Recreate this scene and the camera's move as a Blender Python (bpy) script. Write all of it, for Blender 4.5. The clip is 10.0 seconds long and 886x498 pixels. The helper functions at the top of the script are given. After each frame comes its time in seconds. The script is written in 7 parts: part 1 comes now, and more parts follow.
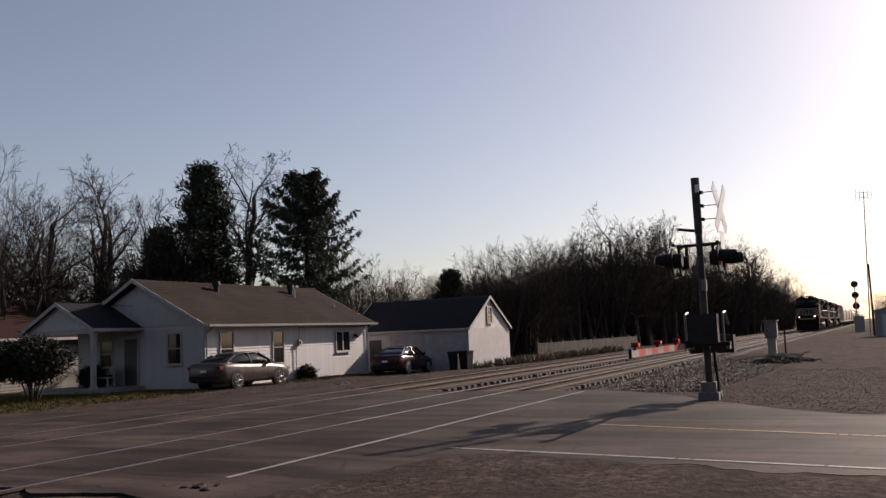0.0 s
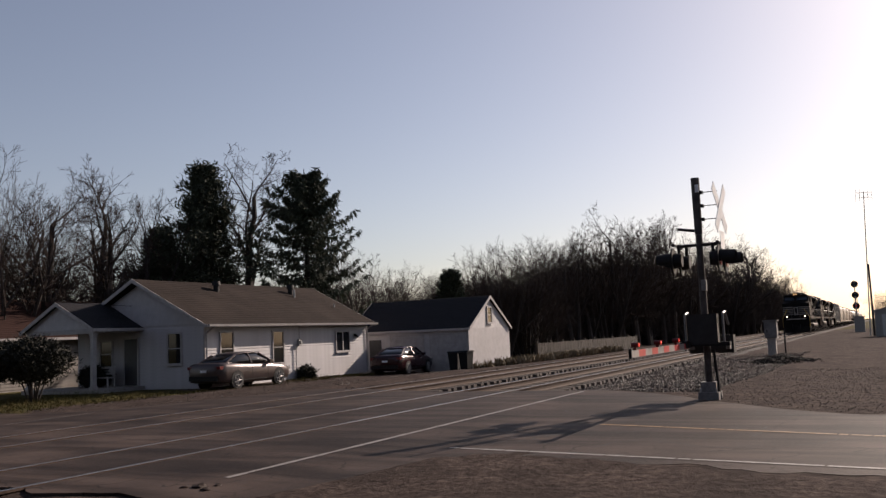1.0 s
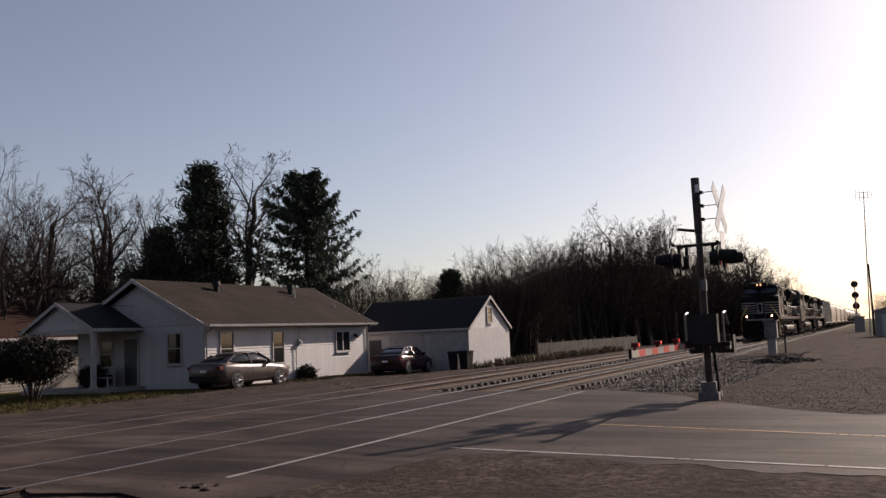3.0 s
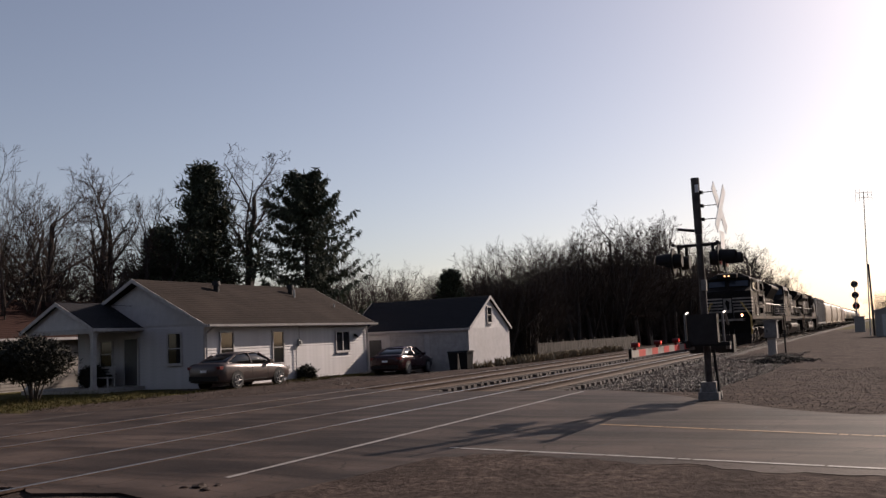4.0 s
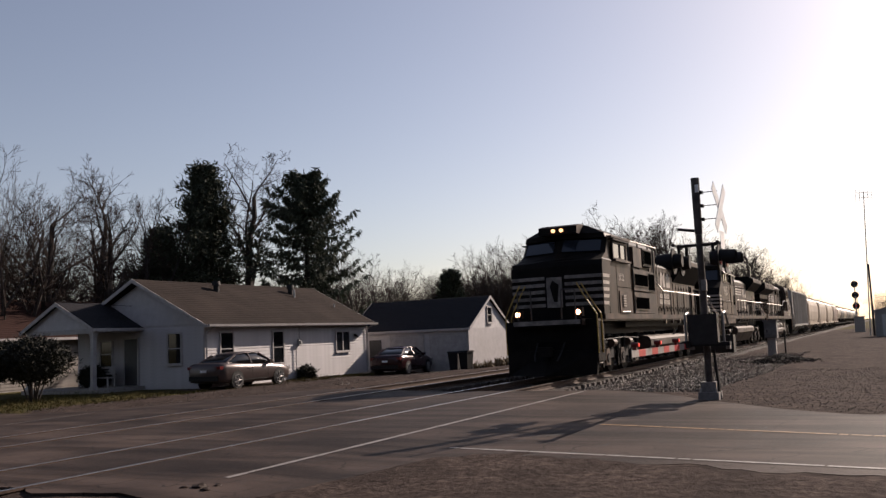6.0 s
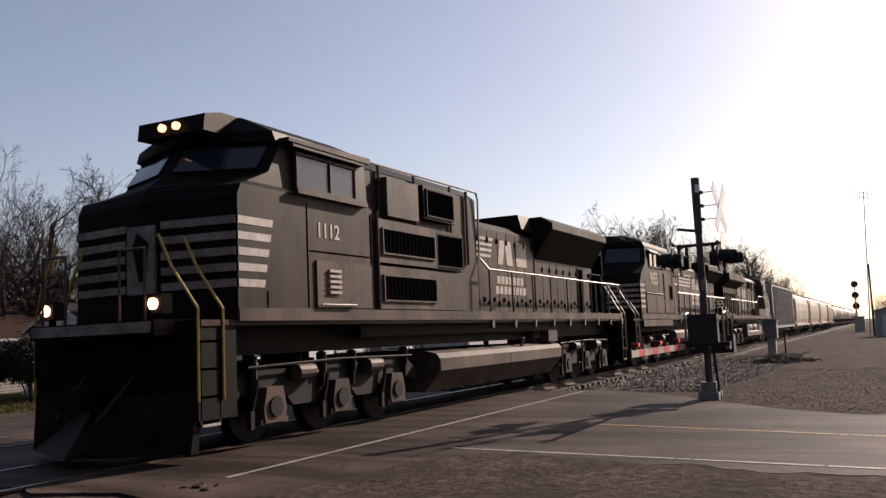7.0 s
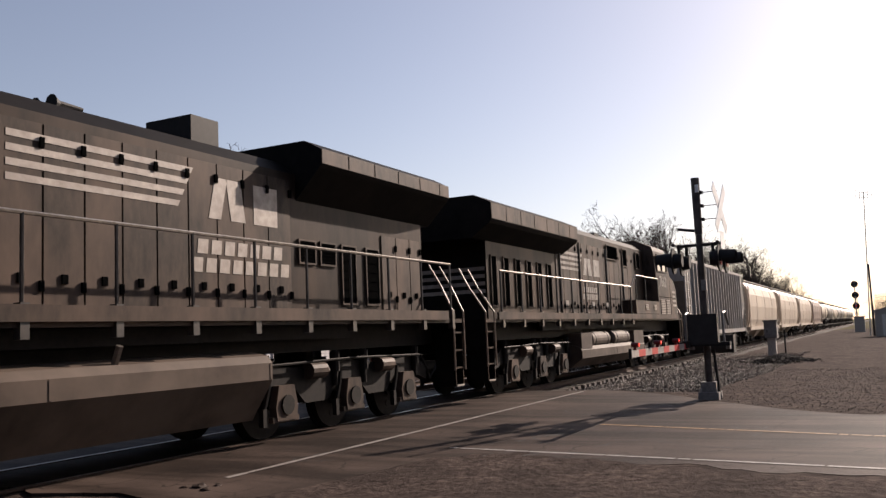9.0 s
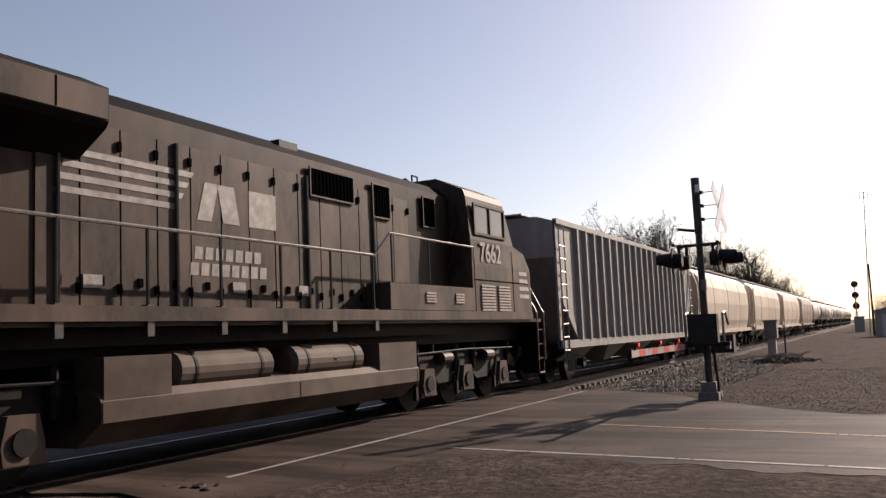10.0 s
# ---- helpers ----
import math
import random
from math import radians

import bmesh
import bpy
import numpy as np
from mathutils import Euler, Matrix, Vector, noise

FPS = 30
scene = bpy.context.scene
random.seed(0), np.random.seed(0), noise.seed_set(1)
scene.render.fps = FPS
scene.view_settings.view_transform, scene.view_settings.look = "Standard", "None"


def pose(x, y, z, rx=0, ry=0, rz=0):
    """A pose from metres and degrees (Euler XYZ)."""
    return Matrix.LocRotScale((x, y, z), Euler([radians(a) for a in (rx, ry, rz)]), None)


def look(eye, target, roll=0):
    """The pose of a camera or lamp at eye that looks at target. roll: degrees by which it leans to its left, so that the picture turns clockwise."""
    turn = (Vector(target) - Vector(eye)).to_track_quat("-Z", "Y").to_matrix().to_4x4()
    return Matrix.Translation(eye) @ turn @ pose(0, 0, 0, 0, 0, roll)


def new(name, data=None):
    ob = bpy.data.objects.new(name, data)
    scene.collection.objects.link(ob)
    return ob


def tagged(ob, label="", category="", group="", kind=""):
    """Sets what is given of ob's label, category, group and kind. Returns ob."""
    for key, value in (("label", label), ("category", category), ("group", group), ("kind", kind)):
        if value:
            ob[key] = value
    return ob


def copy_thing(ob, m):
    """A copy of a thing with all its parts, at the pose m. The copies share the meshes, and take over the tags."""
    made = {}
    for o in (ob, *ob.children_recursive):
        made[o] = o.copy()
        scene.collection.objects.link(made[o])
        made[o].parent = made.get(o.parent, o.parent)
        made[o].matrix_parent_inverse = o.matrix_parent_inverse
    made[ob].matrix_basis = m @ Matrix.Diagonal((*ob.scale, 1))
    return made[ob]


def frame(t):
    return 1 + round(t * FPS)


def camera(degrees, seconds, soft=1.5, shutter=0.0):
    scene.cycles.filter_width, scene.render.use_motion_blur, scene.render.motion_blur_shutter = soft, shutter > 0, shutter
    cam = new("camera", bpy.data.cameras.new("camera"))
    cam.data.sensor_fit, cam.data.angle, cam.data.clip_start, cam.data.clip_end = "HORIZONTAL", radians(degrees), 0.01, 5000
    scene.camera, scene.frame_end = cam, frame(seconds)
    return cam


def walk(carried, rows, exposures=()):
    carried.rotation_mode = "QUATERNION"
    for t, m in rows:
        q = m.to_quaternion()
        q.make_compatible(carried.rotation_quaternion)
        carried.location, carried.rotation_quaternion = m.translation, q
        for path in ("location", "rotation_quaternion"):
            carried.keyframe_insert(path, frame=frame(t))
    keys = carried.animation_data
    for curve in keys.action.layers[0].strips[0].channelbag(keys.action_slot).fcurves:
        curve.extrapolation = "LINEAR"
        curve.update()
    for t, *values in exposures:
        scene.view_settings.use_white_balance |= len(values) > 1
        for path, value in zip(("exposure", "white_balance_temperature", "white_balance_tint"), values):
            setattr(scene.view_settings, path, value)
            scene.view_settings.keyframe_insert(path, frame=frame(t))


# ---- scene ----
EXPOSURE, LATE_EXPOSURE, SKY_STRENGTH, SKY_DUST, SUN_STRENGTH = 0.35, 0.68, 0.08, 1.1, 5.0
SKY_SATURATION, SKY_TINT = 0.82, (1.06, 0.985, 0.925, 1)
# World: x runs along the tracks towards the coming train, y away from the camera across them, z = 0 at the rail heads.
EYE = (0.0, 0.0, 1.446)
YAW, TILT, LEAN = 26.425, 5.734, -2.472
AIM = (EYE[0] + math.cos(radians(TILT)) * math.cos(radians(YAW)),
       EYE[1] + math.cos(radians(TILT)) * math.sin(radians(YAW)),
       EYE[2] + math.sin(radians(TILT)))
cam = camera(53.85, 10.0, soft=1.4)
walk(cam, [(0, look(EYE, AIM, LEAN)), (10.0, look(EYE, AIM, LEAN))], exposures=[(0, EXPOSURE, 6550, 18), (5.0, EXPOSURE, 6550, 18), (7.5, LATE_EXPOSURE, 6550, 18), (10.0, LATE_EXPOSURE, 6550, 18)])

TRACK_Y, FAR_TRACK_Y = 9.373, 13.45
SPEED, SLOWING = 17.585, -0.034
SUN_TOWARDS = math.atan2(-0.31, 0.95)
SUN_HEIGHT = radians(26.5)

# ---- light ----
world = bpy.data.worlds.new("sky")
scene.world = world
world.use_nodes = True
wn = world.node_tree.nodes
sky = wn.new("ShaderNodeTexSky")
sky.sky_type, sky.sun_disc = "NISHITA", False
sky.sun_elevation = SUN_HEIGHT
sky.sun_rotation = math.pi / 2 - SUN_TOWARDS
sky.altitude, sky.air_density, sky.dust_density, sky.ozone_density = 200, 1.0, SKY_DUST, 2.0
wn["Background"].inputs[1].default_value = SKY_STRENGTH
hue = wn.new("ShaderNodeHueSaturation")
hue.inputs["Saturation"].default_value = SKY_SATURATION
tint = wn.new("ShaderNodeMixRGB")
tint.blend_type = "MULTIPLY"
tint.inputs[0].default_value, tint.inputs[2].default_value = 1.0, SKY_TINT
world.node_tree.links.new(sky.outputs[0], hue.inputs["Color"])
world.node_tree.links.new(hue.outputs[0], tint.inputs[1])
world.node_tree.links.new(tint.outputs[0], wn["Background"].inputs[0])
sun = new("sun", bpy.data.lights.new("sun", "SUN"))
sun.data.energy, sun.data.angle, sun.data.color = SUN_STRENGTH, radians(0.6), (1.0, 0.87, 0.72)
sun.matrix_basis = look((0, 0, 60), (-math.cos(SUN_TOWARDS) * 60 / math.tan(SUN_HEIGHT),
                                   -math.sin(SUN_TOWARDS) * 60 / math.tan(SUN_HEIGHT), 0))


# ---- materials ----
def mat(name, c1, c2=None, rough=0.7, metal=0.0, scale=6.0, bump=0.15, deep=0.01, c3=None, scale3=0.6, amount3=0.5,
        stretch=(1, 1, 1), random_tint=0.0, spec=0.5):
    m = bpy.data.materials.new(name)
    m.use_nodes = True
    n, l = m.node_tree.nodes, m.node_tree.links
    b = n["Principled BSDF"]
    b.inputs["Roughness"].default_value, b.inputs["Metallic"].default_value = rough, metal
    b.inputs["Specular IOR Level"].default_value = spec
    c2 = c2 or tuple(v * 0.7 for v in c1)
    tc, mp = n.new("ShaderNodeTexCoord"), n.new("ShaderNodeMapping")
    mp.inputs["Scale"].default_value = stretch
    l.new(tc.outputs["Object"], mp.inputs[0])
    fine = n.new("ShaderNodeTexNoise")
    fine.inputs["Scale"].default_value, fine.inputs["Detail"].default_value, fine.inputs["Roughness"].default_value = scale, 6, 0.65
    l.new(mp.outputs[0], fine.inputs["Vector"])
    ramp = n.new("ShaderNodeValToRGB")
    ramp.color_ramp.elements[0].position, ramp.color_ramp.elements[1].position = 0.32, 0.68
    ramp.color_ramp.elements[0].color, ramp.color_ramp.elements[1].color = (*c2, 1), (*c1, 1)
    l.new(fine.outputs[0], ramp.inputs[0])
    out = ramp.outputs[0]
    if c3:
        broad = n.new("ShaderNodeTexNoise")
        broad.inputs["Scale"].default_value, broad.inputs["Detail"].default_value = scale3, 5
        l.new(mp.outputs[0], broad.inputs["Vector"])
        r3 = n.new("ShaderNodeValToRGB")
        r3.color_ramp.elements[0].position, r3.color_ramp.elements[1].position = 0.42, 0.66
        r3.color_ramp.elements[1].color = (amount3, amount3, amount3, 1)
        l.new(broad.outputs[0], r3.inputs[0])
        mx = n.new("ShaderNodeMixRGB")
        mx.inputs[2].default_value = (*c3, 1)
        l.new(r3.outputs[0], mx.inputs[0])
        l.new(out, mx.inputs[1])
        out = mx.outputs[0]
    if random_tint:
        oi, hs, mr = n.new("ShaderNodeObjectInfo"), n.new("ShaderNodeHueSaturation"), n.new("ShaderNodeMapRange")
        mr.inputs[3].default_value, mr.inputs[4].default_value = 1 - random_tint, 1 + random_tint
        l.new(oi.outputs["Random"], mr.inputs[0])
        l.new(mr.outputs[0], hs.inputs["Value"])
        l.new(out, hs.inputs["Color"])
        out = hs.outputs[0]
    l.new(out, b.inputs["Base Color"])
    if bump:
        bp = n.new("ShaderNodeBump")
        bp.inputs["Strength"].default_value, bp.inputs["Distance"].default_value = bump, deep
        l.new(fine.outputs[0], bp.inputs["Height"])
        l.new(bp.outputs[0], b.inputs["Normal"])
    return m


def glow(name, colour, strength):
    m = bpy.data.materials.new(name)
    m.use_nodes = True
    b = m.node_tree.nodes["Principled BSDF"]
    b.inputs["Base Color"].default_value = b.inputs["Emission Color"].default_value = (*colour, 1)
    b.inputs["Emission Strength"].default_value = strength
    return m


def glass(name, tint=(0.02, 0.025, 0.03), rough=0.06):
    m = bpy.data.materials.new(name)
    m.use_nodes = True
    b = m.node_tree.nodes["Principled BSDF"]
    b.inputs["Base Color"].default_value = (*tint, 1)
    b.inputs["Roughness"].default_value = rough
    b.inputs["IOR"].default_value = 1.52
    return m


ASPHALT = mat("asphalt", (0.058, 0.0425, 0.0352), (0.022, 0.0165, 0.014), 0.64, spec=0.06, scale=24, bump=0.7, deep=0.006, c3=(0.09, 0.066, 0.0545), scale3=0.5, amount3=0.8)


def worn_asphalt(m):
    """Dark wheel streaks along the road and a net of fine cracks over patches of it."""
    n, l = m.node_tree.nodes, m.node_tree.links
    b = n["Principled BSDF"]
    out = b.inputs["Base Color"].links[0].from_socket
    tc, mp = n.new("ShaderNodeTexCoord"), n.new("ShaderNodeMapping")
    mp.inputs["Scale"].default_value, mp.inputs["Rotation"].default_value = (1.6, 0.16, 1), (0, 0, radians(13))
    l.new(tc.outputs["Object"], mp.inputs[0])
    streak = n.new("ShaderNodeTexNoise")
    streak.inputs["Scale"].default_value, streak.inputs["Detail"].default_value = 1.3, 6
    l.new(mp.outputs[0], streak.inputs["Vector"])
    dark = n.new("ShaderNodeValToRGB")
    dark.color_ramp.elements[0].position, dark.color_ramp.elements[1].position = 0.41, 0.57
    dark.color_ramp.elements[0].color, dark.color_ramp.elements[1].color = (0.48, 0.47, 0.46, 1), (1, 1, 1, 1)
    l.new(streak.outputs[0], dark.inputs[0])
    warp, add = n.new("ShaderNodeTexNoise"), n.new("ShaderNodeMixRGB")
    warp.inputs["Scale"].default_value = 2.2
    add.blend_type = "ADD"
    add.inputs[0].default_value = 0.5
    l.new(tc.outputs["Object"], warp.inputs["Vector"])
    l.new(tc.outputs["Object"], add.inputs[1])
    l.new(warp.outputs["Color"], add.inputs[2])
    cell = n.new("ShaderNodeTexVoronoi")
    cell.feature = "DISTANCE_TO_EDGE"
    cell.inputs["Scale"].default_value = 1.1
    l.new(add.outputs[0], cell.inputs["Vector"])
    crack_ramp, patch = n.new("ShaderNodeValToRGB"), n.new("ShaderNodeTexNoise")
    crack_ramp.color_ramp.elements[0].position, crack_ramp.color_ramp.elements[1].position = 0.004, 0.016
    crack_ramp.color_ramp.elements[0].color = (0.3, 0.3, 0.3, 1)
    l.new(cell.outputs["Distance"], crack_ramp.inputs[0])
    patch.inputs["Scale"].default_value = 0.5
    l.new(tc.outputs["Object"], patch.inputs["Vector"])
    where = n.new("ShaderNodeValToRGB")
    where.color_ramp.elements[0].position, where.color_ramp.elements[1].position = 0.48, 0.6
    l.new(patch.outputs[0], where.inputs[0])
    first, second = n.new("ShaderNodeMixRGB"), n.new("ShaderNodeMixRGB")
    first.blend_type = second.blend_type = "MULTIPLY"
    first.inputs[0].default_value = 1.0
    l.new(out, first.inputs[1])
    l.new(dark.outputs[0], first.inputs[2])
    l.new(where.outputs[0], second.inputs[0])
    l.new(first.outputs[0], second.inputs[1])
    l.new(crack_ramp.outputs[0], second.inputs[2])
    l.new(second.outputs[0], b.inputs["Base Color"])


worn_asphalt(ASPHALT)
DIRT = mat("gravelly_dirt", (0.1, 0.076, 0.066), (0.025, 0.0195, 0.0172), 0.95, spec=0.02, scale=7, bump=1.0, deep=0.05, c3=(0.036, 0.028, 0.0248), scale3=1.1, amount3=0.75)
GRASS = mat("winter_grass", (0.1, 0.078, 0.035), (0.032, 0.032, 0.012), 0.9, spec=0.02, scale=9, bump=0.8, deep=0.04, c3=(0.055, 0.058, 0.02), scale3=0.5)
BALLAST = mat("ballast_stone", (0.075, 0.063, 0.057), (0.03, 0.026, 0.025), 0.8, spec=0.1, scale=22, bump=0.8, deep=0.03, random_tint=0.2)
WHITE_LINE = mat("white_road_paint", (0.29, 0.27, 0.25), (0.12, 0.105, 0.095), 0.6, scale=18, bump=0.1)
YELLOW_LINE = mat("yellow_road_paint", (0.3, 0.15, 0.022), (0.13, 0.075, 0.03), 0.6, scale=18, bump=0.1)
RAIL_STEEL = mat("polished_rail_head", (0.6, 0.56, 0.52), (0.44, 0.41, 0.38), 0.3, 1.0, scale=30, bump=0.05)
RAIL_RUST = mat("rusty_rail_side", (0.1, 0.063, 0.045), (0.045, 0.03, 0.024), 0.8, spec=0.2, scale=20, bump=0.3)
TIE_WOOD = mat("weathered_tie", (0.085, 0.066, 0.055), (0.032, 0.025, 0.021), 0.9, scale=9, bump=0.5, stretch=(4, 1, 4), random_tint=0.3)
SIDING = mat("white_siding", (0.46, 0.44, 0.445), (0.37, 0.35, 0.355), 0.6, scale=3, bump=0.08, c3=(0.36, 0.34, 0.335), scale3=0.5, amount3=0.35)
TRIM_WHITE = mat("white_trim", (0.4, 0.375, 0.365), (0.28, 0.262, 0.255), 0.55, scale=4, bump=0.05)
ROOF_GREY = mat("grey_shingles", (0.034, 0.0268, 0.0236), (0.019, 0.0152, 0.0135), 0.9, spec=0.04, scale=16, bump=0.6, deep=0.02, c3=(0.044, 0.0345, 0.0295), scale3=0.6, random_tint=0.15)
ROOF_DARK = mat("dark_shingles", (0.035, 0.034, 0.038), (0.018, 0.018, 0.02), 0.9, spec=0.06, scale=16, bump=0.6, deep=0.02)
ROOF_RED = mat("red_brown_shingles", (0.05, 0.026, 0.021), (0.026, 0.0145, 0.013), 0.9, spec=0.06, scale=16, bump=0.6, deep=0.02)
DARK_WOOD = mat("dark_door_paint", (0.03, 0.03, 0.035), (0.02, 0.02, 0.022), 0.5, scale=8)
CONCRETE = mat("concrete", (0.36, 0.33, 0.3), (0.22, 0.2, 0.18), 0.85, scale=14, bump=0.4)
WINDOW = glass("window_glass", (0.008, 0.009, 0.011), 0.05)
BLACK_PIPE = mat("black_metal", (0.018, 0.017, 0.017), (0.01, 0.01, 0.01), 0.6, spec=0.2, scale=12)
GALV = mat("galvanised_steel", (0.42, 0.42, 0.42), (0.28, 0.28, 0.28), 0.5, 0.7, scale=12, bump=0.1)
ALU = mat("aluminium_paint", (0.26, 0.25, 0.24), (0.16, 0.152, 0.147), 0.55, 0.3, scale=10, bump=0.1)
GATE_WHITE = mat("dirty_white_sheet", (0.42, 0.39, 0.37), (0.28, 0.26, 0.245), 0.45, scale=6, bump=0.03)
TAIL_RED = mat("dark_red_lens", (0.16, 0.012, 0.012), (0.1, 0.01, 0.01), 0.3, scale=9, bump=0.02)
CASE_GREY = mat("faded_case_paint", (0.17, 0.16, 0.152), (0.1, 0.094, 0.09), 0.65, scale=5, bump=0.1)
SIGN_WHITE = mat("white_reflective_sheet", (0.8, 0.8, 0.8), (0.66, 0.66, 0.66), 0.4, scale=9, bump=0.02)
SIGN_RED = mat("red_reflective_sheet", (0.6, 0.03, 0.03), (0.42, 0.02, 0.02), 0.4, scale=9, bump=0.02)
RED_LENS = glow("lit_red_lens", (1.0, 0.06, 0.03), 0.3)
RUBBER = mat("tyre_rubber", (0.022, 0.021, 0.02), (0.012, 0.012, 0.012), 0.85, scale=14)
BARK = mat("grey_brown_bark", (0.045, 0.034, 0.029), (0.018, 0.014, 0.0125), 0.95, scale=5, bump=0.6, deep=0.03, stretch=(1, 1, 0.3))
TWIGS = mat("bare_twigs", (0.056, 0.0395, 0.033), (0.028, 0.0205, 0.0175), 0.95, spec=0.1, scale=3, bump=0)
NEEDLES = mat("dark_needles", (0.034, 0.042, 0.02), (0.014, 0.02, 0.01), 0.85, scale=3, bump=0)
SHRUB = mat("evergreen_leaves", (0.02, 0.02, 0.0105), (0.009, 0.009, 0.0055), 0.85, scale=6, bump=0)
TAN_SIDING = mat("tan_siding", (0.2, 0.175, 0.15), (0.14, 0.12, 0.105), 0.65, scale=3, bump=0.08)
MAST_GREY = mat("weathered_mast_paint", (0.075, 0.064, 0.058), (0.035, 0.03, 0.028), 0.6, 0.2, scale=8, bump=0.15, c3=(0.12, 0.1, 0.09), scale3=3.0)
MACHINE = mat("dull_machine_paint", (0.032, 0.03, 0.029), (0.017, 0.016, 0.0155), 0.55, spec=0.3, scale=7, bump=0.1)
BOARD_WOOD = mat("weathered_fence_wood", (0.08, 0.062, 0.047), (0.03, 0.024, 0.02), 0.9, scale=5, bump=0.3, stretch=(3, 3, 0.4), random_tint=0.2)


# ---- building helpers ----
def bx(bm, x0, x1, y0, y1, z0, z1):
    """A box; its eight corners in order."""
    v = [bm.verts.new((x, y, z)) for x in (x0, x1) for y in (y0, y1) for z in (z0, z1)]
    for f in ((0, 1, 3, 2), (4, 6, 7, 5), (0, 4, 5, 1), (2, 3, 7, 6), (0, 2, 6, 4), (1, 5, 7, 3)):
        bm.faces.new([v[i] for i in f])
    return v


def prism(bm, outline, a0, a1, axis="x"):
    """An outline run along an axis: (y, z) pairs along x, (x, z) along y, (x, y) along z."""
    def at(p, a):
        return {"x": (a, p[0], p[1]), "y": (p[0], a, p[1]), "z": (p[0], p[1], a)}[axis]
    lo, hi = [bm.verts.new(at(p, a0)) for p in outline], [bm.verts.new(at(p, a1)) for p in outline]
    n = len(outline)
    for i in range(n):
        bm.faces.new((lo[i], lo[(i + 1) % n], hi[(i + 1) % n], hi[i]))
    bm.faces.new(lo[::-1])
    bm.faces.new(hi)


def rod(bm, p0, p1, r0, r1=None, sides=8, caps=True):
    p0, p1 = Vector(p0), Vector(p1)
    r1 = r0 if r1 is None else r1
    w = (p1 - p0).normalized()
    a = w.orthogonal().normalized()
    b = w.cross(a)
    turns = [(math.cos(2 * math.pi * i / sides), math.sin(2 * math.pi * i / sides)) for i in range(sides)]
    lo = [bm.verts.new(p0 + (a * c + b * s) * r0) for c, s in turns]
    hi = [bm.verts.new(p1 + (a * c + b * s) * r1) for c, s in turns]
    for i in range(sides):
        bm.faces.new((lo[i], lo[(i + 1) % sides], hi[(i + 1) % sides], hi[i]))
    if caps:
        bm.faces.new(lo[::-1])
        bm.faces.new(hi)


def pipe(bm, points, r, sides=6):
    for p, q in zip(points, points[1:]):
        rod(bm, p, q, r, sides=sides)


def loft(bm, rings, close=True):
    """Rings of equal length joined in order, the ends capped."""
    vs = [[bm.verts.new(p) for p in ring] for ring in rings]
    n = len(vs[0])
    for a, b in zip(vs, vs[1:]):
        for i in range(n):
            bm.faces.new((a[i], a[(i + 1) % n], b[(i + 1) % n], b[i]))
    if close:
        bm.faces.new(vs[0][::-1])
        bm.faces.new(vs[-1])


def mesh_of(name, bm, material, smooth=False, bevel=0.0):
    if bevel:
        bmesh.ops.bevel(bm, geom=[e for e in bm.edges if e.is_manifold and e.calc_face_angle(0) > 0.6], offset=bevel, segments=1, affect="EDGES")
    bmesh.ops.recalc_face_normals(bm, faces=bm.faces)
    me = bpy.data.meshes.new(name)
    bm.to_mesh(me)
    bm.free()
    for m in material if isinstance(material, (list, tuple)) else [material]:
        me.materials.append(m)
    if smooth:
        for p in me.polygons:
            p.use_smooth = True
    return me


def part(name, bm, material, parent=None, label="", smooth=False, bevel=0.0):
    ob = new(name, mesh_of(name, bm, material, smooth, bevel))
    ob.parent = parent
    if label:
        tagged(ob, label)
    return ob


def one(name, fn, args, material, parent=None, label="", smooth=False, bevel=0.0, **more):
    """A part out of one call of bx, rod, prism or loft."""
    bm = bmesh.new()
    fn(bm, *args, **more)
    return part(name, bm, material, parent, label, smooth, bevel)


def thing(name, m, label, category, group="", kind=""):
    ob = new(name)
    ob.empty_display_size = 0.3
    ob.matrix_basis = m
    return tagged(ob, label, category, group, kind)


def ease(a, b, v):
    t = min(1.0, max(0.0, (v - a) / (b - a)))
    return t * t * (3 - 2 * t)


def verge(x):
    """How far a place along the tracks lies off the crossing, 0 to 1."""
    return max(ease(21.0, 23.5, x), 1 - ease(4.4, 6.6, x))


def ground_z(x, y):
    far_side = -0.05 - 0.27 * ease(15.4, 23, y) - 0.2 * ease(34, 46, x) * ease(15, 20, y)
    near = -0.045 - 0.2 * ease(19, 34, x)
    bed = ease(5.6, 7.4, y) * (1 - ease(15.4, 17.2, y)) * verge(x)
    base = far_side if y > 11 else near
    if 5.6 < y < 17.2:
        base = (1 - bed) * base + bed * -0.29
    swell = 0.03 * noise.noise((x * 0.35, y * 0.35, 0)) * (1 if x > 22 or (y < 5 and x < 8) or y > 18 else 0.0)
    return base + swell

# ---- ground, road and tracks ----
def steps(lo, hi, fine_lo, fine_hi, fine, grow=1.35):
    out, d, v = [fine_lo], fine, fine_lo
    while v < fine_hi:
        v += fine
        out.append(v)
    while v < hi:
        d *= grow
        v += d
        out.append(v)
    d, v = fine, fine_lo
    while v > lo:
        d *= grow
        v -= d
        out.insert(0, v)
    return out


def left_edge(y):
    return 9.3 + 0.5 * ease(0.0, 3.4, y) - 3.2 * ease(4.95, 5.75, y)


def right_edge(y):
    return 15.2 + 6.0 * ease(0.0, 6.6, y) + 1.9 * ease(10, 15.5, y) - 5.2 * ease(15.8, 19.3, y)


def on_pavement(x, y):
    return left_edge(y) < x < right_edge(y)


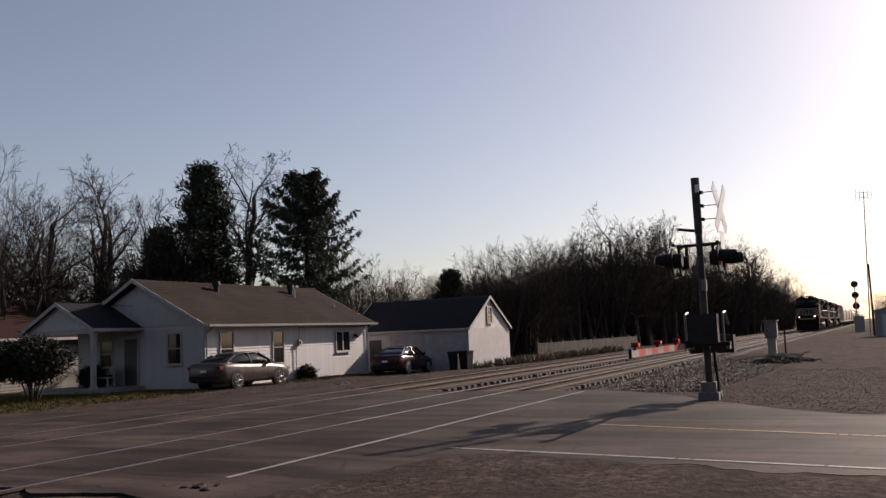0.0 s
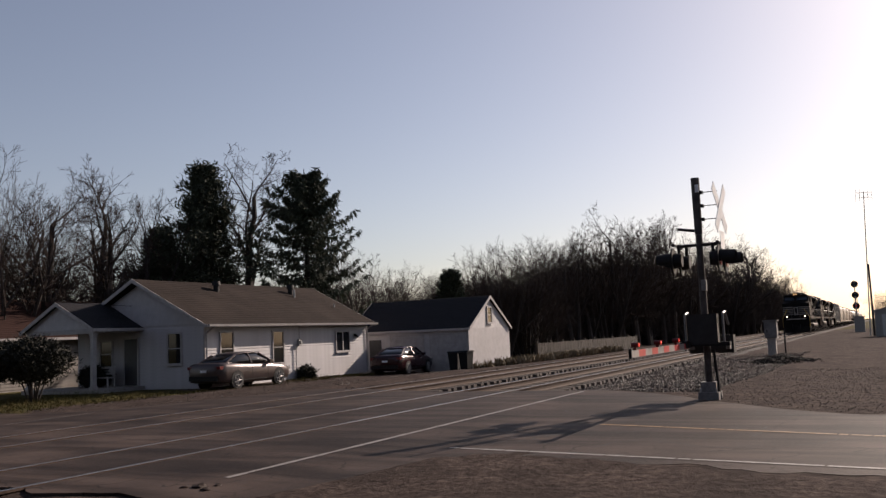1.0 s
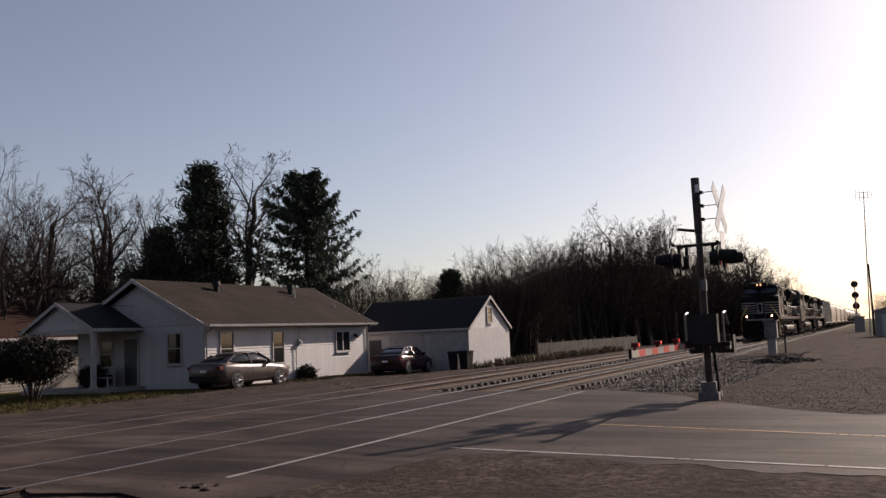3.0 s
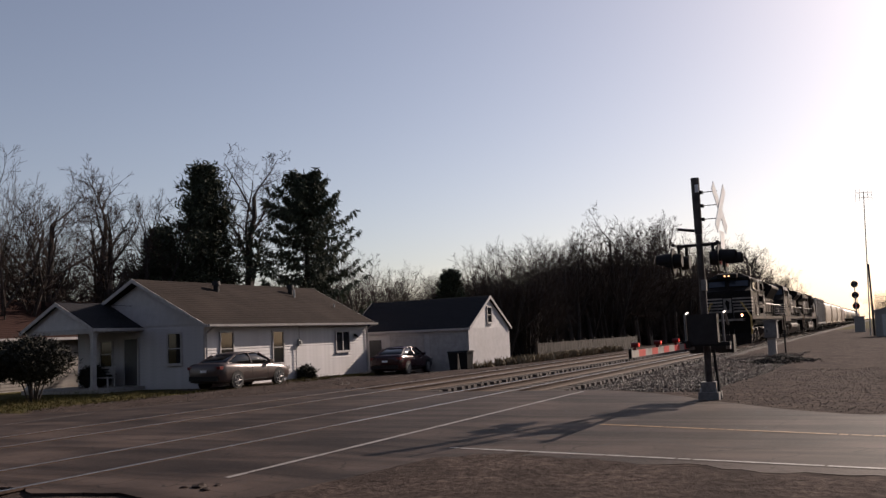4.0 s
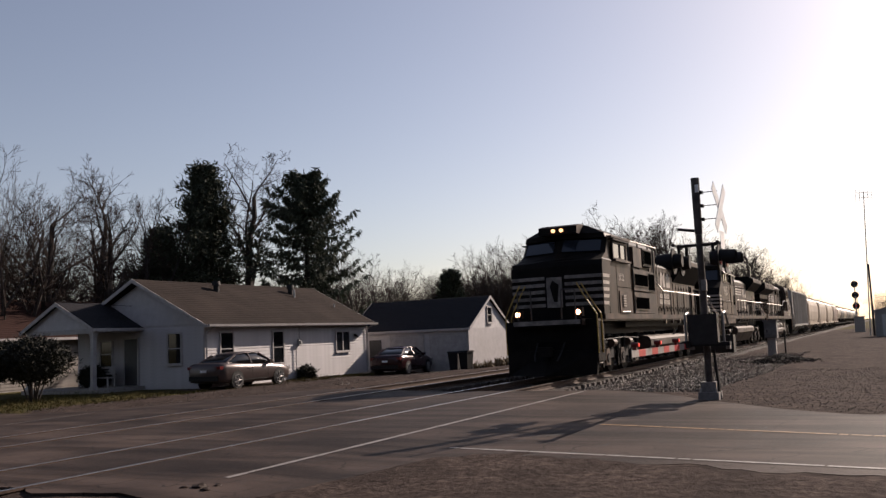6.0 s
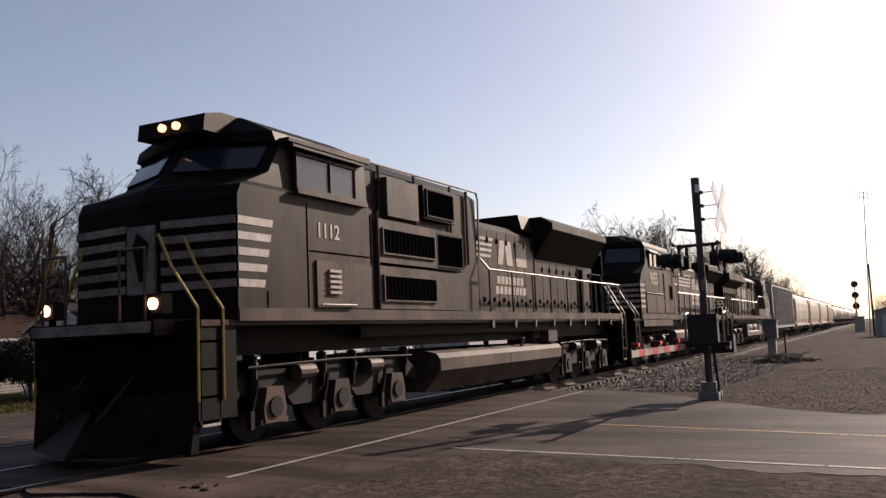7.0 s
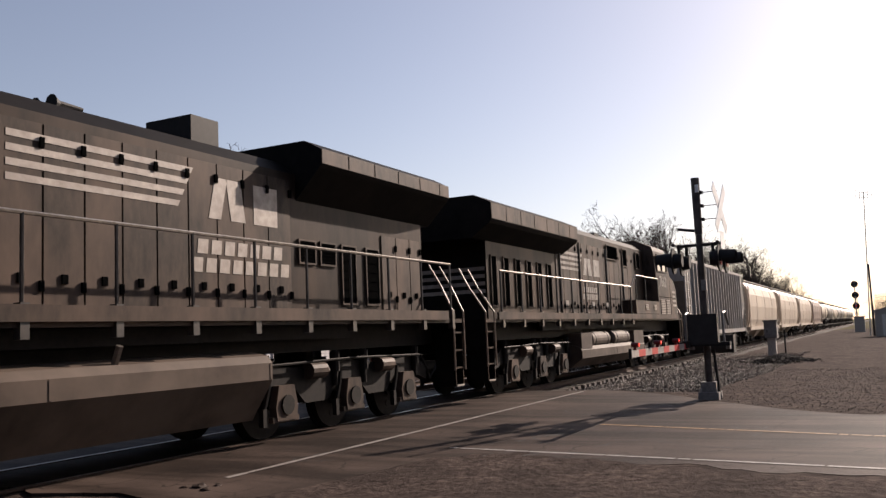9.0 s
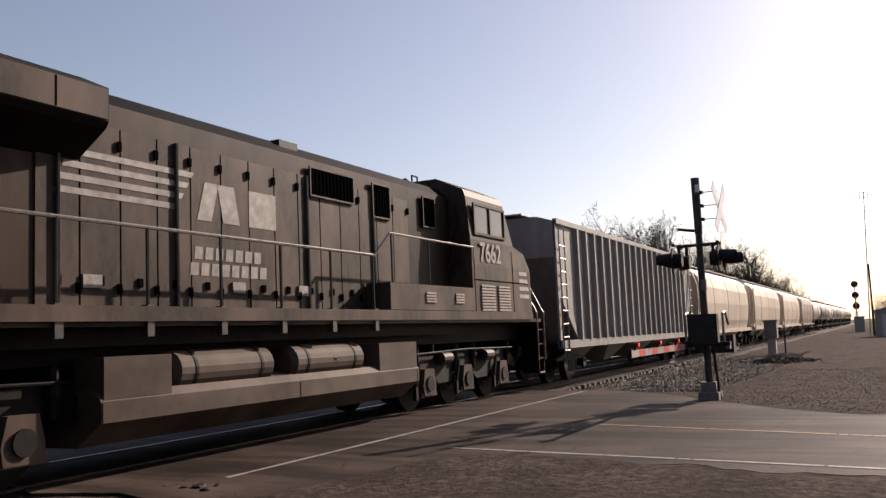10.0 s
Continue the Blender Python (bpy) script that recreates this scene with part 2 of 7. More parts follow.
def sheet(xs, ys, height, keep=None):
    bm = bmesh.new()
    grid = {}
    for i, x in enumerate(xs):
        for j, y in enumerate(ys):
            grid[i, j] = bm.verts.new((x, y, height(x, y)))
    for i in range(len(xs) - 1):
        for j in range(len(ys) - 1):
            if keep is None or keep((xs[i] + xs[i + 1]) / 2, (ys[j] + ys[j + 1]) / 2):
                bm.faces.new((grid[i, j], grid[i + 1, j], grid[i + 1, j + 1], grid[i, j + 1]))
    for v in [v for v in bm.verts if not v.link_faces]:
        bm.verts.remove(v)
    return bm


ground_ob = part("ground", sheet(steps(-2500, 3000, -6, 70, 0.5), steps(-2500, 3000, -8, 48, 0.5),
                              lambda x, y: ground_z(x, y) - (0.06 if all(on_pavement(x + a, y + b) for a in (-1.1, 1.1) for b in (-1.1, 1.1)) else 0)), [DIRT, GRASS], smooth=True)
tagged(ground_ob, "bare gravelly dirt and winter grass beside the tracks", "ground", kind="structure")
for p in ground_ob.data.polygons:
    c = p.center
    lawn = c.y > 24.3 + 1.2 * noise.noise((c.x * 0.4, c.y * 0.4, 3)) and not (28 < c.x < 46 and c.y < 27)
    p.material_index = 1 if lawn or c.x > 160 or c.y > 60 or c.y < -14 else 0


def lift_of(y):
    """How far the asphalt lies over the dirt: flush on the approach, a lip at the crossing."""
    return 0.008 + 0.022 * ease(5.6, 6.5, y)


def road_strip():
    bm = bmesh.new()
    rows = [-60, -30, -12, -6] + [-3 + 0.2 * k for k in range(58)] + [8.62, 10.15, 11, 12.65] + [14.25, 15.39, 15.9, 16.5, 17, 17.5, 18, 18.5, 19, 19.5, 21, 23, 26, 40, 90, 200]
    def cut(y):
        left, right = left_edge(y), right_edge(y)
        left += 0.22 * noise.noise((y * 1.3, 2.0, 5.0)) + 0.12 * noise.noise((y * 4.1, 7.0, 1.0))
        right += 0.2 * noise.noise((y * 1.1, 9.0, 3.0))
        return [left + (right - left) * k / 8 for k in range(9)]
    def high(x, y):
        return max(ground_z(x, y), -0.06 - 0.27 * ease(15.4, 23, y)) + lift_of(y) if y < 15.4 else -0.03 - 0.27 * ease(15.4, 23, y)
    prev = None
    for y in rows:
        line = [bm.verts.new((x + 0.05 * noise.noise((x, y * 3, 7)), y, high(x, y))) for x in cut(y)]
        if prev:
            for i in range(8):
                bm.faces.new((prev[i], prev[i + 1], line[i + 1], line[i]))
        prev = line
    rim = bmesh.ops.extrude_face_region(bm, geom=bm.faces[:])
    for v in rim["geom"]:
        if isinstance(v, bmesh.types.BMVert):
            v.co.z -= 0.045
    return bm


road_ob = part("road", road_strip(), ASPHALT)
tagged(road_ob, "worn grey-brown asphalt road over the level crossing", "road", kind="structure")


def shoulder_dirt():
    """Dirt that creeps over the edge of the asphalt in ragged tongues."""
    def over(x, y):
        d = left_edge(y) - x + 0.75 * noise.noise((x * 0.55, y * 0.4, 4.0)) + 0.3 * noise.noise((x * 1.9, y * 1.3, 8.0)) + 0.12 * noise.noise((x * 6.0, y * 5.0, 2.0))
        return max(-0.03, min(0.016, 0.02 * d)) + 0.006 * noise.noise((x * 3.1, y * 3.1, 6.0))
    xs, ys = [5.2 + 0.07 * k for k in range(75)], [-5 + 0.09 * k for k in range(124)]
    return sheet(xs, ys, lambda x, y: ground_z(x, y) + lift_of(y) + over(x, y), lambda x, y: over(x, y) > -0.02)


dirt_ob = part("dirt_shoulder", shoulder_dirt(), DIRT, smooth=True)
tagged(dirt_ob, "dark gritty dirt spilling over the asphalt edge", "ground", kind="structure")


def paint(name, material, x0, x1, y0, y1, label, cuts=14):
    """A worn painted line: short pieces a few millimetres proud of the asphalt."""
    bm = bmesh.new()
    for k in range(cuts):
        xa, xb = x0 + (x1 - x0) * k / cuts, x0 + (x1 - x0) * (k + 1) / cuts
        ya, yb = y0 + (y1 - y0) * k / cuts, y0 + (y1 - y0) * (k + 1) / cuts
        w = 0.035 + 0.015 * random.random()
        along = Vector((xb - xa, yb - ya, 0)).normalized()
        side = Vector((-along.y, along.x, 0)) * w
        p, q = Vector((xa, ya, 0)), Vector((xb, yb, 0)) - along * random.choice((0, 0, 0, 0, 0, 0.03))
        bm.faces.new([bm.verts.new(v) for v in (p - side, q - side, q + side, p + side)])
    for v in bm.verts:
        v.co.z = ground_z(v.co.x, v.co.y) + lift_of(v.co.y) + 0.006 if v.co.y < 15.4 else -0.025 - 0.27 * ease(15.4, 23, v.co.y)
    ob = part(name, bm, material)
    tagged(ob, label, "road marking", kind="structure")


paint("road_line", WHITE_LINE, 7.75, 20.6, 6.66, 6.6, "long white painted line parallel to the tracks", 40)
paint("road_line", WHITE_LINE, 10.62, 9.75, 5.3, 0.1, "worn white edge line on the asphalt", 30)
paint("road_line", WHITE_LINE, 9.75, 9.5, 0.1, -30, "worn white edge line on the asphalt", 30)
paint("road_line", YELLOW_LINE, 13.55, 12.4, 4.1, 0.08, "faded yellow centre line on the asphalt", 30)
paint("road_line", YELLOW_LINE, 12.4, 12.2, 0.08, -30, "faded yellow centre line on the asphalt", 30)
paint("road_line", WHITE_LINE, 13.2, 16.4, 17.6, 18.4, "faded white line beyond the tracks", 12)

RAIL_SHAPE = [(-0.07, -0.165), (0.07, -0.165), (0.07, -0.15), (0.012, -0.13), (0.012, -0.045), (0.036, -0.03), (0.036, 0.0), (-0.036, 0.0), (-0.036, -0.03), (-0.012, -0.045), (-0.012, -0.13), (-0.07, -0.15)]


def track(yc, label):
    th = thing("railway_track", pose(0, yc, 0), label, "railway track", "tracks", "structure")
    for side in (-0.7535, 0.7535):
        bm = bmesh.new()
        prism(bm, [(side + a, b) for a, b in RAIL_SHAPE], -400, 900)
        ob = part("rail", bm, [RAIL_RUST, RAIL_STEEL], th)
        for p in ob.data.polygons:
            p.material_index = 1 if p.normal.z > 0.9 and p.center.z > -0.01 else 0
    return th


near_track = track(TRACK_Y, "polished steel rails on timber ties in ballast")
far_track = track(FAR_TRACK_Y, "second pair of rails on timber ties in ballast")

bed_bm = bmesh.new()
for x0, x1 in ((-400, 5.6), (21.6, 900)):
    prism(bed_bm, [(6.2, -0.55), (7.55, -0.27), (15.25, -0.27), (16.6, -0.55)], x0, x1)
tagged(part("ballast_bed", bed_bm, BALLAST), "grey crushed stone ballast under the rails", "ballast", kind="structure")

# flangeway grooves in the crossing, beside each rail
for yc in (TRACK_Y, FAR_TRACK_Y):
    for s in (-0.7535, 0.7535):
        for d in (-0.085, 0.085):
            bm = bmesh.new()
            bx(bm, 6.9, 21.0, yc + s + d - 0.035, yc + s + d + 0.035, -0.06, -0.0255)
            tagged(part("flangeway", bm, RUBBER), "dark flangeway filler along the rail", "crossing panel", kind="structure")


# unseen dark screen, added behind the camera to close the place and cut skylight
bm = bmesh.new()
prev = None
for k in range(61):
    a = radians(78 + 240 * k / 60)
    d = 34 + 3 * math.sin(k * 0.9)
    high = 15 + 3.0 * math.sin(k * 0.63) + 2.0 * math.sin(k * 2.1)
    col = [bm.verts.new((d * math.cos(a), d * math.sin(a), -1)), bm.verts.new((d * math.cos(a), d * math.sin(a), high)),
           bm.verts.new(((d + 3) * math.cos(a), (d + 3) * math.sin(a), high - 1)), bm.verts.new(((d + 3) * math.cos(a), (d + 3) * math.sin(a), -1))]
    if prev:
        for i in range(4):
            bm.faces.new((prev[i], prev[(i + 1) % 4], col[(i + 1) % 4], col[i]))
    else:
        bm.faces.new(col)
    prev = col
bm.faces.new(prev[::-1])
tagged(part("backdrop", bm, mat("dark_skylight_screen", (0.028, 0.022, 0.019), (0.011, 0.0095, 0.008), 0.95, scale=1.5, bump=0.5, deep=0.3)), "unseen dark screen behind the camera, added to cut skylight", "tree line", kind="structure")


def crack(x, y, way, length, seed):
    """A thin wandering crack in the asphalt."""
    r = random.Random(seed)
    bm = bmesh.new()
    prev = None
    d = 0.0
    while d < length:
        w = r.uniform(0.006, 0.02)
        z = ground_z(x, y) + lift_of(y) + 0.0035
        side = Vector((-math.sin(way), math.cos(way), 0)) * w
        pair = [bm.verts.new((x - side.x, y - side.y, z)), bm.verts.new((x + side.x, y + side.y, z))]
        if prev:
            bm.faces.new((prev[0], pair[0], pair[1], prev[1]))
        prev = pair
        step = r.uniform(0.06, 0.16)
        way += r.gauss(0, 0.45)
        x, y, d = x + step * math.cos(way), y + step * math.sin(way), d + step
    tagged(part("road_crack", bm, RUBBER), "thin dark crack in the asphalt", "crack", kind="structure")


for k, (x, y, a, ln) in enumerate(((12.9, 3.2, 3.0, 2.4), (11.9, 2.4, 2.2, 1.6), (13.4, 1.6, 2.9, 2.6), (11.0, 1.2, 1.4, 1.8), (10.4, 3.4, 1.7, 2.2), (14.6, 3.6, 2.6, 1.6), (12.2, 0.6, 3.3, 1.8), (16.2, 5.4, 2.9, 2.4), (10.2, 4.5, 2.4, 1.0), (9.2, 6.2, 1.2, 1.4), (15.2, 1.2, 2.2, 1.5), (11.6, 4.4, 0.4, 1.4))):
    crack(x, y, a, ln, k)

# ---- house, garage ----
def siding_wall(parent, m, length, height, label="", lap=0.15, material=SIDING):
    """A wall of lap siding along x from 0 to length, facing -y: each board leans out at its foot."""
    wall = one("wall", bx, (0, length, 0.0, 0.02, 0, height), material, parent, label)
    wall.matrix_basis = m
    bm = bmesh.new()
    prism(bm, [(0, 0), (-0.034, 0), (-0.006, lap - 0.002), (0, lap - 0.002)], 0, length)
    me = mesh_of("board", bm, material)
    for k in range(int(height / lap)):
        o = new("board", me)
        o.parent = wall
        o.matrix_basis = pose(0, -0.001, k * lap)
    return wall


def gable_fill(width, rise):
    """Lap siding that fills a gable, along x, facing -y."""
    bm = bmesh.new()
    z, lap = 0.0, 0.115
    prev = [bm.verts.new((-width / 2, 0, 0)), bm.verts.new((width / 2, 0, 0))]
    while z < rise - 0.06:
        t = min(lap, rise - z)
        a, b = width / 2 * (1 - z / rise), width / 2 * (1 - (z + t) / rise)
        v = [bm.verts.new(p) for p in ((-a, -0.022, z), (a, -0.022, z), (b, -0.008, z + t), (-b, -0.008, z + t))]
        bm.faces.new(v)
        bm.faces.new((v[1], v[0], prev[0], prev[1]))
        prev = [v[3], v[2]]
        z += lap
    return bm


def window_on(parent, m, w, h, panes=1, double_hung=True):
    """A framed sash window whose outer face looks to -y; m is its lower left corner."""
    fr = bmesh.new()
    t = 0.07
    for a, b, c, d in ((-t, 0, -t, h + t), (w, w + t, -t, h + t), (0, w, -t, 0), (0, w, h, h + t)):
        bx(fr, a, b, -0.05, 0.02, c, d)
    f = part("window", fr, TRIM_WHITE, parent)
    f.matrix_basis = m
    one("pane", bx, (0, w, -0.012, 0.01, 0, h), WINDOW, f)
    bars = bmesh.new()
    if double_hung:
        bx(bars, 0, w, -0.03, -0.013, h / 2 - 0.02, h / 2 + 0.02)
    for k in range(1, panes):
        bx(bars, w * k / panes - 0.04, w * k / panes + 0.04, -0.035, -0.0135, 0, h)
    if len(bars.verts):
        part("sash_bar", bars, TRIM_WHITE, f)
    one("sill", bx, (-0.1, w + 0.1, -0.09, -0.051, -0.12, -0.07), TRIM_WHITE, f)
    return f


def shingle_roof(parent, name, x0, x1, ym, half, z_eave, z_ridge, material, along="x"):
    """Two slopes with a thickness and raised courses."""
    n = 22
    roof_ob = None
    for s in (-1, 1):
        line = []
        for k in range(n):
            a, b = k / n, (k + 1) / n
            line.append((ym + s * half * (1 - a), z_eave + (z_ridge - z_eave) * a + 0.02))
            line.append((ym + s * half * (1 - b) + s * 0.004, z_eave + (z_ridge - z_eave) * b + 0.004))
        line += [(ym + s * 0.004, z_ridge - 0.1), (ym + s * half, z_eave - 0.1)]
        bm = bmesh.new()
        prism(bm, line, x0, x1, along)
        roof_ob = part(name, bm, material, parent)
    return roof_ob


def fascia(parent, x0, x1, ym, half, z_eave, z_ridge, along="x"):
    def P(u, v, z):
        return (u, v, z) if along == "x" else (v, u, z)
    for x in (x0, x1):
        d = -0.03 if x == x0 else 0.03
        for s in (-1, 1):
            a, b = (ym + s * half, z_eave), (ym, z_ridge)
            bm = bmesh.new()
            vs = []
            for xx in (x, x + d):
                vs += [bm.verts.new(P(xx, a[0], a[1] - 0.16)), bm.verts.new(P(xx, a[0], a[1] + 0.01)), bm.verts.new(P(xx, b[0], b[1] + 0.01)), bm.verts.new(P(xx, b[0], b[1] - 0.16))]
            for f in ((0, 1, 2, 3), (7, 6, 5, 4), (0, 4, 5, 1), (1, 5, 6, 2), (2, 6, 7, 3), (3, 7, 4, 0)):
                bm.faces.new([vs[i] for i in f])
            part("barge_board", bm, TRIM_WHITE, parent)
    for s in (-1, 1):
        y = ym + s * half
        bm = bmesh.new()
        if along == "x":
            bx(bm, x0, x1, min(y, y + s * 0.09), max(y, y + s * 0.09), z_eave - 0.13, z_eave)
        else:
            bx(bm, min(y, y + s * 0.09), max(y, y + s * 0.09), x0, x1, z_eave - 0.13, z_eave)
        part("fascia", bm, TRIM_WHITE, parent)


def house():
    hx0, hx1, hy0, hy1, g, ze, zr = 29.03, 42.3, 26.04, 33.7, -0.34, 2.52, 4.5
    ym = (hy0 + hy1) / 2
    th = thing("house", pose(0, 0, 0), "single-storey white clapboard house with a grey shingle gable roof", "house")
    core = bmesh.new()
    prism(core, [(hy0 + 0.06, g), (hy1 - 0.06, g), (hy1 - 0.06, ze), (ym, zr - 0.14), (hy0 + 0.06, ze)], hx0 + 0.06, hx1 - 0.06)
    part("wall_core", core, TRIM_WHITE, th)
    siding_wall(th, pose(hx0, hy0 + 0.03, g), hx1 - hx0, ze - g - 0.05, "white lap siding in low sun")
    siding_wall(th, pose(hx0 + 0.03, hy1, g, 0, 0, -90), hy1 - hy0, ze - g - 0.05)
    siding_wall(th, pose(hx1 - 0.03, hy0, g, 0, 0, 90), hy1 - hy0, ze - g - 0.05)
    for x, turn in ((hx0 + 0.03, -90), (hx1 - 0.03, 90)):
        gf = part("gable", gable_fill(hy1 - hy0, zr - ze - 0.1), SIDING, th)
        gf.matrix_basis = pose(x, ym, ze - 0.05, 0, 0, turn)
    for x in (hx0 - 0.015, hx1 - 0.07):
        one("corner_board", bx, (x, x + 0.085, hy0 - 0.02, hy0 + 0.07, g, ze - 0.05), TRIM_WHITE, th)
    shingle_roof(th, "roof", hx0 - 0.35, hx1 + 0.3, ym, (hy1 - hy0) / 2 + 0.38, ze - 0.12, zr + 0.1, ROOF_GREY)
    fascia(th, hx0 - 0.35, hx1 + 0.3, ym, (hy1 - hy0) / 2 + 0.38, ze - 0.12, zr + 0.1)
    one("gutter", prism, ([(hy0 - 0.47, 2.28), (hy0 - 0.57, 2.3), (hy0 - 0.59, 2.4), (hy0 - 0.47, 2.4)], hx0 - 0.3, hx1 + 0.3), TRIM_WHITE, th)
    for x in (hx0 + 0.06, hx1 - 0.1):
        bm = bmesh.new()
        pipe(bm, [(x, hy0 - 0.52, 2.3), (x, hy0 - 0.07, 2.05), (x, hy0 - 0.07, g + 0.15), (x, hy0 - 0.25, g + 0.06)], 0.035)
        part("downpipe", bm, TRIM_WHITE, th)
    window_on(th, pose(30.05, hy0, 0.62), 0.8, 1.4)
    window_on(th, pose(33.75, hy0, 0.56), 0.78, 1.46)
    window_on(th, pose(39.15, hy0, 0.95), 1.25, 0.98, panes=2, double_hung=False)
    window_on(th, pose(hx0, 28.08, 0.79, 0, 0, -90), 0.72, 1.28)
    # front door under the porch
    d = one("door", bx, (hx0 - 0.05, hx0 + 0.02, 29.9, 30.68, -0.12, 1.93), DARK_WOOD, th, "dark painted front door")
    frame_bm = bmesh.new()
    for a, b, c, e in ((29.82, 29.9, -0.12, 2.02), (30.68, 30.76, -0.12, 2.02), (29.9, 30.68, 1.93, 2.02)):
        bx(frame_bm, hx0 - 0.06, hx0 + 0.02, a, b, c, e)
    part("door_frame", frame_bm, TRIM_WHITE, d)
    one("door_handle", rod, ((hx0 - 0.11, 30.6, 0.92), (hx0 - 0.05, 30.6, 0.92), 0.03), ALU, d)
    window_on(th, pose(hx0, 32.2, 0.75, 0, 0, -90), 0.7, 1.1)
    # electricity meter, mast and conduits
    bm = bmesh.new()
    bx(bm, 35.68, 35.9, hy0 - 0.12, hy0 - 0.02, 1.3, 1.62)
    rod(bm, (35.79, hy0 - 0.2, 1.48), (35.79, hy0 - 0.1, 1.48), 0.085, sides=12)
    part("electricity_meter", bm, GALV, th)
    bm = bmesh.new()
    pipe(bm, [(35.79, hy0 - 0.06, 1.62), (35.79, hy0 - 0.06, 2.42)], 0.025)
    pipe(bm, [(35.5, hy0 - 0.06, 1.4), (35.5, hy0 - 0.06, g)], 0.025)
    part("conduit", bm, GALV, th)
    bm = bmesh.new()
    rod(bm, (40.95, hy0 - 0.12, 1.72), (40.95, hy0 - 0.02, 1.76), 0.07)
    rod(bm, (40.9, hy0 - 0.25, 1.66), (40.93, hy0 - 0.1, 1.74), 0.06, 0.03)
    part("flood_light", bm, BLACK_PIPE, th)
    # roof vents and pipe
    for x in (33.2, 39.2):
        bm = bmesh.new()
        rod(bm, (x, ym - 0.9, 4.0), (x, ym - 0.9, 4.42), 0.14, sides=12)
        rod(bm, (x, ym - 0.9, 4.42), (x, ym - 0.9, 4.62), 0.22, 0.18, sides=12)
        part("roof_vent", bm, BLACK_PIPE, th, smooth=False)
    one("vent_pipe", rod, ((39.0, ym - 1.3, 3.6), (39.0, ym - 1.3, 4.35), 0.05), GALV, th)
    one("vent_pipe", rod, ((41.2, ym - 2.4, 3.1), (41.2, ym - 2.4, 3.55), 0.04), GALV, th)
    # porch
    px0, pz, pm, ph = 26.5, -0.15, 31.84, 2.25
    one("porch_floor", bx, (px0 - 0.1, hx0, 29.5, 34.2, g, pz), CONCRETE, th)
    shingle_roof(th, "porch_roof", px0 - 0.25, hx0 + 0.1, pm, ph, 2.42, 3.62, ROOF_DARK)
    fascia(th, px0 - 0.25, hx0 + 0.1, pm, ph, 2.42, 3.62)
    pg = part("gable", gable_fill(ph * 2 - 0.2, 1.08), SIDING, th)
    pg.matrix_basis = pose(px0 - 0.05, pm, 2.4, 0, 0, -90)
    one("porch_beam", bx, (px0 - 0.08, px0 + 0.08, 29.75, 33.95, 2.22, 2.42), TRIM_WHITE, th)
    one("porch_beam", bx, (px0 + 0.08, hx0, 29.75, 29.87, 2.22, 2.42), TRIM_WHITE, th)
    one("porch_ceiling", bx, (px0 + 0.09, hx0 - 0.01, 29.89, 33.9, 2.36, 2.4), TRIM_WHITE, th)
    for y in (29.85, 33.8):
        bm = bmesh.new()
        bx(bm, px0 - 0.09, px0 + 0.09, y - 0.09, y + 0.09, pz, 2.22)
        bx(bm, px0 - 0.12, px0 + 0.12, y - 0.12, y + 0.12, pz, pz + 0.14)
        bx(bm, px0 - 0.12, px0 + 0.12, y - 0.12, y + 0.12, 2.08, 2.219)
        part("porch_post", bm, TRIM_WHITE, th)
    return th


house()


def garage():
    gx0, gx1, gy0, gy1, g, ze, zr = 44.6, 50.6, 20.8, 28.6, -0.58, 1.92, 3.68
    xm = (gx0 + gx1) / 2
    th = thing("garage", pose(0, 0, 0), "white detached garage with two doors and a dark roof", "garage")
    core = bmesh.new()
    prism(core, [(gx0 + 0.03, g), (gx1 - 0.03, g), (gx1 - 0.03, ze), (xm, zr - 0.12), (gx0 + 0.03, ze)], gy0 + 0.03, gy1 - 0.03, "y")
    part("wall_core", core, SIDING, th)
    one("wall", bx, (gx0, gx1, gy0, gy0 + 0.029, g, ze - 0.05), SIDING, th, "smooth white painted end wall")
    w = part("gable", gable_fill(gx1 - gx0, zr - ze - 0.05), SIDING, th)
    w.matrix_basis = pose(xm, gy0 + 0.02, ze - 0.05)
    window_on(th, pose(xm - 0.32, gy0 - 0.01, 2.2), 0.6, 0.85)
    shingle_roof(th, "roof", gy0 - 0.12, gy1 + 0.2, xm, (gx1 - gx0) / 2 + 0.12, ze - 0.03, zr + 0.08, ROOF_DARK, "y")
    fascia(th, gy0 - 0.12, gy1 + 0.2, xm, (gx1 - gx0) / 2 + 0.12, ze - 0.03, zr + 0.08, "y")
    for y0, y1 in ((21.1, 23.15), (23.75, 25.75)):
        d = bmesh.new()
        for k in range(4):
            z0 = g + 0.02 + k * 0.52
            bx(d, gx0 - 0.03, gx0 + 0.02, y0, y1, z0, z0 + 0.51)
        dd = part("garage_door", d, TRIM_WHITE, th, "closed white sectional garage door")
        fr = bmesh.new()
        for a, b, c, e in ((y0 - 0.12, y0, g, 1.62), (y1, y1 + 0.12, g, 1.62), (y0, y1, 1.53, 1.62)):
            bx(fr, gx0 - 0.05, gx0 + 0.01, a, b, c, e)
        part("door_frame", fr, TRIM_WHITE, dd)
    one("side_door", bx, (gx0 - 0.025, gx0 + 0.02, 26.5, 27.3, g, 1.4), DARK_WOOD, th)


garage()


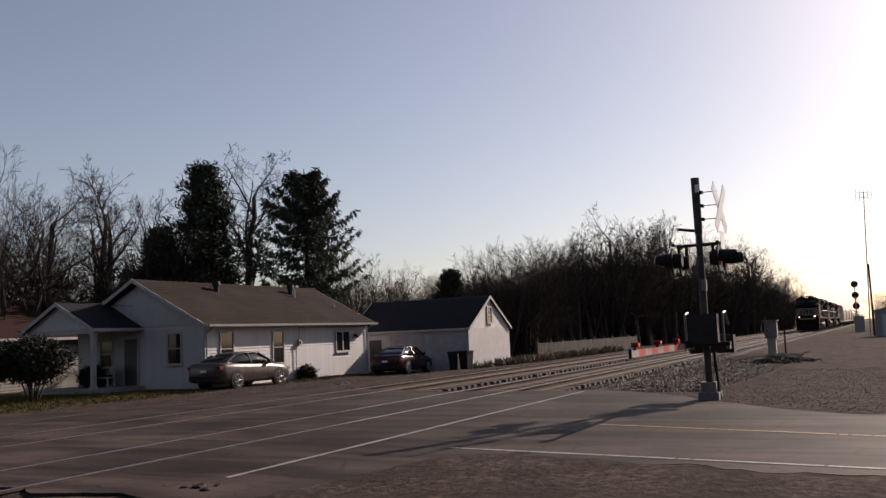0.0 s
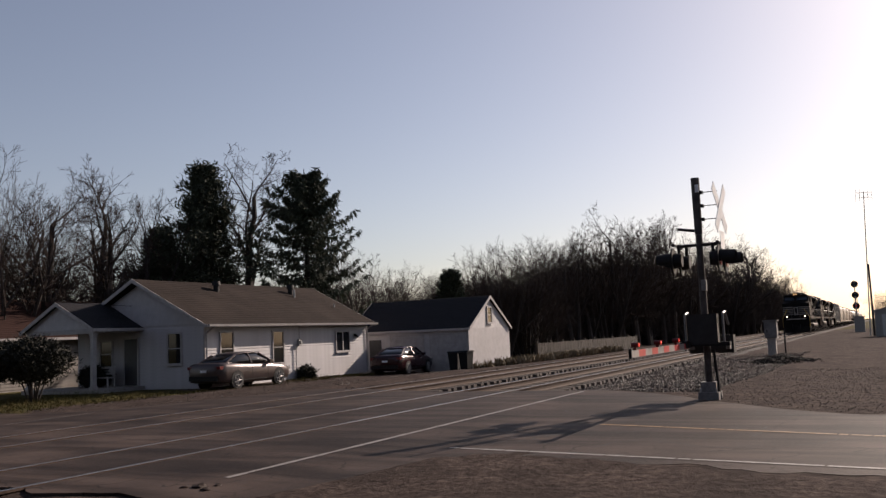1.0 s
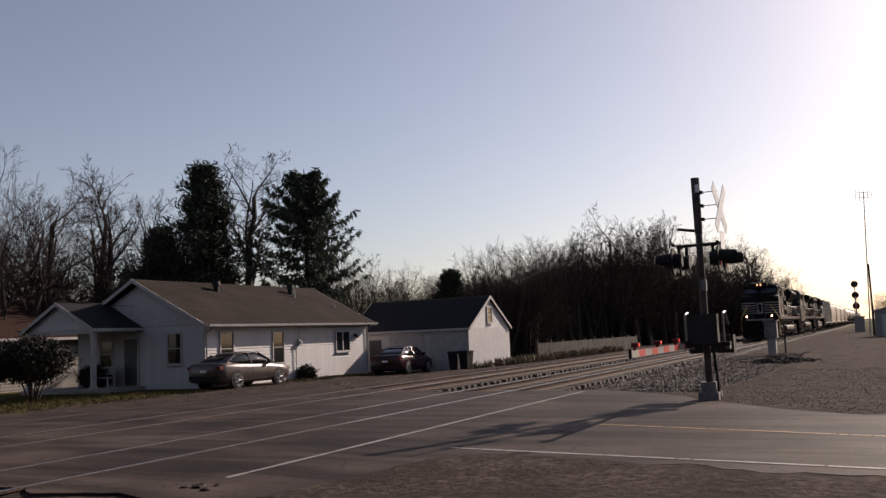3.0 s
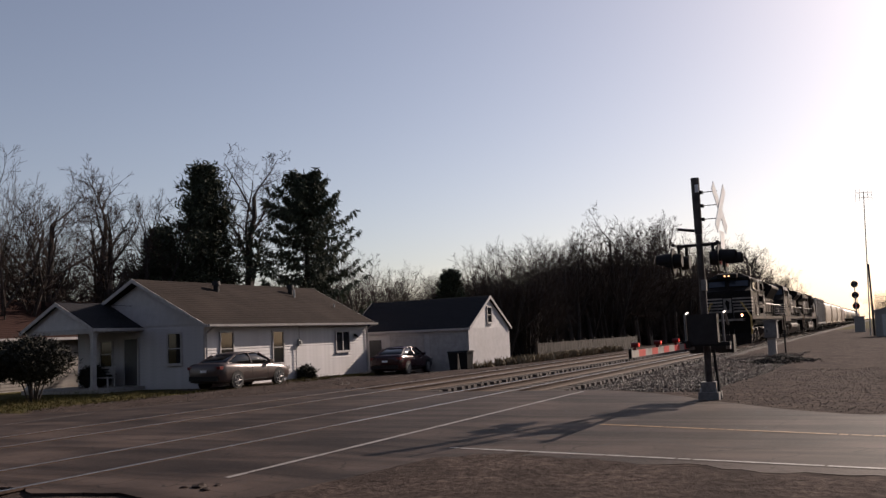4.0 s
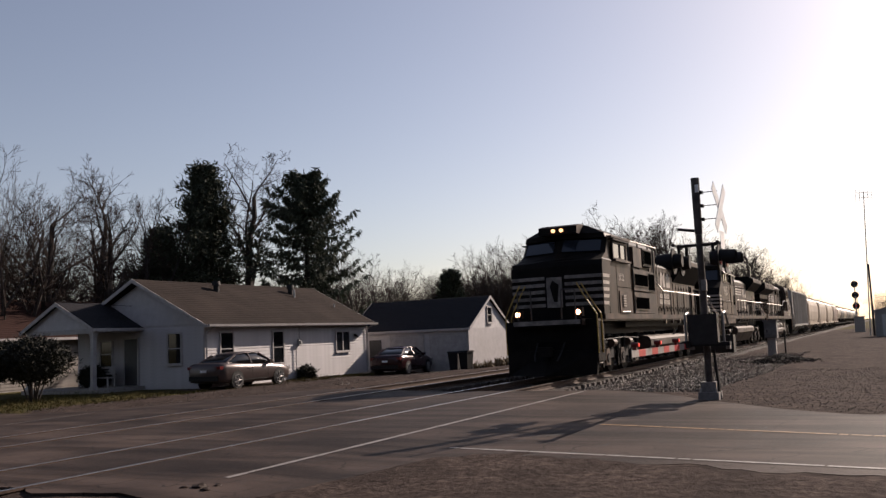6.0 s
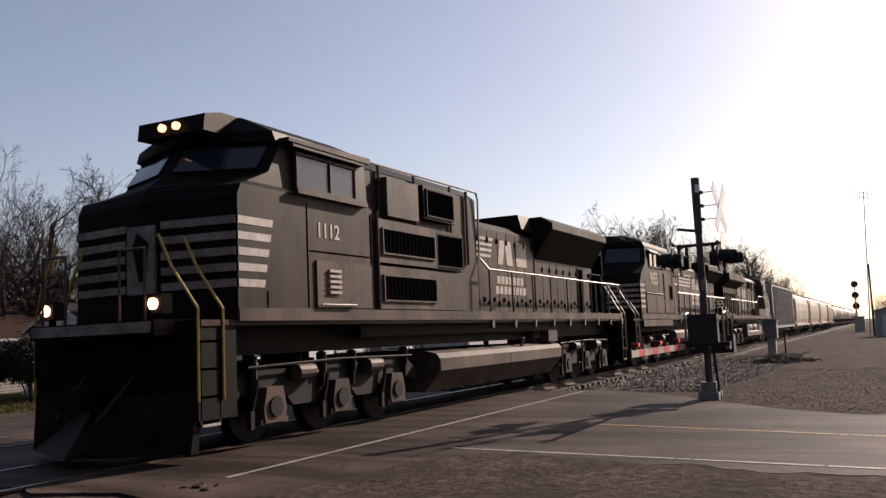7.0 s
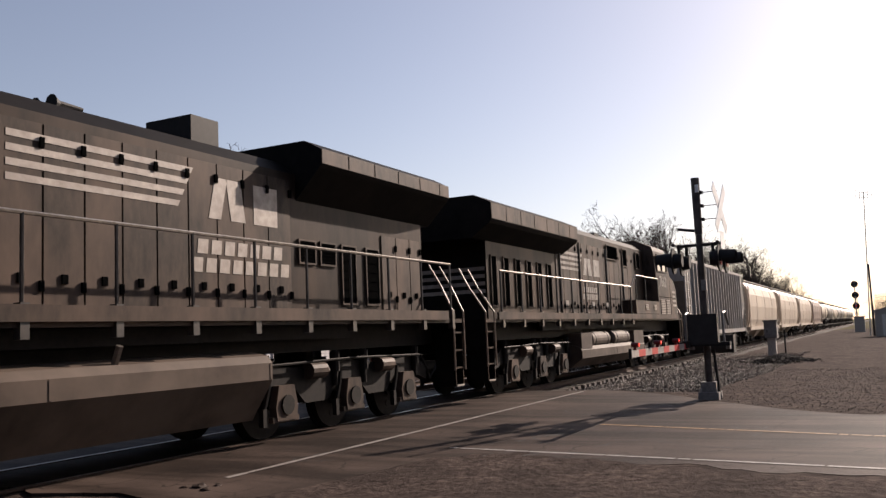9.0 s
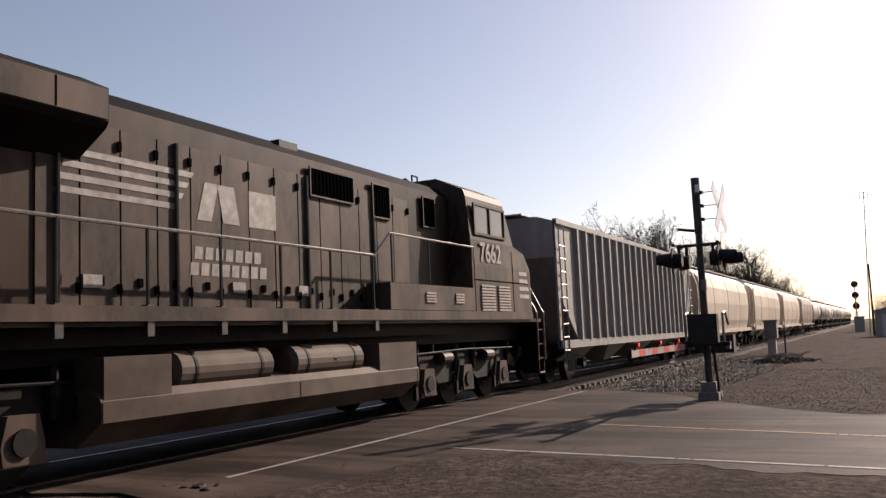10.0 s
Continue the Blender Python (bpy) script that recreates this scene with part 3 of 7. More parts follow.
def neighbour():
    th = thing("neighbour_house", pose(0, 0, 0), "low neighbouring house with a red-brown shingle roof", "house")
    core = bmesh.new()
    prism(core, [(38.0, -0.4), (47, -0.4), (47, 2.3), (42.5, 3.6), (38.0, 2.3)], 28, 42)
    part("wall_core", core, TAN_SIDING, th)
    siding_wall(th, pose(28, 37.97, -0.38), 14, 2.6, material=TAN_SIDING)
    shingle_roof(th, "roof", 27.6, 42.4, 42.5, 5.0, 2.25, 4.45, ROOF_RED)
    fascia(th, 27.6, 42.4, 42.5, 5.0, 2.25, 4.45)
    window_on(th, pose(28, 40.6, 0.7, 0, 0, -90), 1.0, 1.2)


neighbour()

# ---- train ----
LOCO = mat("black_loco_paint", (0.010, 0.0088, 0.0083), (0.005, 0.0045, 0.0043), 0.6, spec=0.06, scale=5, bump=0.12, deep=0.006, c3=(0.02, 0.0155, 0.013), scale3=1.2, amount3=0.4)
# lighter copy of the black paint for flanks, grazing sun mixed into its dust
LOCO_SUNLIT_SIDE = mat("faded_dusty_sunlit_side_paint", (0.031, 0.021, 0.0158), (0.011, 0.0079, 0.0065), 0.5, spec=0.1, scale=4, bump=0.16, deep=0.006, c3=(0.098, 0.062, 0.0425), scale3=0.8, amount3=0.65, stretch=(1, 1, 0.3))
LOCO_DUST = mat("dusty_black_paint", (0.06, 0.0425, 0.0325), (0.018, 0.0138, 0.0118), 0.6, spec=0.13, scale=7, bump=0.14, deep=0.006, c3=(0.13, 0.088, 0.066), scale3=1.1, amount3=0.65, stretch=(1, 1, 0.4))
LOCO_TANK = mat("dusty_tank_paint", (0.074, 0.053, 0.041), (0.043, 0.031, 0.025), 0.7, spec=0.15, scale=3, bump=0.06, deep=0.006, c3=(0.16, 0.125, 0.1), scale3=0.7)
UNDER = mat("grimy_running_gear", (0.0125, 0.0095, 0.008), (0.004, 0.0034, 0.0032), 0.7, spec=0.15, scale=9, bump=0.3)
WHEEL = mat("oily_wheel_steel", (0.014, 0.0115, 0.0105), (0.006, 0.0055, 0.005), 0.75, scale=9, bump=0.2, spec=0.15)
DARK_GRILLE = mat("black_screen", (0.006, 0.006, 0.006), (0.003, 0.003, 0.003), 0.85, spec=0.0, scale=30, bump=0.3)
STRIPE = mat("worn_white_stripe", (0.42, 0.365, 0.315), (0.25, 0.21, 0.18), 0.55, scale=7, bump=0.04, c3=(0.2, 0.17, 0.15), scale3=2.0, amount3=0.5)
# faded white of the third locomotive; also imitates shade on the first nose
STRIPE_FADED_SHADED = mat("faded_shaded_white_stripe", (0.3, 0.27, 0.24), (0.15, 0.13, 0.115), 0.6, scale=9, bump=0.04, c3=(0.08, 0.07, 0.06), scale3=2.5, amount3=0.7)
RAIL_PAINT = mat("black_handrail", (0.06, 0.052, 0.047), (0.03, 0.026, 0.024), 0.38, scale=8, bump=0.05)
YELLOW_RAIL = mat("yellow_handrail", (0.5, 0.34, 0.06), (0.32, 0.2, 0.05), 0.5, scale=8, bump=0.05)
STEEL_RAIL = mat("tan_worn_handrail", (0.3, 0.2, 0.13), (0.16, 0.11, 0.08), 0.5, scale=8, bump=0.05)
STEEL_BRIGHT = mat("worn_steel", (0.34, 0.31, 0.28), (0.2, 0.18, 0.16), 0.4, 0.8, scale=12, bump=0.1)
CAB_GLASS = glass("cab_glass", (0.018, 0.022, 0.03), 0.08)
PALE_GLASS = glass("cab_side_glass", (0.06, 0.064, 0.072), 0.1)
HEADLIGHT = glow("lit_headlight", (1.0, 0.5, 0.2), 2.2)
DITCH = glow("lit_ditch_light", (1.0, 0.47, 0.24), 11.0)
MARKER = glow("lit_red_marker", (1.0, 0.12, 0.06), 2.5)
HOP_GREY = mat("grey_hopper_paint", (0.3, 0.285, 0.27), (0.2, 0.19, 0.18), 0.6, scale=4, bump=0.1, c3=(0.16, 0.13, 0.11), scale3=0.8, stretch=(1, 1, 0.25))
HOP_TAN = mat("beige_hopper_paint", (0.5, 0.42, 0.33), (0.4, 0.33, 0.255), 0.55, scale=3, bump=0.06, c3=(0.3, 0.23, 0.17), scale3=0.5, stretch=(1, 1, 0.3))
HOP_BROWN = mat("brown_hopper_paint", (0.24, 0.16, 0.12), (0.16, 0.11, 0.085), 0.6, scale=3, bump=0.06)
TANK_BLACK = mat("black_tank_car_paint", (0.09, 0.08, 0.075), (0.05, 0.045, 0.043), 0.42, scale=3, bump=0.05, c3=(0.14, 0.12, 0.1), scale3=0.6)
rolling, turning = [], []


class Build:
    """Parts of one vehicle, given along the train's own length."""

    def __init__(self, name, mid, label, category, group):
        self.mid = mid
        self.top = thing(name, pose(mid, TRACK_Y, 0), label, category, group)
        rolling.append(self.top)

    def put(self, name, bm, material, parent=None, label="", smooth=False, bevel=0.0):
        for v in bm.verts:
            v.co.x -= self.mid
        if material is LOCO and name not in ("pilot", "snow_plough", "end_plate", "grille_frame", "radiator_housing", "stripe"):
            # sun and shade put into paint: faded, dusty flanks lighter; ends, tops, housings black
            ob = part(name, bm, [LOCO, LOCO_SUNLIT_SIDE], parent or self.top, label, smooth, bevel)
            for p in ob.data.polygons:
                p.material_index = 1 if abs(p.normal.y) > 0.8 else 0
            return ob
        return part(name, bm, material, parent or self.top, label, smooth, bevel)

    def box(self, name, x0, x1, y0, y1, z0, z1, material, parent=None, label="", bevel=0.0):
        bm = bmesh.new()
        bx(bm, x0, x1, y0, y1, z0, z1)
        return self.put(name, bm, material, parent, label, False, bevel)

    def run(self, name, outline, x0, x1, material, parent=None, label="", bevel=0.0):
        bm = bmesh.new()
        prism(bm, outline, x0, x1)
        return self.put(name, bm, material, parent, label, False, bevel)

    def pipes(self, name, lines, r, material, parent=None, label="", sides=6):
        for line in lines:
            bm = bmesh.new()
            pipe(bm, line, r, sides)
            ob = self.put(name, bm, material, parent, label)
        return ob


def hood_shape(half, top, bottom=1.8, chamfer=0.22):
    return [(-half, bottom), (half, bottom), (half, top - chamfer * 0.8), (half - chamfer, top), (-half + chamfer, top), (-half, top - chamfer * 0.8)]


def wheelset(B, x, truck, r=0.53):
    bm = bmesh.new()
    for s in (-0.72, 0.72):
        o = 0.07 if s < 0 else -0.07
        rod(bm, (0, s - o, 0), (0, s + o, 0), r, sides=28)
        rod(bm, (0, s + o * 0.6, 0), (0, s + o * 1.4, 0), r + 0.028, sides=28)
        rod(bm, (0, s - o * 1.1, 0), (0, s - o * 1.6, 0), 0.16, sides=10)
        for k in range(5):
            a = 2 * math.pi * k / 5
            rod(bm, (0.3 * math.cos(a), s - o * 1.0, 0.3 * math.sin(a)), (0.3 * math.cos(a), s - o * 1.12, 0.3 * math.sin(a)), 0.06, sides=8)
    rod(bm, (0, -0.95, 0), (0, 0.95, 0), 0.085, sides=10)
    ob = part("wheelset", bm, WHEEL, truck)
    ob.matrix_basis = pose(x - B.mid, 0, r)
    turning.append((ob, r))


def side_frames(B, truck, axles, kind):
    """The two long frames of a truck, with boxes on the axle ends, springs, dampers and brake gear."""
    a, z = axles, 0.0
    for s in (-1, 1):
        y0, y1 = (-1.13, -0.97) if s < 0 else (0.97, 1.13)
        bm = bmesh.new()
        if kind == "loco":
            mids = [(a[i] + a[i + 1]) / 2 for i in range(2)]
            line = [(a[0] - 0.95, 0.62), (a[0] - 0.5, 0.76)]
            line += [(a[0] + 0.35, 0.76), (mids[0] - 0.3, 0.5), (mids[0] + 0.3, 0.5), (a[1] - 0.35, 0.74), (a[1] + 0.35, 0.74), (mids[1] - 0.3, 0.5), (mids[1] + 0.3, 0.5), (a[2] - 0.35, 0.76)]
            line += [(a[2] + 0.5, 0.76), (a[2] + 0.95, 0.62), (a[2] + 0.95, 0.86), (a[2] + 0.5, 1.12), (mids[1], 1.04), (a[1], 1.14), (mids[0], 1.04), (a[0] - 0.5, 1.12), (a[0] - 0.95, 0.86)]
        else:
            m = (a[0] + a[1]) / 2
            line = [(a[0] - 0.3, 0.45), (a[0] + 0.25, 0.42), (m - 0.35, 0.22), (m + 0.35, 0.22), (a[1] - 0.25, 0.42), (a[1] + 0.3, 0.45), (a[1] + 0.3, 0.68), (m + 0.3, 0.82), (m - 0.3, 0.82), (a[0] - 0.3, 0.68)]
        prism(bm, line, y0, y1, "y")
        B.put("side_frame", bm, UNDER, truck)
        for x in a:
            bm = bmesh.new()
            yo = -1.26 if s < 0 else 1.13
            if kind == "loco":
                prism(bm, [(x - 0.24, 0.3), (x + 0.24, 0.3), (x + 0.27, 0.5), (x + 0.19, 0.82), (x - 0.19, 0.82), (x - 0.27, 0.5)], yo, yo + 0.13, "y")
                bx(bm, x - 0.32, x + 0.32, yo + 0.02, yo + 0.11, 0.28, 0.36)
            else:
                bx(bm, x - 0.13, x + 0.13, yo, yo + 0.13, 0.4, 0.62)
            B.put("axle_box", bm, LOCO_DUST if kind == "loco" else UNDER, truck, bevel=0.015)
            bm = bmesh.new()
            ys = (yo - 0.03, yo + 0.01) if s < 0 else (yo + 0.12, yo + 0.16)
            rod(bm, (x, ys[0], 0.53), (x, ys[1], 0.53), 0.15, sides=14)
            B.put("bearing_cap", bm, UNDER, truck)
        if kind == "loco":
            yo = -1.22 if s < 0 else 1.05
            for i, x in enumerate(((a[0] + a[1]) / 2 - 0.1, (a[1] + a[2]) / 2 + 0.15)):
                bm = bmesh.new()
                rod(bm, (x - 0.22, yo + 0.02, 1.0), (x + 0.2, yo + 0.02, 1.0), 0.13, sides=12)
                rod(bm, (x + 0.2, yo + 0.02, 1.0), (x + 0.34, yo + 0.02, 0.98), 0.05, sides=8)
                B.put("brake_cylinder", bm, LOCO_DUST, truck)
            for x in (a[0] - 0.42, a[1] - 0.45, a[1] + 0.45, a[2] + 0.42):
                bm = bmesh.new()
                rod(bm, (x, yo + 0.06, 0.72), (x, yo + 0.06, 1.3), 0.05, sides=8)
                rod(bm, (x, yo + 0.06, 0.95), (x, yo + 0.06, 1.28), 0.085, sides=8)
                B.put("damper", bm, UNDER, truck)
            bm = bmesh.new()
            for x in a:
                pipe(bm, [(x - 0.5, yo + 0.02, 0.42), (x - 0.38, yo + 0.02, 0.75), (x - 0.34, yo + 0.02, 0.95)], 0.035)
                bx(bm, x - 0.55, x - 0.47, yo - 0.02, yo + 0.06, 0.24, 0.5)
            pipe(bm, [(a[0] - 0.6, yo - 0.02, 1.12), (a[1], yo - 0.02, 1.16), (a[2] + 0.6, yo - 0.02, 1.12)], 0.02)
            B.put("brake_rigging", bm, UNDER, truck)
        else:
            m = (a[0] + a[1]) / 2
            bm = bmesh.new()
            for k in (-0.15, 0.0, 0.15):
                rod(bm, (m + k, -1.08 if s < 0 else 1.08, 0.28), (m + k, -1.08 if s < 0 else 1.08, 0.62), 0.065, sides=8)
            B.put("spring", bm, UNDER, truck)


def truck(B, axles, kind="loco", r=0.53):
    bm = bmesh.new()
    m = sum(axles) / len(axles)
    bx(bm, axles[0] - 0.2, axles[-1] + 0.2, -0.55, 0.55, 0.62, 0.95)
    rod(bm, (m, 0, 0.9), (m, 0, 1.4), 0.35, sides=12)
    t = B.put("truck", bm, UNDER)
    for x in axles:
        wheelset(B, x, t, r)
    side_frames(B, t, axles, kind)


def coupler(B, x, way):
    bm = bmesh.new()
    bx(bm, min(x, x - way * 0.9), max(x, x - way * 0.9), -0.1, 0.1, 0.72, 0.92)
    bx(bm, x - 0.16, x + 0.16, -0.17, 0.2, 0.68, 0.98)
    B.put("coupler", bm, UNDER, bevel=0.02)
    lines = [[(x - way * 0.5, s * 0.45, 1.1), (x - way * 0.12, s * 0.42, 0.75), (x + way * 0.06, s * 0.36, 0.55)] for s in (-1, 1)]
    B.pipes("air_hose", lines, 0.028, RUBBER)


def stripes(B, x0, x1, y, z0, z1, rows, material, slant_left=0.0, slant_right=0.0):
    """Horizontal bars on the near and far sides, their ends cut on the slant."""
    step = (z1 - z0) / (rows * 2 - 1)
    for s in (-1, 1):
        for k in range(rows):
            a, b = z0 + 2 * k * step, z0 + (2 * k + 1) * step
            fa, fb = (a - z0) / (z1 - z0), (b - z0) / (z1 - z0)
            bm = bmesh.new()
            prism(bm, [(x0 + slant_left * fa, a), (x1 + slant_right * fa, a), (x1 + slant_right * fb, b), (x0 + slant_left * fb, b)],
                  s * y, s * (y + 0.005), "y")
            B.put("stripe", bm, material)


def emblem(B, x0, x1, y, z0, z1, material):
    """Two plain slanted blocks where a company emblem is painted."""
    w = x1 - x0
    for s in (-1, 1):
        for a, b, c in ((0.0, 0.16, 0.3), (0.3, 0.5, -0.22), (0.62, 0.98, 0.0)):
            bm = bmesh.new()
            prism(bm, [(x0 + w * a, z0), (x0 + w * b, z0), (x0 + w * (b + c * 0.3), z1), (x0 + w * (a + c * 0.3), z1)], s * y, s * (y + 0.005), "y")
            B.put("emblem_block", bm, material)


def bars_for_name(B, x0, x1, y, z0, z1, counts, material):
    """Rows of letter-sized plain blocks where a company name is painted."""
    rows = len(counts)
    hrow = (z1 - z0) / rows
    for s in (-1, 1):
        for r, n in enumerate(counts):
            zb = z1 - (r + 1) * hrow + 0.03
            zt = zb + hrow * 0.78
            w = (x1 - x0) / max(counts)
            bm = bmesh.new()
            for k in range(n):
                a = x0 + w * (k + 0.4 * (r == 0))
                prism(bm, [(a, zb), (a + w * 0.74, zb), (a + w * 0.82, zt), (a + w * 0.08, zt)], s * y, s * (y + 0.005), "y")
            B.put("lettering_bar", bm, material)


def number_on(B, text, x0, x1, y, z0, material):
    """Road number on both sides, read from outside."""
    cu = bpy.data.curves.new("number", "FONT")
    cu.body, cu.size, cu.extrude, cu.align_x, cu.offset = text, 1.0, 0.002, "CENTER", 0.022
    tmp = bpy.data.objects.new("number", cu)
    scene.collection.objects.link(tmp)
    dg = bpy.context.evaluated_depsgraph_get()
    me = bpy.data.meshes.new_from_object(tmp.evaluated_get(dg))
    bpy.data.objects.remove(tmp)
    xs = [v.co.x for v in me.vertices]
    k = (x1 - x0) / (max(xs) - min(xs))
    for v in me.vertices:
        v.co = Vector((v.co.x * k, v.co.y * k, v.co.z))
    me.materials.clear()
    me.materials.append(material)
    for s in (-1, 1):
        ob = new("road_number", me)
        ob.parent = B.top
        ob.matrix_basis = pose((x0 + x1) / 2 - B.mid, s * (y + 0.004), z0, 90, 0, 0 if s < 0 else 180)


def door_row(B, edges, y, z0, z1, latch=True, material=None):
    """Hood doors as thin panels with gaps, hinges and latches, on both sides."""
    for s in (-1, 1):
        for a, b in zip(edges, edges[1:]):
            d = B.box("hood_door", a + 0.015, b - 0.015, min(s * y, s * (y + 0.022)), max(s * y, s * (y + 0.022)), z0, z1, material or LOCO)
            if latch:
                for z in (z0 + 0.22, z1 - 0.22):
                    B.box("hinge", b - 0.055, b + 0.005, *sorted((s * (y + 0.022), s * (y + 0.05))), z - 0.06, z + 0.06, DARK_GRILLE, d)
                B.box("latch", (a + b) / 2 - 0.04, (a + b) / 2 + 0.04, *sorted((s * (y + 0.022), s * (y + 0.045))), z0 + 0.25, z0 + 0.36, DARK_GRILLE, d)


def grille(B, x0, x1, y, z0, z1, slats=9, frame_mat=None, upright=False):
    for s in (-1, 1):
        ya, yb = sorted((s * y, s * (y + 0.02)))
        g = B.box("grille", x0, x1, ya, yb, z0, z1, DARK_GRILLE)
        bm = bmesh.new()
        o = sorted((s * (y + 0.02), s * (y + 0.034)))
        for a, b, c, d in ((x0 - 0.03, x1 + 0.03, z1, z1 + 0.03), (x0 - 0.03, x1 + 0.03, z0 - 0.03, z0), (x0 - 0.03, x0, z0, z1), (x1, x1 + 0.03, z0, z1)):
            bx(bm, a, b, min(ya, o[0]), max(yb, o[1]), c, d)
        B.put("grille_frame", bm, frame_mat or LOCO, g)
        bm = bmesh.new()
        for k in range(slats):
            t = (k + 0.5) / slats
            if upright:
                bx(bm, x0 + (x1 - x0) * t - 0.012, x0 + (x1 - x0) * t + 0.012, o[0], o[0] + 0.01, z0, z1)
            else:
                bx(bm, x0, x1, o[0], o[0] + 0.01, z0 + (z1 - z0) * t - 0.008, z0 + (z1 - z0) * t + 0.008)
        B.put("slat", bm, DARK_GRILLE, g)


def handrails(B, x0, x1, posts, z=2.92, ends=True):
    for s in (-1, 1):
        y = s * 1.5
        pts = [(x0, y, z), (x1, y, z)]
        rail = B.pipes("handrail", [pts], 0.024, STEEL_BRIGHT)
        for k in range(posts):
            x = x0 + 0.04 + (x1 - x0 - 0.08) * k / (posts - 1)
            bm = bmesh.new()
            rod(bm, (x, y, 1.8), (x, y, z), 0.024, sides=6)
            bx(bm, x - 0.055, x + 0.055, y - 0.055, y + 0.055, 1.6, 1.98)
            B.put("post", bm, RAIL_PAINT, rail)


def end_steps(B, x, way, yellow=False):
    """Corner steps, stanchions and plate at one end of a locomotive."""
    for s in (-1, 1):
        bm = bmesh.new()
        y0, y1 = sorted((s * 1.05, s * 1.5))
        for k in range(4):
            z = 0.42 + 0.36 * k
            bx(bm, x - 0.17, x + 0.17, y0, y1, z, z + 0.035)
        for d in (-0.19, 0.17):
            bx(bm, x + d, x + d + 0.025, y0, y1, 0.42, 1.55)
        st = B.put("steps", bm, LOCO)
        B.box("step_edge", x - 0.17, x + 0.17, min(s * 1.5, s * 1.515), max(s * 1.5, s * 1.515), 0.42, 0.455, STRIPE, st)
        for d in (-0.24, 0.24):
            B.pipes("grab_rail", [[(x + d, s * 1.52, 0.75), (x + d, s * 1.52, 1.95), (x + d + way * 0.12, s * 1.2, 2.5), (x + d + way * 0.1, s * 0.95, 2.95)]], 0.022, YELLOW_RAIL if yellow else STEEL_RAIL)
    bm = bmesh.new()
    xa, xb = sorted((x + way * 0.2, x + way * 0.27))
    bx(bm, xa, xb, -1.5, 1.5, 1.1, 1.8)
    B.put("end_plate", bm, LOCO)


def loco_base(B, x0, x1, sill0, sill1, tank, axles_a, axles_b, tank_top=1.12):
    B.box("underframe", x0 + 0.9, x1 - 0.9, -0.95, 0.95, 1.3, 1.72, UNDER)
    B.box("deck", x0 + 0.6, x1 - 0.6, -1.52, 1.52, 1.72, 1.8, LOCO)
    for s in (-1, 1):
        ya, yb = sorted((s * 1.525, s * 1.575))
        B.box("side_sill", sill0, sill1, ya, yb, 1.78, 1.96, LOCO_DUST, bevel=0.012)
        ya, yb = sorted((s * 1.08, s * 1.24))
        B.box("cable_duct", tank[0] - 2.5, tank[1] + 2.5, ya, yb, 1.5, 1.71, UNDER)
    t = tank_top
    shape = [(-1.15, t + 0.06), (-1.42, t), (-1.5, t - 0.1), (-1.5, t - 0.34), (-1.12, 0.36), (1.12, 0.36), (1.5, t - 0.34), (1.5, t - 0.1), (1.42, t), (1.15, t + 0.06)]
    ft = B.run("fuel_tank", shape, tank[0], tank[1], LOCO_TANK, None, "long dusty fuel tank with chamfered sides", bevel=0.02)
    for x in (tank[0] + 0.02, (tank[0] + tank[1]) / 2, tank[1] - 0.06):
        B.box("weld_band", x, x + 0.04, -1.507, 1.507, t - 0.33, t - 0.11, LOCO_TANK, ft)
    B.pipes("filler_pipe", [[((tank[0] + tank[1]) / 2 + 1, s * 1.36, t - 0.02), ((tank[0] + tank[1]) / 2 + 1, s * 1.46, t + 0.22)] for s in (-1, 1)], 0.045, STEEL_BRIGHT, ft)
    truck(B, axles_a)
    truck(B, axles_b)
    coupler(B, x0, -1)
    coupler(B, x1, 1)


def cab(B, levels, material=None, label=""):
    """A cab and nose lofted from plans at rising heights: (z, half width, corner x, centre x, rear x)."""
    rings = [[(cx, 0, z), ((cx + fx) / 2 + (fx - cx) * 0.1, -half * 0.62, z), (fx, -half, z), (rx, -half, z), (rx, half, z), (fx, half, z), ((cx + fx) / 2 + (fx - cx) * 0.1, half * 0.62, z)]
             for z, half, fx, cx, rx in levels]
    bm = bmesh.new()
    loft(bm, rings)
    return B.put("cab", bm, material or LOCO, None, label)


def front_panel(B, name, corners, material, parent, lift=0.012):
    """A thin four-cornered panel, thickened outwards."""
    bm = bmesh.new()
    v = [Vector(c) for c in corners]
    n = (v[1] - v[0]).cross(v[3] - v[0]).normalized() * lift
    lo, hi = [bm.verts.new(p - n) for p in v], [bm.verts.new(p + n) for p in v]
    bm.faces.new(lo[::-1])
    bm.faces.new(hi)
    for i in range(4):
        bm.faces.new((lo[i], lo[(i + 1) % 4], hi[(i + 1) % 4], hi[i]))
    return B.put(name, bm, material, parent)


def side_window(B, x0, x1, z0, z1, y, parent, mullion=0.5):
    for s in (-1, 1):
        ya, yb = sorted((s * (y - 0.01), s * (y + 0.012)))
        w = B.box("side_window", x0, x1, ya, yb, z0, z1, PALE_GLASS if s < 0 else CAB_GLASS, parent)
        bm = bmesh.new()
        yc, yd = sorted((s * y, s * (y + 0.045)))
        for a, b, c, d in ((x0 - 0.05, x1 + 0.05, z1, z1 + 0.05), (x0 - 0.05, x1 + 0.05, z0 - 0.06, z0), (x0 - 0.05, x0, z0, z1), (x1, x1 + 0.05, z0, z1),
                           (x0 + (x1 - x0) * mullion - 0.025, x0 + (x1 - x0) * mullion + 0.025, z0, z1)):
            bx(bm, a, b, yc, yd, c, d)
        B.put("window_frame", bm, LOCO_DUST, w)


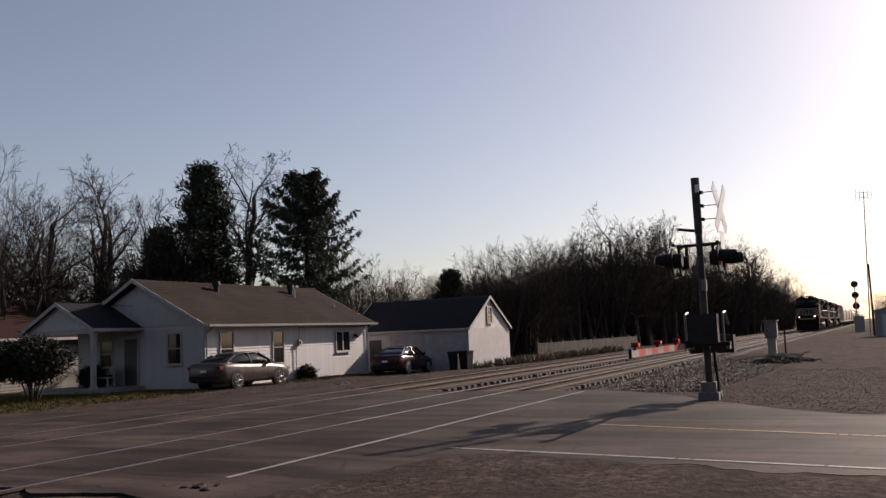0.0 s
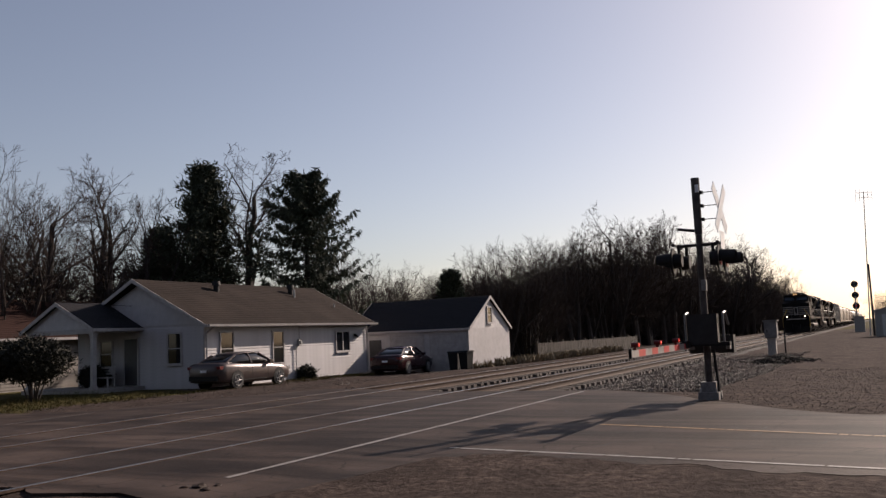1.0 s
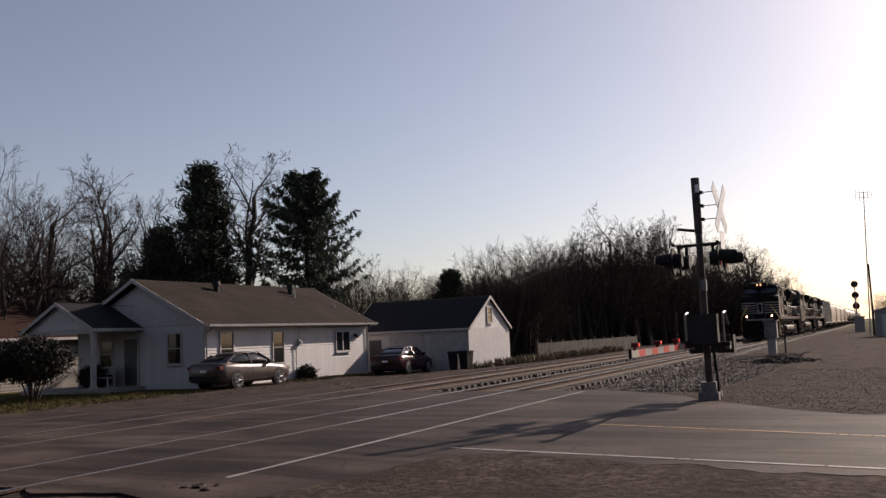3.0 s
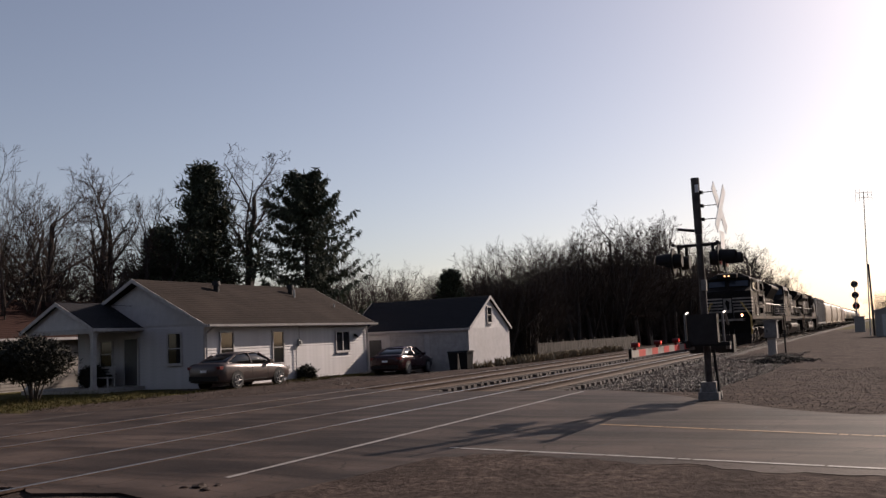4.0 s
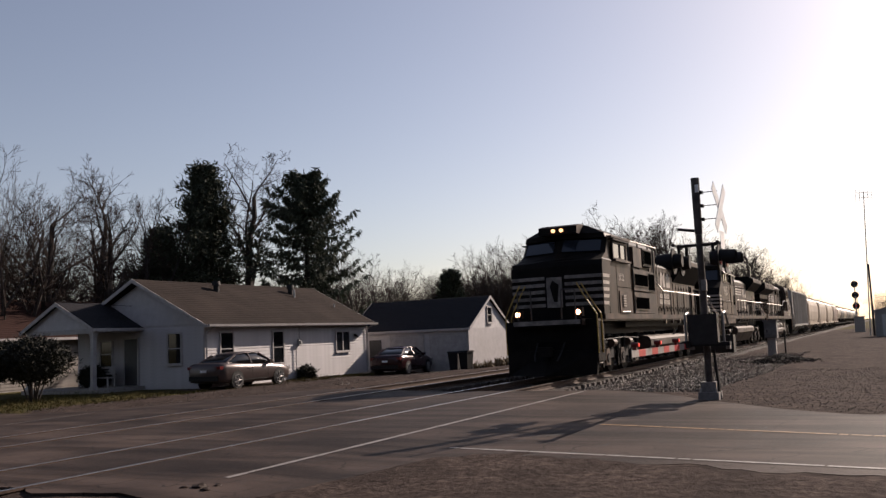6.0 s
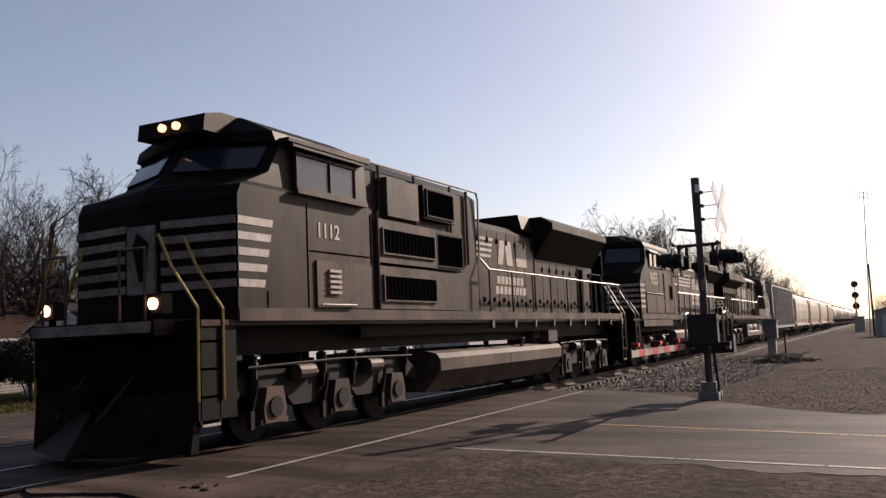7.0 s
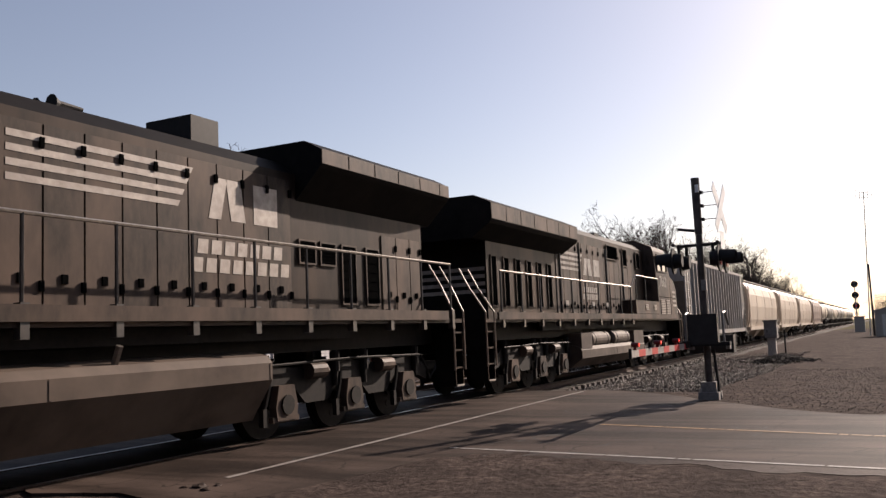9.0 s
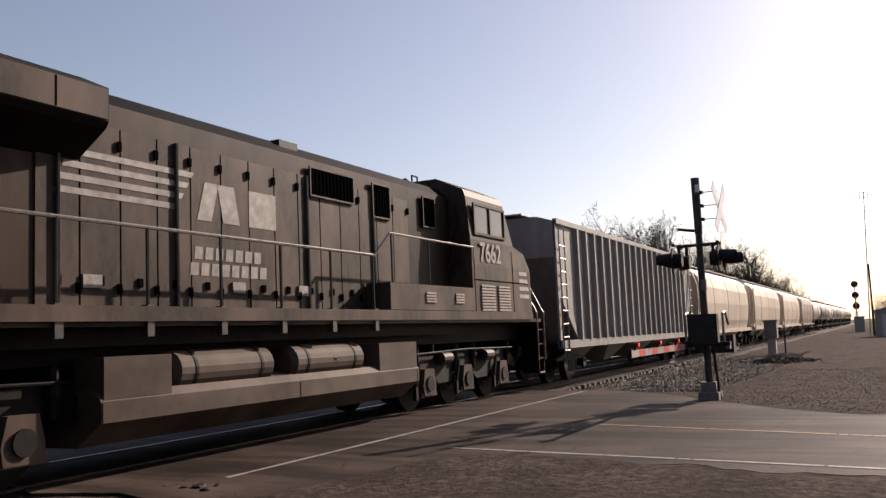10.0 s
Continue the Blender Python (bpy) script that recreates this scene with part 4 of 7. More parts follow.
def horns(B, x, z):
    bm = bmesh.new()
    bx(bm, x - 0.05, x + 0.25, -0.35, 0.35, z, z + 0.06)
    for k, y in enumerate((-0.3, 0.0, 0.3)):
        rod(bm, (x + 0.25, y, z + 0.16), (x - 0.12, y, z + 0.16), 0.03, 0.05, sides=8)
        rod(bm, (x - 0.12, y, z + 0.16), (x - 0.22, y, z + 0.16), 0.05, 0.11, sides=10)
        rod(bm, (x + 0.1, y, z + 0.04), (x + 0.1, y, z + 0.16), 0.025)
    B.put("air_horn", bm, BLACK_PIPE)


def roof_bits(B, x0, x1, z, n, seed):
    rnd = random.Random(seed)
    for k in range(n):
        x = x0 + (x1 - x0) * (k + 0.5) / n
        bm = bmesh.new()
        if k % 2:
            rod(bm, (x, rnd.uniform(-0.4, 0.2), z - 0.04), (x, rnd.uniform(-0.4, 0.2), z + 0.12), 0.08, sides=8)
        else:
            pipe(bm, [(x - 0.12, -0.7, z - 0.08), (x - 0.12, -0.7, z + 0.05), (x + 0.12, -0.7, z + 0.05), (x + 0.12, -0.7, z - 0.08)], 0.018)
        B.put("roof_fitting", bm, BLACK_PIPE)


def seams(B, parent, y, uprights=(), levels=()):
    """Dark panel joints on both flanks: uprights (x, z0, z1) and levels (x0, x1, z)."""
    for s in (-1, 1):
        ya, yb = sorted((s * y, s * (y + 0.006)))
        for x, z0, z1 in uprights:
            B.box("panel_joint", x - 0.011, x + 0.011, ya, yb, z0, z1, DARK_GRILLE, parent)
        for x0, x1, z in levels:
            B.box("panel_joint", x0, x1, ya, yb, z - 0.011, z + 0.011, DARK_GRILLE, parent)


def first_loco():
    B = Build("locomotive", 1.45, "leading black diesel locomotive with white nose stripes and lit headlights", "locomotive", "locomotives of the train")
    loco_base(B, -9.5, 12.4, -8.2, 11.35, (-2.1, 5.25), (-7.05, -5.25, -3.4), (6.5, 8.35, 10.15))
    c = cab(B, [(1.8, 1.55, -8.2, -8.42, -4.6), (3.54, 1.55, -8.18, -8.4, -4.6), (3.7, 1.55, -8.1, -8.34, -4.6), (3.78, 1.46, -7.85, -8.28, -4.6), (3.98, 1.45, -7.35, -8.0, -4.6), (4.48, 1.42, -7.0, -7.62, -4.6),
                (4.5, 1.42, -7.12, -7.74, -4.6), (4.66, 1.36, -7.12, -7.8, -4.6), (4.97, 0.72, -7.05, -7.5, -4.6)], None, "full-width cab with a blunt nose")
    # windscreens, eyebrow and headlight box
    for s in (-1, 1):
        front_panel(B, "windscreen", [(-7.92, s * 0.14, 4.03), (-7.43, s * 1.3, 4.03), (-7.12, s * 1.28, 4.43), (-7.62, s * 0.14, 4.43)], CAB_GLASS, c, 0.03)
    bm = bmesh.new()
    prism(bm, [(-7.84, 4.64), (-6.9, 4.66), (-6.9, 4.98), (-7.45, 4.98), (-7.8, 4.9)], -0.66, 0.66, "y")
    hb = B.put("headlight_box", bm, LOCO, c)
    for y in (-0.14, 0.14):
        bm = bmesh.new()
        rod(bm, (-7.88, y, 4.77), (-7.82, y, 4.77), 0.06, sides=14)
        B.put("headlight", bm, HEADLIGHT, hb)
    bm = bmesh.new()
    prism(bm, [(-7.0, 4.5), (-4.65, 4.5), (-4.65, 4.6), (-7.0, 4.56)], -1.58, -1.36, "y")
    B.put("roof_edge", bm, LOCO_DUST, c)
    side_window(B, -6.72, -5.1, 3.84, 4.33, 1.5, c, 0.55)
    B.box("window_sill", -6.9, -4.9, -1.66, -1.55, 3.7, 3.78, LOCO_DUST, c)
    # nose stripes with the emblem plate in the middle
    # nose bars use the dimmer white, so shade is put into their colour
    for k in range(5):
        z = 2.25 + 0.22 * k
        for s in (-1, 1):
            front_panel(B, "stripe", [(-8.38, s * 0.34, z), (-8.215, s * 1.53, z), (-8.215, s * 1.53, z + 0.11), (-8.38, s * 0.34, z + 0.11)], STRIPE_FADED_SHADED, c, 0.02)
    front_panel(B, "emblem_block", [(-8.42, -0.26, 2.22), (-8.42, 0.26, 2.22), (-8.42, 0.26, 3.2), (-8.42, -0.26, 3.2)], STRIPE_FADED_SHADED, c, 0.025)
    bm = bmesh.new()
    prism(bm, [(-0.1, 2.4), (0.02, 2.4), (0.14, 2.9), (0.05, 3.1), (-0.16, 2.95)], -8.46, -8.446)
    B.put("emblem_block", bm, LOCO, c)
    stripes(B, -8.18, -7.62, 1.551, 2.25, 3.24, 5, STRIPE, 0.0, 0.22)
    seams(B, c, 1.551, [(-6.55, 1.98, 3.6), (-4.68, 1.98, 3.6), (-7.55, 1.9, 2.2)], [(-6.5, -4.72, 2.86), (-8.15, -4.65, 1.93)])
    for s in (-1, 1):
        B.pipes("grab_rail", [[(-4.5, s * 1.6, 2.0), (-4.5, s * 1.6, 3.7)]], 0.02, RAIL_PAINT, c)
        B.box("window_hood", -6.95, -4.9, *sorted((s * 1.44, s * 1.62)), 4.42, 4.46, LOCO, c)
    number_on(B, "1112", -6.28, -5.68, 1.552, 3.09, STRIPE)
    # cab side locker with louvres
    for s in (-1, 1):
        ya, yb = sorted((s * 1.55, s * 1.58))
        d = B.box("locker_door", -6.35, -4.72, ya, yb, 1.98, 2.72, LOCO_DUST, c, bevel=0.008)
        for k in range(5):
            z = 2.2 + 0.085 * k
            B.box("louvre", -6.05, -5.72, min(s * 1.58, s * 1.62), max(s * 1.58, s * 1.62), z, z + 0.045, STRIPE, d)
        B.pipes("grab_rail", [[(-6.3, s * 1.62, 2.02), (-5.3, s * 1.62, 2.02)]], 0.02, STEEL_BRIGHT, d)
    # pilot, plough and ditch lights
    bm = bmesh.new()
    prism(bm, [(-1.5, 0.5), (1.5, 0.5), (1.5, 1.72), (-1.5, 1.72)], -8.95, -8.2)
    B.put("pilot", bm, LOCO)
    bm = bmesh.new()
    loft(bm, [[(-9.75, 0, 0.1), (-9.05, -1.45, 0.1), (-8.9, -1.45, 0.1), (-8.9, 1.45, 0.1), (-9.05, 1.45, 0.1)], [(-9.15, 0, 0.85), (-8.96, -1.5, 0.85), (-8.9, -1.5, 0.85), (-8.9, 1.5, 0.85), (-8.96, 1.5, 0.85)]])
    B.put("snow_plough", bm, LOCO)
    B.box("anti_climber", -9.35, -8.2, -1.15, 1.15, 1.62, 1.82, LOCO)
    B.box("anti_climber_edge", -9.37, -9.352, -1.1, 1.1, 1.66, 1.8, STRIPE_FADED_SHADED)
    for y in (-1.0, 1.0):
        bm = bmesh.new()
        bx(bm, -9.2, -9.0, y - 0.13, y + 0.13, 1.9, 2.16)
        rod(bm, (-9.1, y, 1.82), (-9.1, y, 1.92), 0.05)
        dl = B.put("ditch_light", bm, LOCO)
        bm = bmesh.new()
        rod(bm, (-9.23, y, 2.03), (-9.2, y, 2.03), 0.075, sides=14)
        B.put("lens", bm, DITCH, dl)
    end_steps(B, -8.72, -1, True)
    B.pipes("front_handrail", [[(-9.3, y, 1.82), (-9.3, y, 2.75)] for y in (-0.95, -0.5, 0.5, 0.95)] + [[(-9.3, -0.95, 2.75), (-9.3, -0.5, 2.75)], [(-9.3, 0.5, 2.75), (-9.3, 0.95, 2.75)]], 0.022, RAIL_PAINT)
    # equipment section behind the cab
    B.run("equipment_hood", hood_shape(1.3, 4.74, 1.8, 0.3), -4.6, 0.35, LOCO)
    for s in (-1, 1):
        ya, yb = sorted((s * 1.3, s * 1.56))
        for z0, z1 in ((1.98, 2.74), (2.8, 3.58)):
            p = B.box("filter_cabinet", -4.42, -2.16, ya, yb, z0, z1, LOCO_DUST, None, bevel=0.012)
        B.box("side_panel", -2.08, -0.72, ya, s * 1.5 if s > 0 else yb, 1.98, 2.74, LOCO_DUST, bevel=0.01) if s > 0 else B.box("side_panel", -2.08, -0.72, -1.5, -1.3, 1.98, 2.74, LOCO_DUST, bevel=0.01)
        B.box("air_intake", -2.08, -0.72, *sorted((s * 1.3, s * 1.46)), 2.8, 3.6, LOCO, bevel=0.01)
        B.box("upper_cabinet", -3.95, -2.75, *sorted((s * 1.3, s * 1.5)), 3.68, 4.4, LOCO_DUST, bevel=0.03)
        B.box("upper_intake", -2.5, -1.1, *sorted((s * 1.3, s * 1.48)), 3.78, 4.45, LOCO, bevel=0.02)
    grille(B, -4.28, -2.3, 1.561, 2.98, 3.4, 14, LOCO_DUST, True)
    grille(B, -4.28, -2.3, 1.561, 2.14, 2.56, 14, LOCO_DUST, True)
    grille(B, -1.98, -0.82, 1.461, 2.88, 3.5, 16, LOCO, True)
    grille(B, -2.38, -1.22, 1.481, 3.86, 4.36, 14, LOCO, True)
    B.pipes("roof_rail", [[(-4.4, s * 1.36, 4.62), (0.3, s * 1.36, 4.66), (0.38, s * 1.36, 4.5), (0.42, s * 1.32, 3.2), (0.5, s * 1.5, 2.94)] for s in (-1, 1)], 0.022, STEEL_BRIGHT)
    B.pipes("stand_pipe", [[(x, -1.34, 3.0), (x, -1.34, 4.62)] for x in (-3.98, -2.62, -1.02, -0.2)], 0.035, RAIL_PAINT)
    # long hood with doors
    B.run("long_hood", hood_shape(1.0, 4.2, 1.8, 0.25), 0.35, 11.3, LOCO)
    door_row(B, [0.45, 1.0, 1.6, 2.2, 2.8, 3.4, 4.0, 4.6], 1.0, 1.98, 3.95)
    door_row(B, [4.75, 5.35, 5.95, 6.55, 7.15, 7.75, 8.35], 1.0, 1.98, 3.4)
    grille(B, 8.5, 8.98, 1.001, 2.0, 3.35, 8, LOCO, True)
    door_row(B, [9.05, 9.6], 1.0, 1.98, 3.4)
    grille(B, 9.85, 10.95, 1.001, 2.02, 3.25, 12, LOCO, True)
    stripes(B, -0.3 + 0.75, 1.75, 1.0225, 3.3, 3.78, 4, STRIPE, 0.0, 0.18)
    emblem(B, 2.2, 4.2, 1.0225, 3.17, 3.78, STRIPE)
    bars_for_name(B, 2.0, 4.05, 1.0225, 2.4, 2.9, (7, 8), STRIPE)
    # flared radiator housing
    flare = [(-1.0, 3.45), (-1.53, 4.22), (-1.55, 4.42), (-1.25, 4.6), (1.25, 4.6), (1.55, 4.42), (1.53, 4.22), (1.0, 3.45)]
    rad = B.run("radiator_housing", flare, 4.86, 10.05, LOCO, None, "flared radiator housing at the rear of the hood")
    bm = bmesh.new()
    prism(bm, [(-1.0, 4.2), (1.0, 4.2), (0.9, 4.6), (-0.9, 4.6)], 4.0, 4.859)
    B.put("housing_nose", bm, LOCO, rad)
    for s in (-1, 1):
        B.box("flare_edge", 4.88, 10.03, *sorted((s * 1.551, s * 1.562)), 4.24, 4.42, LOCO_DUST, rad)
    B.run("hood_end", hood_shape(1.0, 4.5, 1.8, 0.3), 10.05, 11.32, LOCO)
    for j in range(4):
        B.box("louvre", 10.35, 11.07, -1.02, -1.001, 3.95 + 0.09 * j, 3.99 + 0.09 * j, LOCO_DUST)
    horns(B, 1.9, 4.55)
    B.box("horn_bracket", 1.3, 2.0, -0.3, 0.3, 4.2, 4.58, LOCO)
    roof_bits(B, -6.5, -4.7, 4.86, 4, 1)
    handrails(B, 0.5, 11.5, 9)
    end_steps(B, 11.72, 1)
    B.box("relay_box", 4.4, 5.1, -1.45, -1.2, 1.2, 1.5, LOCO_TANK, bevel=0.01)


def second_loco():
    B = Build("locomotive", 23.6, "second black diesel locomotive with a sloped nose and cream stripes", "locomotive", "locomotives of the train")
    loco_base(B, 12.5, 34.7, 14.2, 33.4, (20.2, 27.75), (15.6, 17.6, 19.5), (28.4, 30.3, 32.2), 1.28)
    c = cab(B, [(1.8, 1.5, 14.42, 14.0, 20.0), (3.15, 1.5, 14.46, 14.02, 20.0), (3.5, 1.5, 14.75, 14.2, 20.0), (3.9, 1.485, 15.5, 14.75, 20.0), (4.58, 1.42, 15.8, 15.15, 20.0), (4.6, 1.42, 15.68, 15.02, 20.0), (4.76, 1.36, 15.66, 15.0, 20.0), (5.04, 0.7, 15.75, 15.2, 20.0)],
            LOCO, "wide-nosed cab with a sloped front")
    for s in (-1, 1):
        front_panel(B, "windscreen", [(14.84, s * 0.1, 3.95), (15.43, s * 1.3, 3.95), (15.68, s * 1.28, 4.5), (15.15, s * 0.1, 4.5)], CAB_GLASS, c, 0.03)
        bm = bmesh.new()
        bx(bm, 14.5, 19.4, *sorted((s * 1.5, s * 1.55)), 1.5, 1.98)
        B.put("skirt", bm, LOCO_DUST)
    side_window(B, 16.1, 17.45, 3.84, 4.36, 1.485, c, 0.5)
    for s in (-1, 1):
        bm = bmesh.new()
        prism(bm, [(s * 1.46, 4.5), (s * 1.62, 4.36), (s * 1.6, 4.34), (s * 1.46, 4.44)], 16.0, 17.55)
        B.put("sunshade", bm, LOCO_DUST, c)
    grille(B, 17.75, 18.05, 1.478, 3.9, 4.45, 4, LOCO, True)
    grille(B, 18.25, 18.95, 1.478, 3.85, 4.45, 8, LOCO, True)
    for s in (-1, 1):
        ya, yb = sorted((s * 1.5, s * 1.53))
        for a, b in ((15.25, 16.75), (16.8, 18.2)):
            B.box("locker_door", a, b, ya, yb, 2.02, 2.72, LOCO, c, bevel=0.006)
        B.box("locker_door", 18.35, 20.0, ya, yb, 2.02, 2.45, LOCO, c, bevel=0.006)
        B.box("cab_door", 18.4, 19.2, ya, yb, 2.52, 3.62, LOCO, c, bevel=0.006)
        B.pipes("ledge", [[(15.2, s * 1.54, 2.76), (18.2, s * 1.54, 2.76)]], 0.025, LOCO_DUST, c)
    for k in range(5):
        z = 2.2 + 0.2 * k
        stripes(B, 14.46, 15.1, 1.501, z, z + 0.1, 1, STRIPE, 0.0, 0.05)
        for s in (-1, 1):
            front_panel(B, "stripe", [(14.08, s * 0.3, z), (14.4, s * 1.46, z), (14.4, s * 1.46, z + 0.1), (14.08, s * 0.3, z + 0.1)], STRIPE, c, 0.035)
        for k in range(14):
            x = 15.3 + 0.34 * k
            if x < 19.9:
                B.box("latch", x, x + 0.05, *sorted((s * 1.53, s * 1.55)), 2.12 + 0.28 * (k % 2), 2.19 + 0.28 * (k % 2), DARK_GRILLE, c)
        B.box("mirror", 15.85, 15.95, *sorted((s * 1.48, s * 1.66)), 3.4, 3.5, BLACK_PIPE, c)
        B.pipes("grab_rail", [[(15.4, s * 1.56, 2.04), (16.6, s * 1.56, 2.04)], [(16.9, s * 1.56, 2.04), (18.1, s * 1.56, 2.04)], [(18.45, s * 1.56, 2.04), (19.9, s * 1.56, 2.04)]], 0.018, STEEL_BRIGHT, c)
    grille(B, 19.3, 19.85, 1.501, 2.6, 3.15, 8, LOCO, False)
    seams(B, c, 1.501, [(15.15, 1.98, 3.2), (18.28, 1.98, 3.8), (17.5, 2.8, 3.75), (19.98, 1.98, 3.9)], [(15.2, 18.25, 2.8), (17.5, 19.95, 3.78), (14.5, 20.0, 1.99)])
    number_on(B, "9655", 16.05, 17.33, 1.506, 3.14, STRIPE)
    end_steps(B, 13.6, -1)
    B.box("pilot", 13.3, 14.2, -1.45, 1.45, 0.55, 1.72, LOCO)
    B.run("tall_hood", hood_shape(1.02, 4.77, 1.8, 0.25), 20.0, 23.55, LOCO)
    grille(B, 21.85, 23.3, 1.021, 4.1, 4.5, 12, LOCO, True)
    door_row(B, [20.2, 20.75, 21.3, 21.9, 22.5, 23.0, 23.5], 1.02, 1.98, 3.95)
    B.box("duct", 20.9, 21.5, -1.35, -1.04, 2.0, 2.35, LOCO_DUST, bevel=0.01)
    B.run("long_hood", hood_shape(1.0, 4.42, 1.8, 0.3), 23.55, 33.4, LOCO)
    door_row(B, [23.7 + 0.58 * k for k in range(10)], 1.0, 1.98, 4.05, material=LOCO_DUST)
    stripes(B, 23.8, 26.4, 1.0225, 3.35, 3.92, 4, STRIPE, 0.0, 0.3)
    emblem(B, 27.0, 28.6, 1.0225, 3.25, 3.85, STRIPE)
    bars_for_name(B, 26.65, 28.9, 1.0225, 2.45, 2.97, (7, 8), STRIPE)
    for x in (29.15, 29.75, 30.4, 31.2):
        grille(B, x, x + 0.42, 1.001, 2.1 if x > 30 else 2.75, 3.1, 6, LOCO_DUST, False)
    door_row(B, [31.75, 32.3, 32.85, 33.3], 1.0, 1.98, 3.4, material=LOCO_DUST)
    rad = B.run("radiator_housing", [(-1.0, 3.75), (-1.48, 4.24), (-1.52, 4.3), (-1.52, 4.55), (-1.2, 4.72), (1.2, 4.72), (1.52, 4.55), (1.52, 4.3), (1.48, 4.24), (1.0, 3.75)], 29.1, 33.75, LOCO, None, "overhanging radiator housing")
    for s in (-1, 1):
        B.box("flare_edge", 29.12, 33.73, *sorted((s * 1.521, s * 1.532)), 4.31, 4.55, LOCO_DUST, rad)
        for k in range(5):
            B.box("panel_joint", 29.9 + 0.85 * k, 29.92 + 0.85 * k, *sorted((s * 1.532, s * 1.536)), 4.32, 4.54, DARK_GRILLE, rad)
    bm = bmesh.new()
    bx(bm, 27.3, 27.9, -0.45, 0.45, 4.42, 4.9)
    B.put("exhaust", bm, BLACK_PIPE, None, bevel=0.03)
    horns(B, 25.2, 4.42)
    roof_bits(B, 16.2, 19.5, 4.85, 5, 2)
    B.pipes("cab_handrail", [[(17.9, s * 1.5, 4.4), (20.05, s * 1.5, 4.36), (20.08, s * 1.5, 3.3), (21.0, s * 1.5, 3.25), (21.1, s * 1.5, 2.92)] for s in (-1, 1)], 0.022, STEEL_BRIGHT)
    handrails(B, 21.1, 33.7, 11)
    end_steps(B, 33.95, 1)


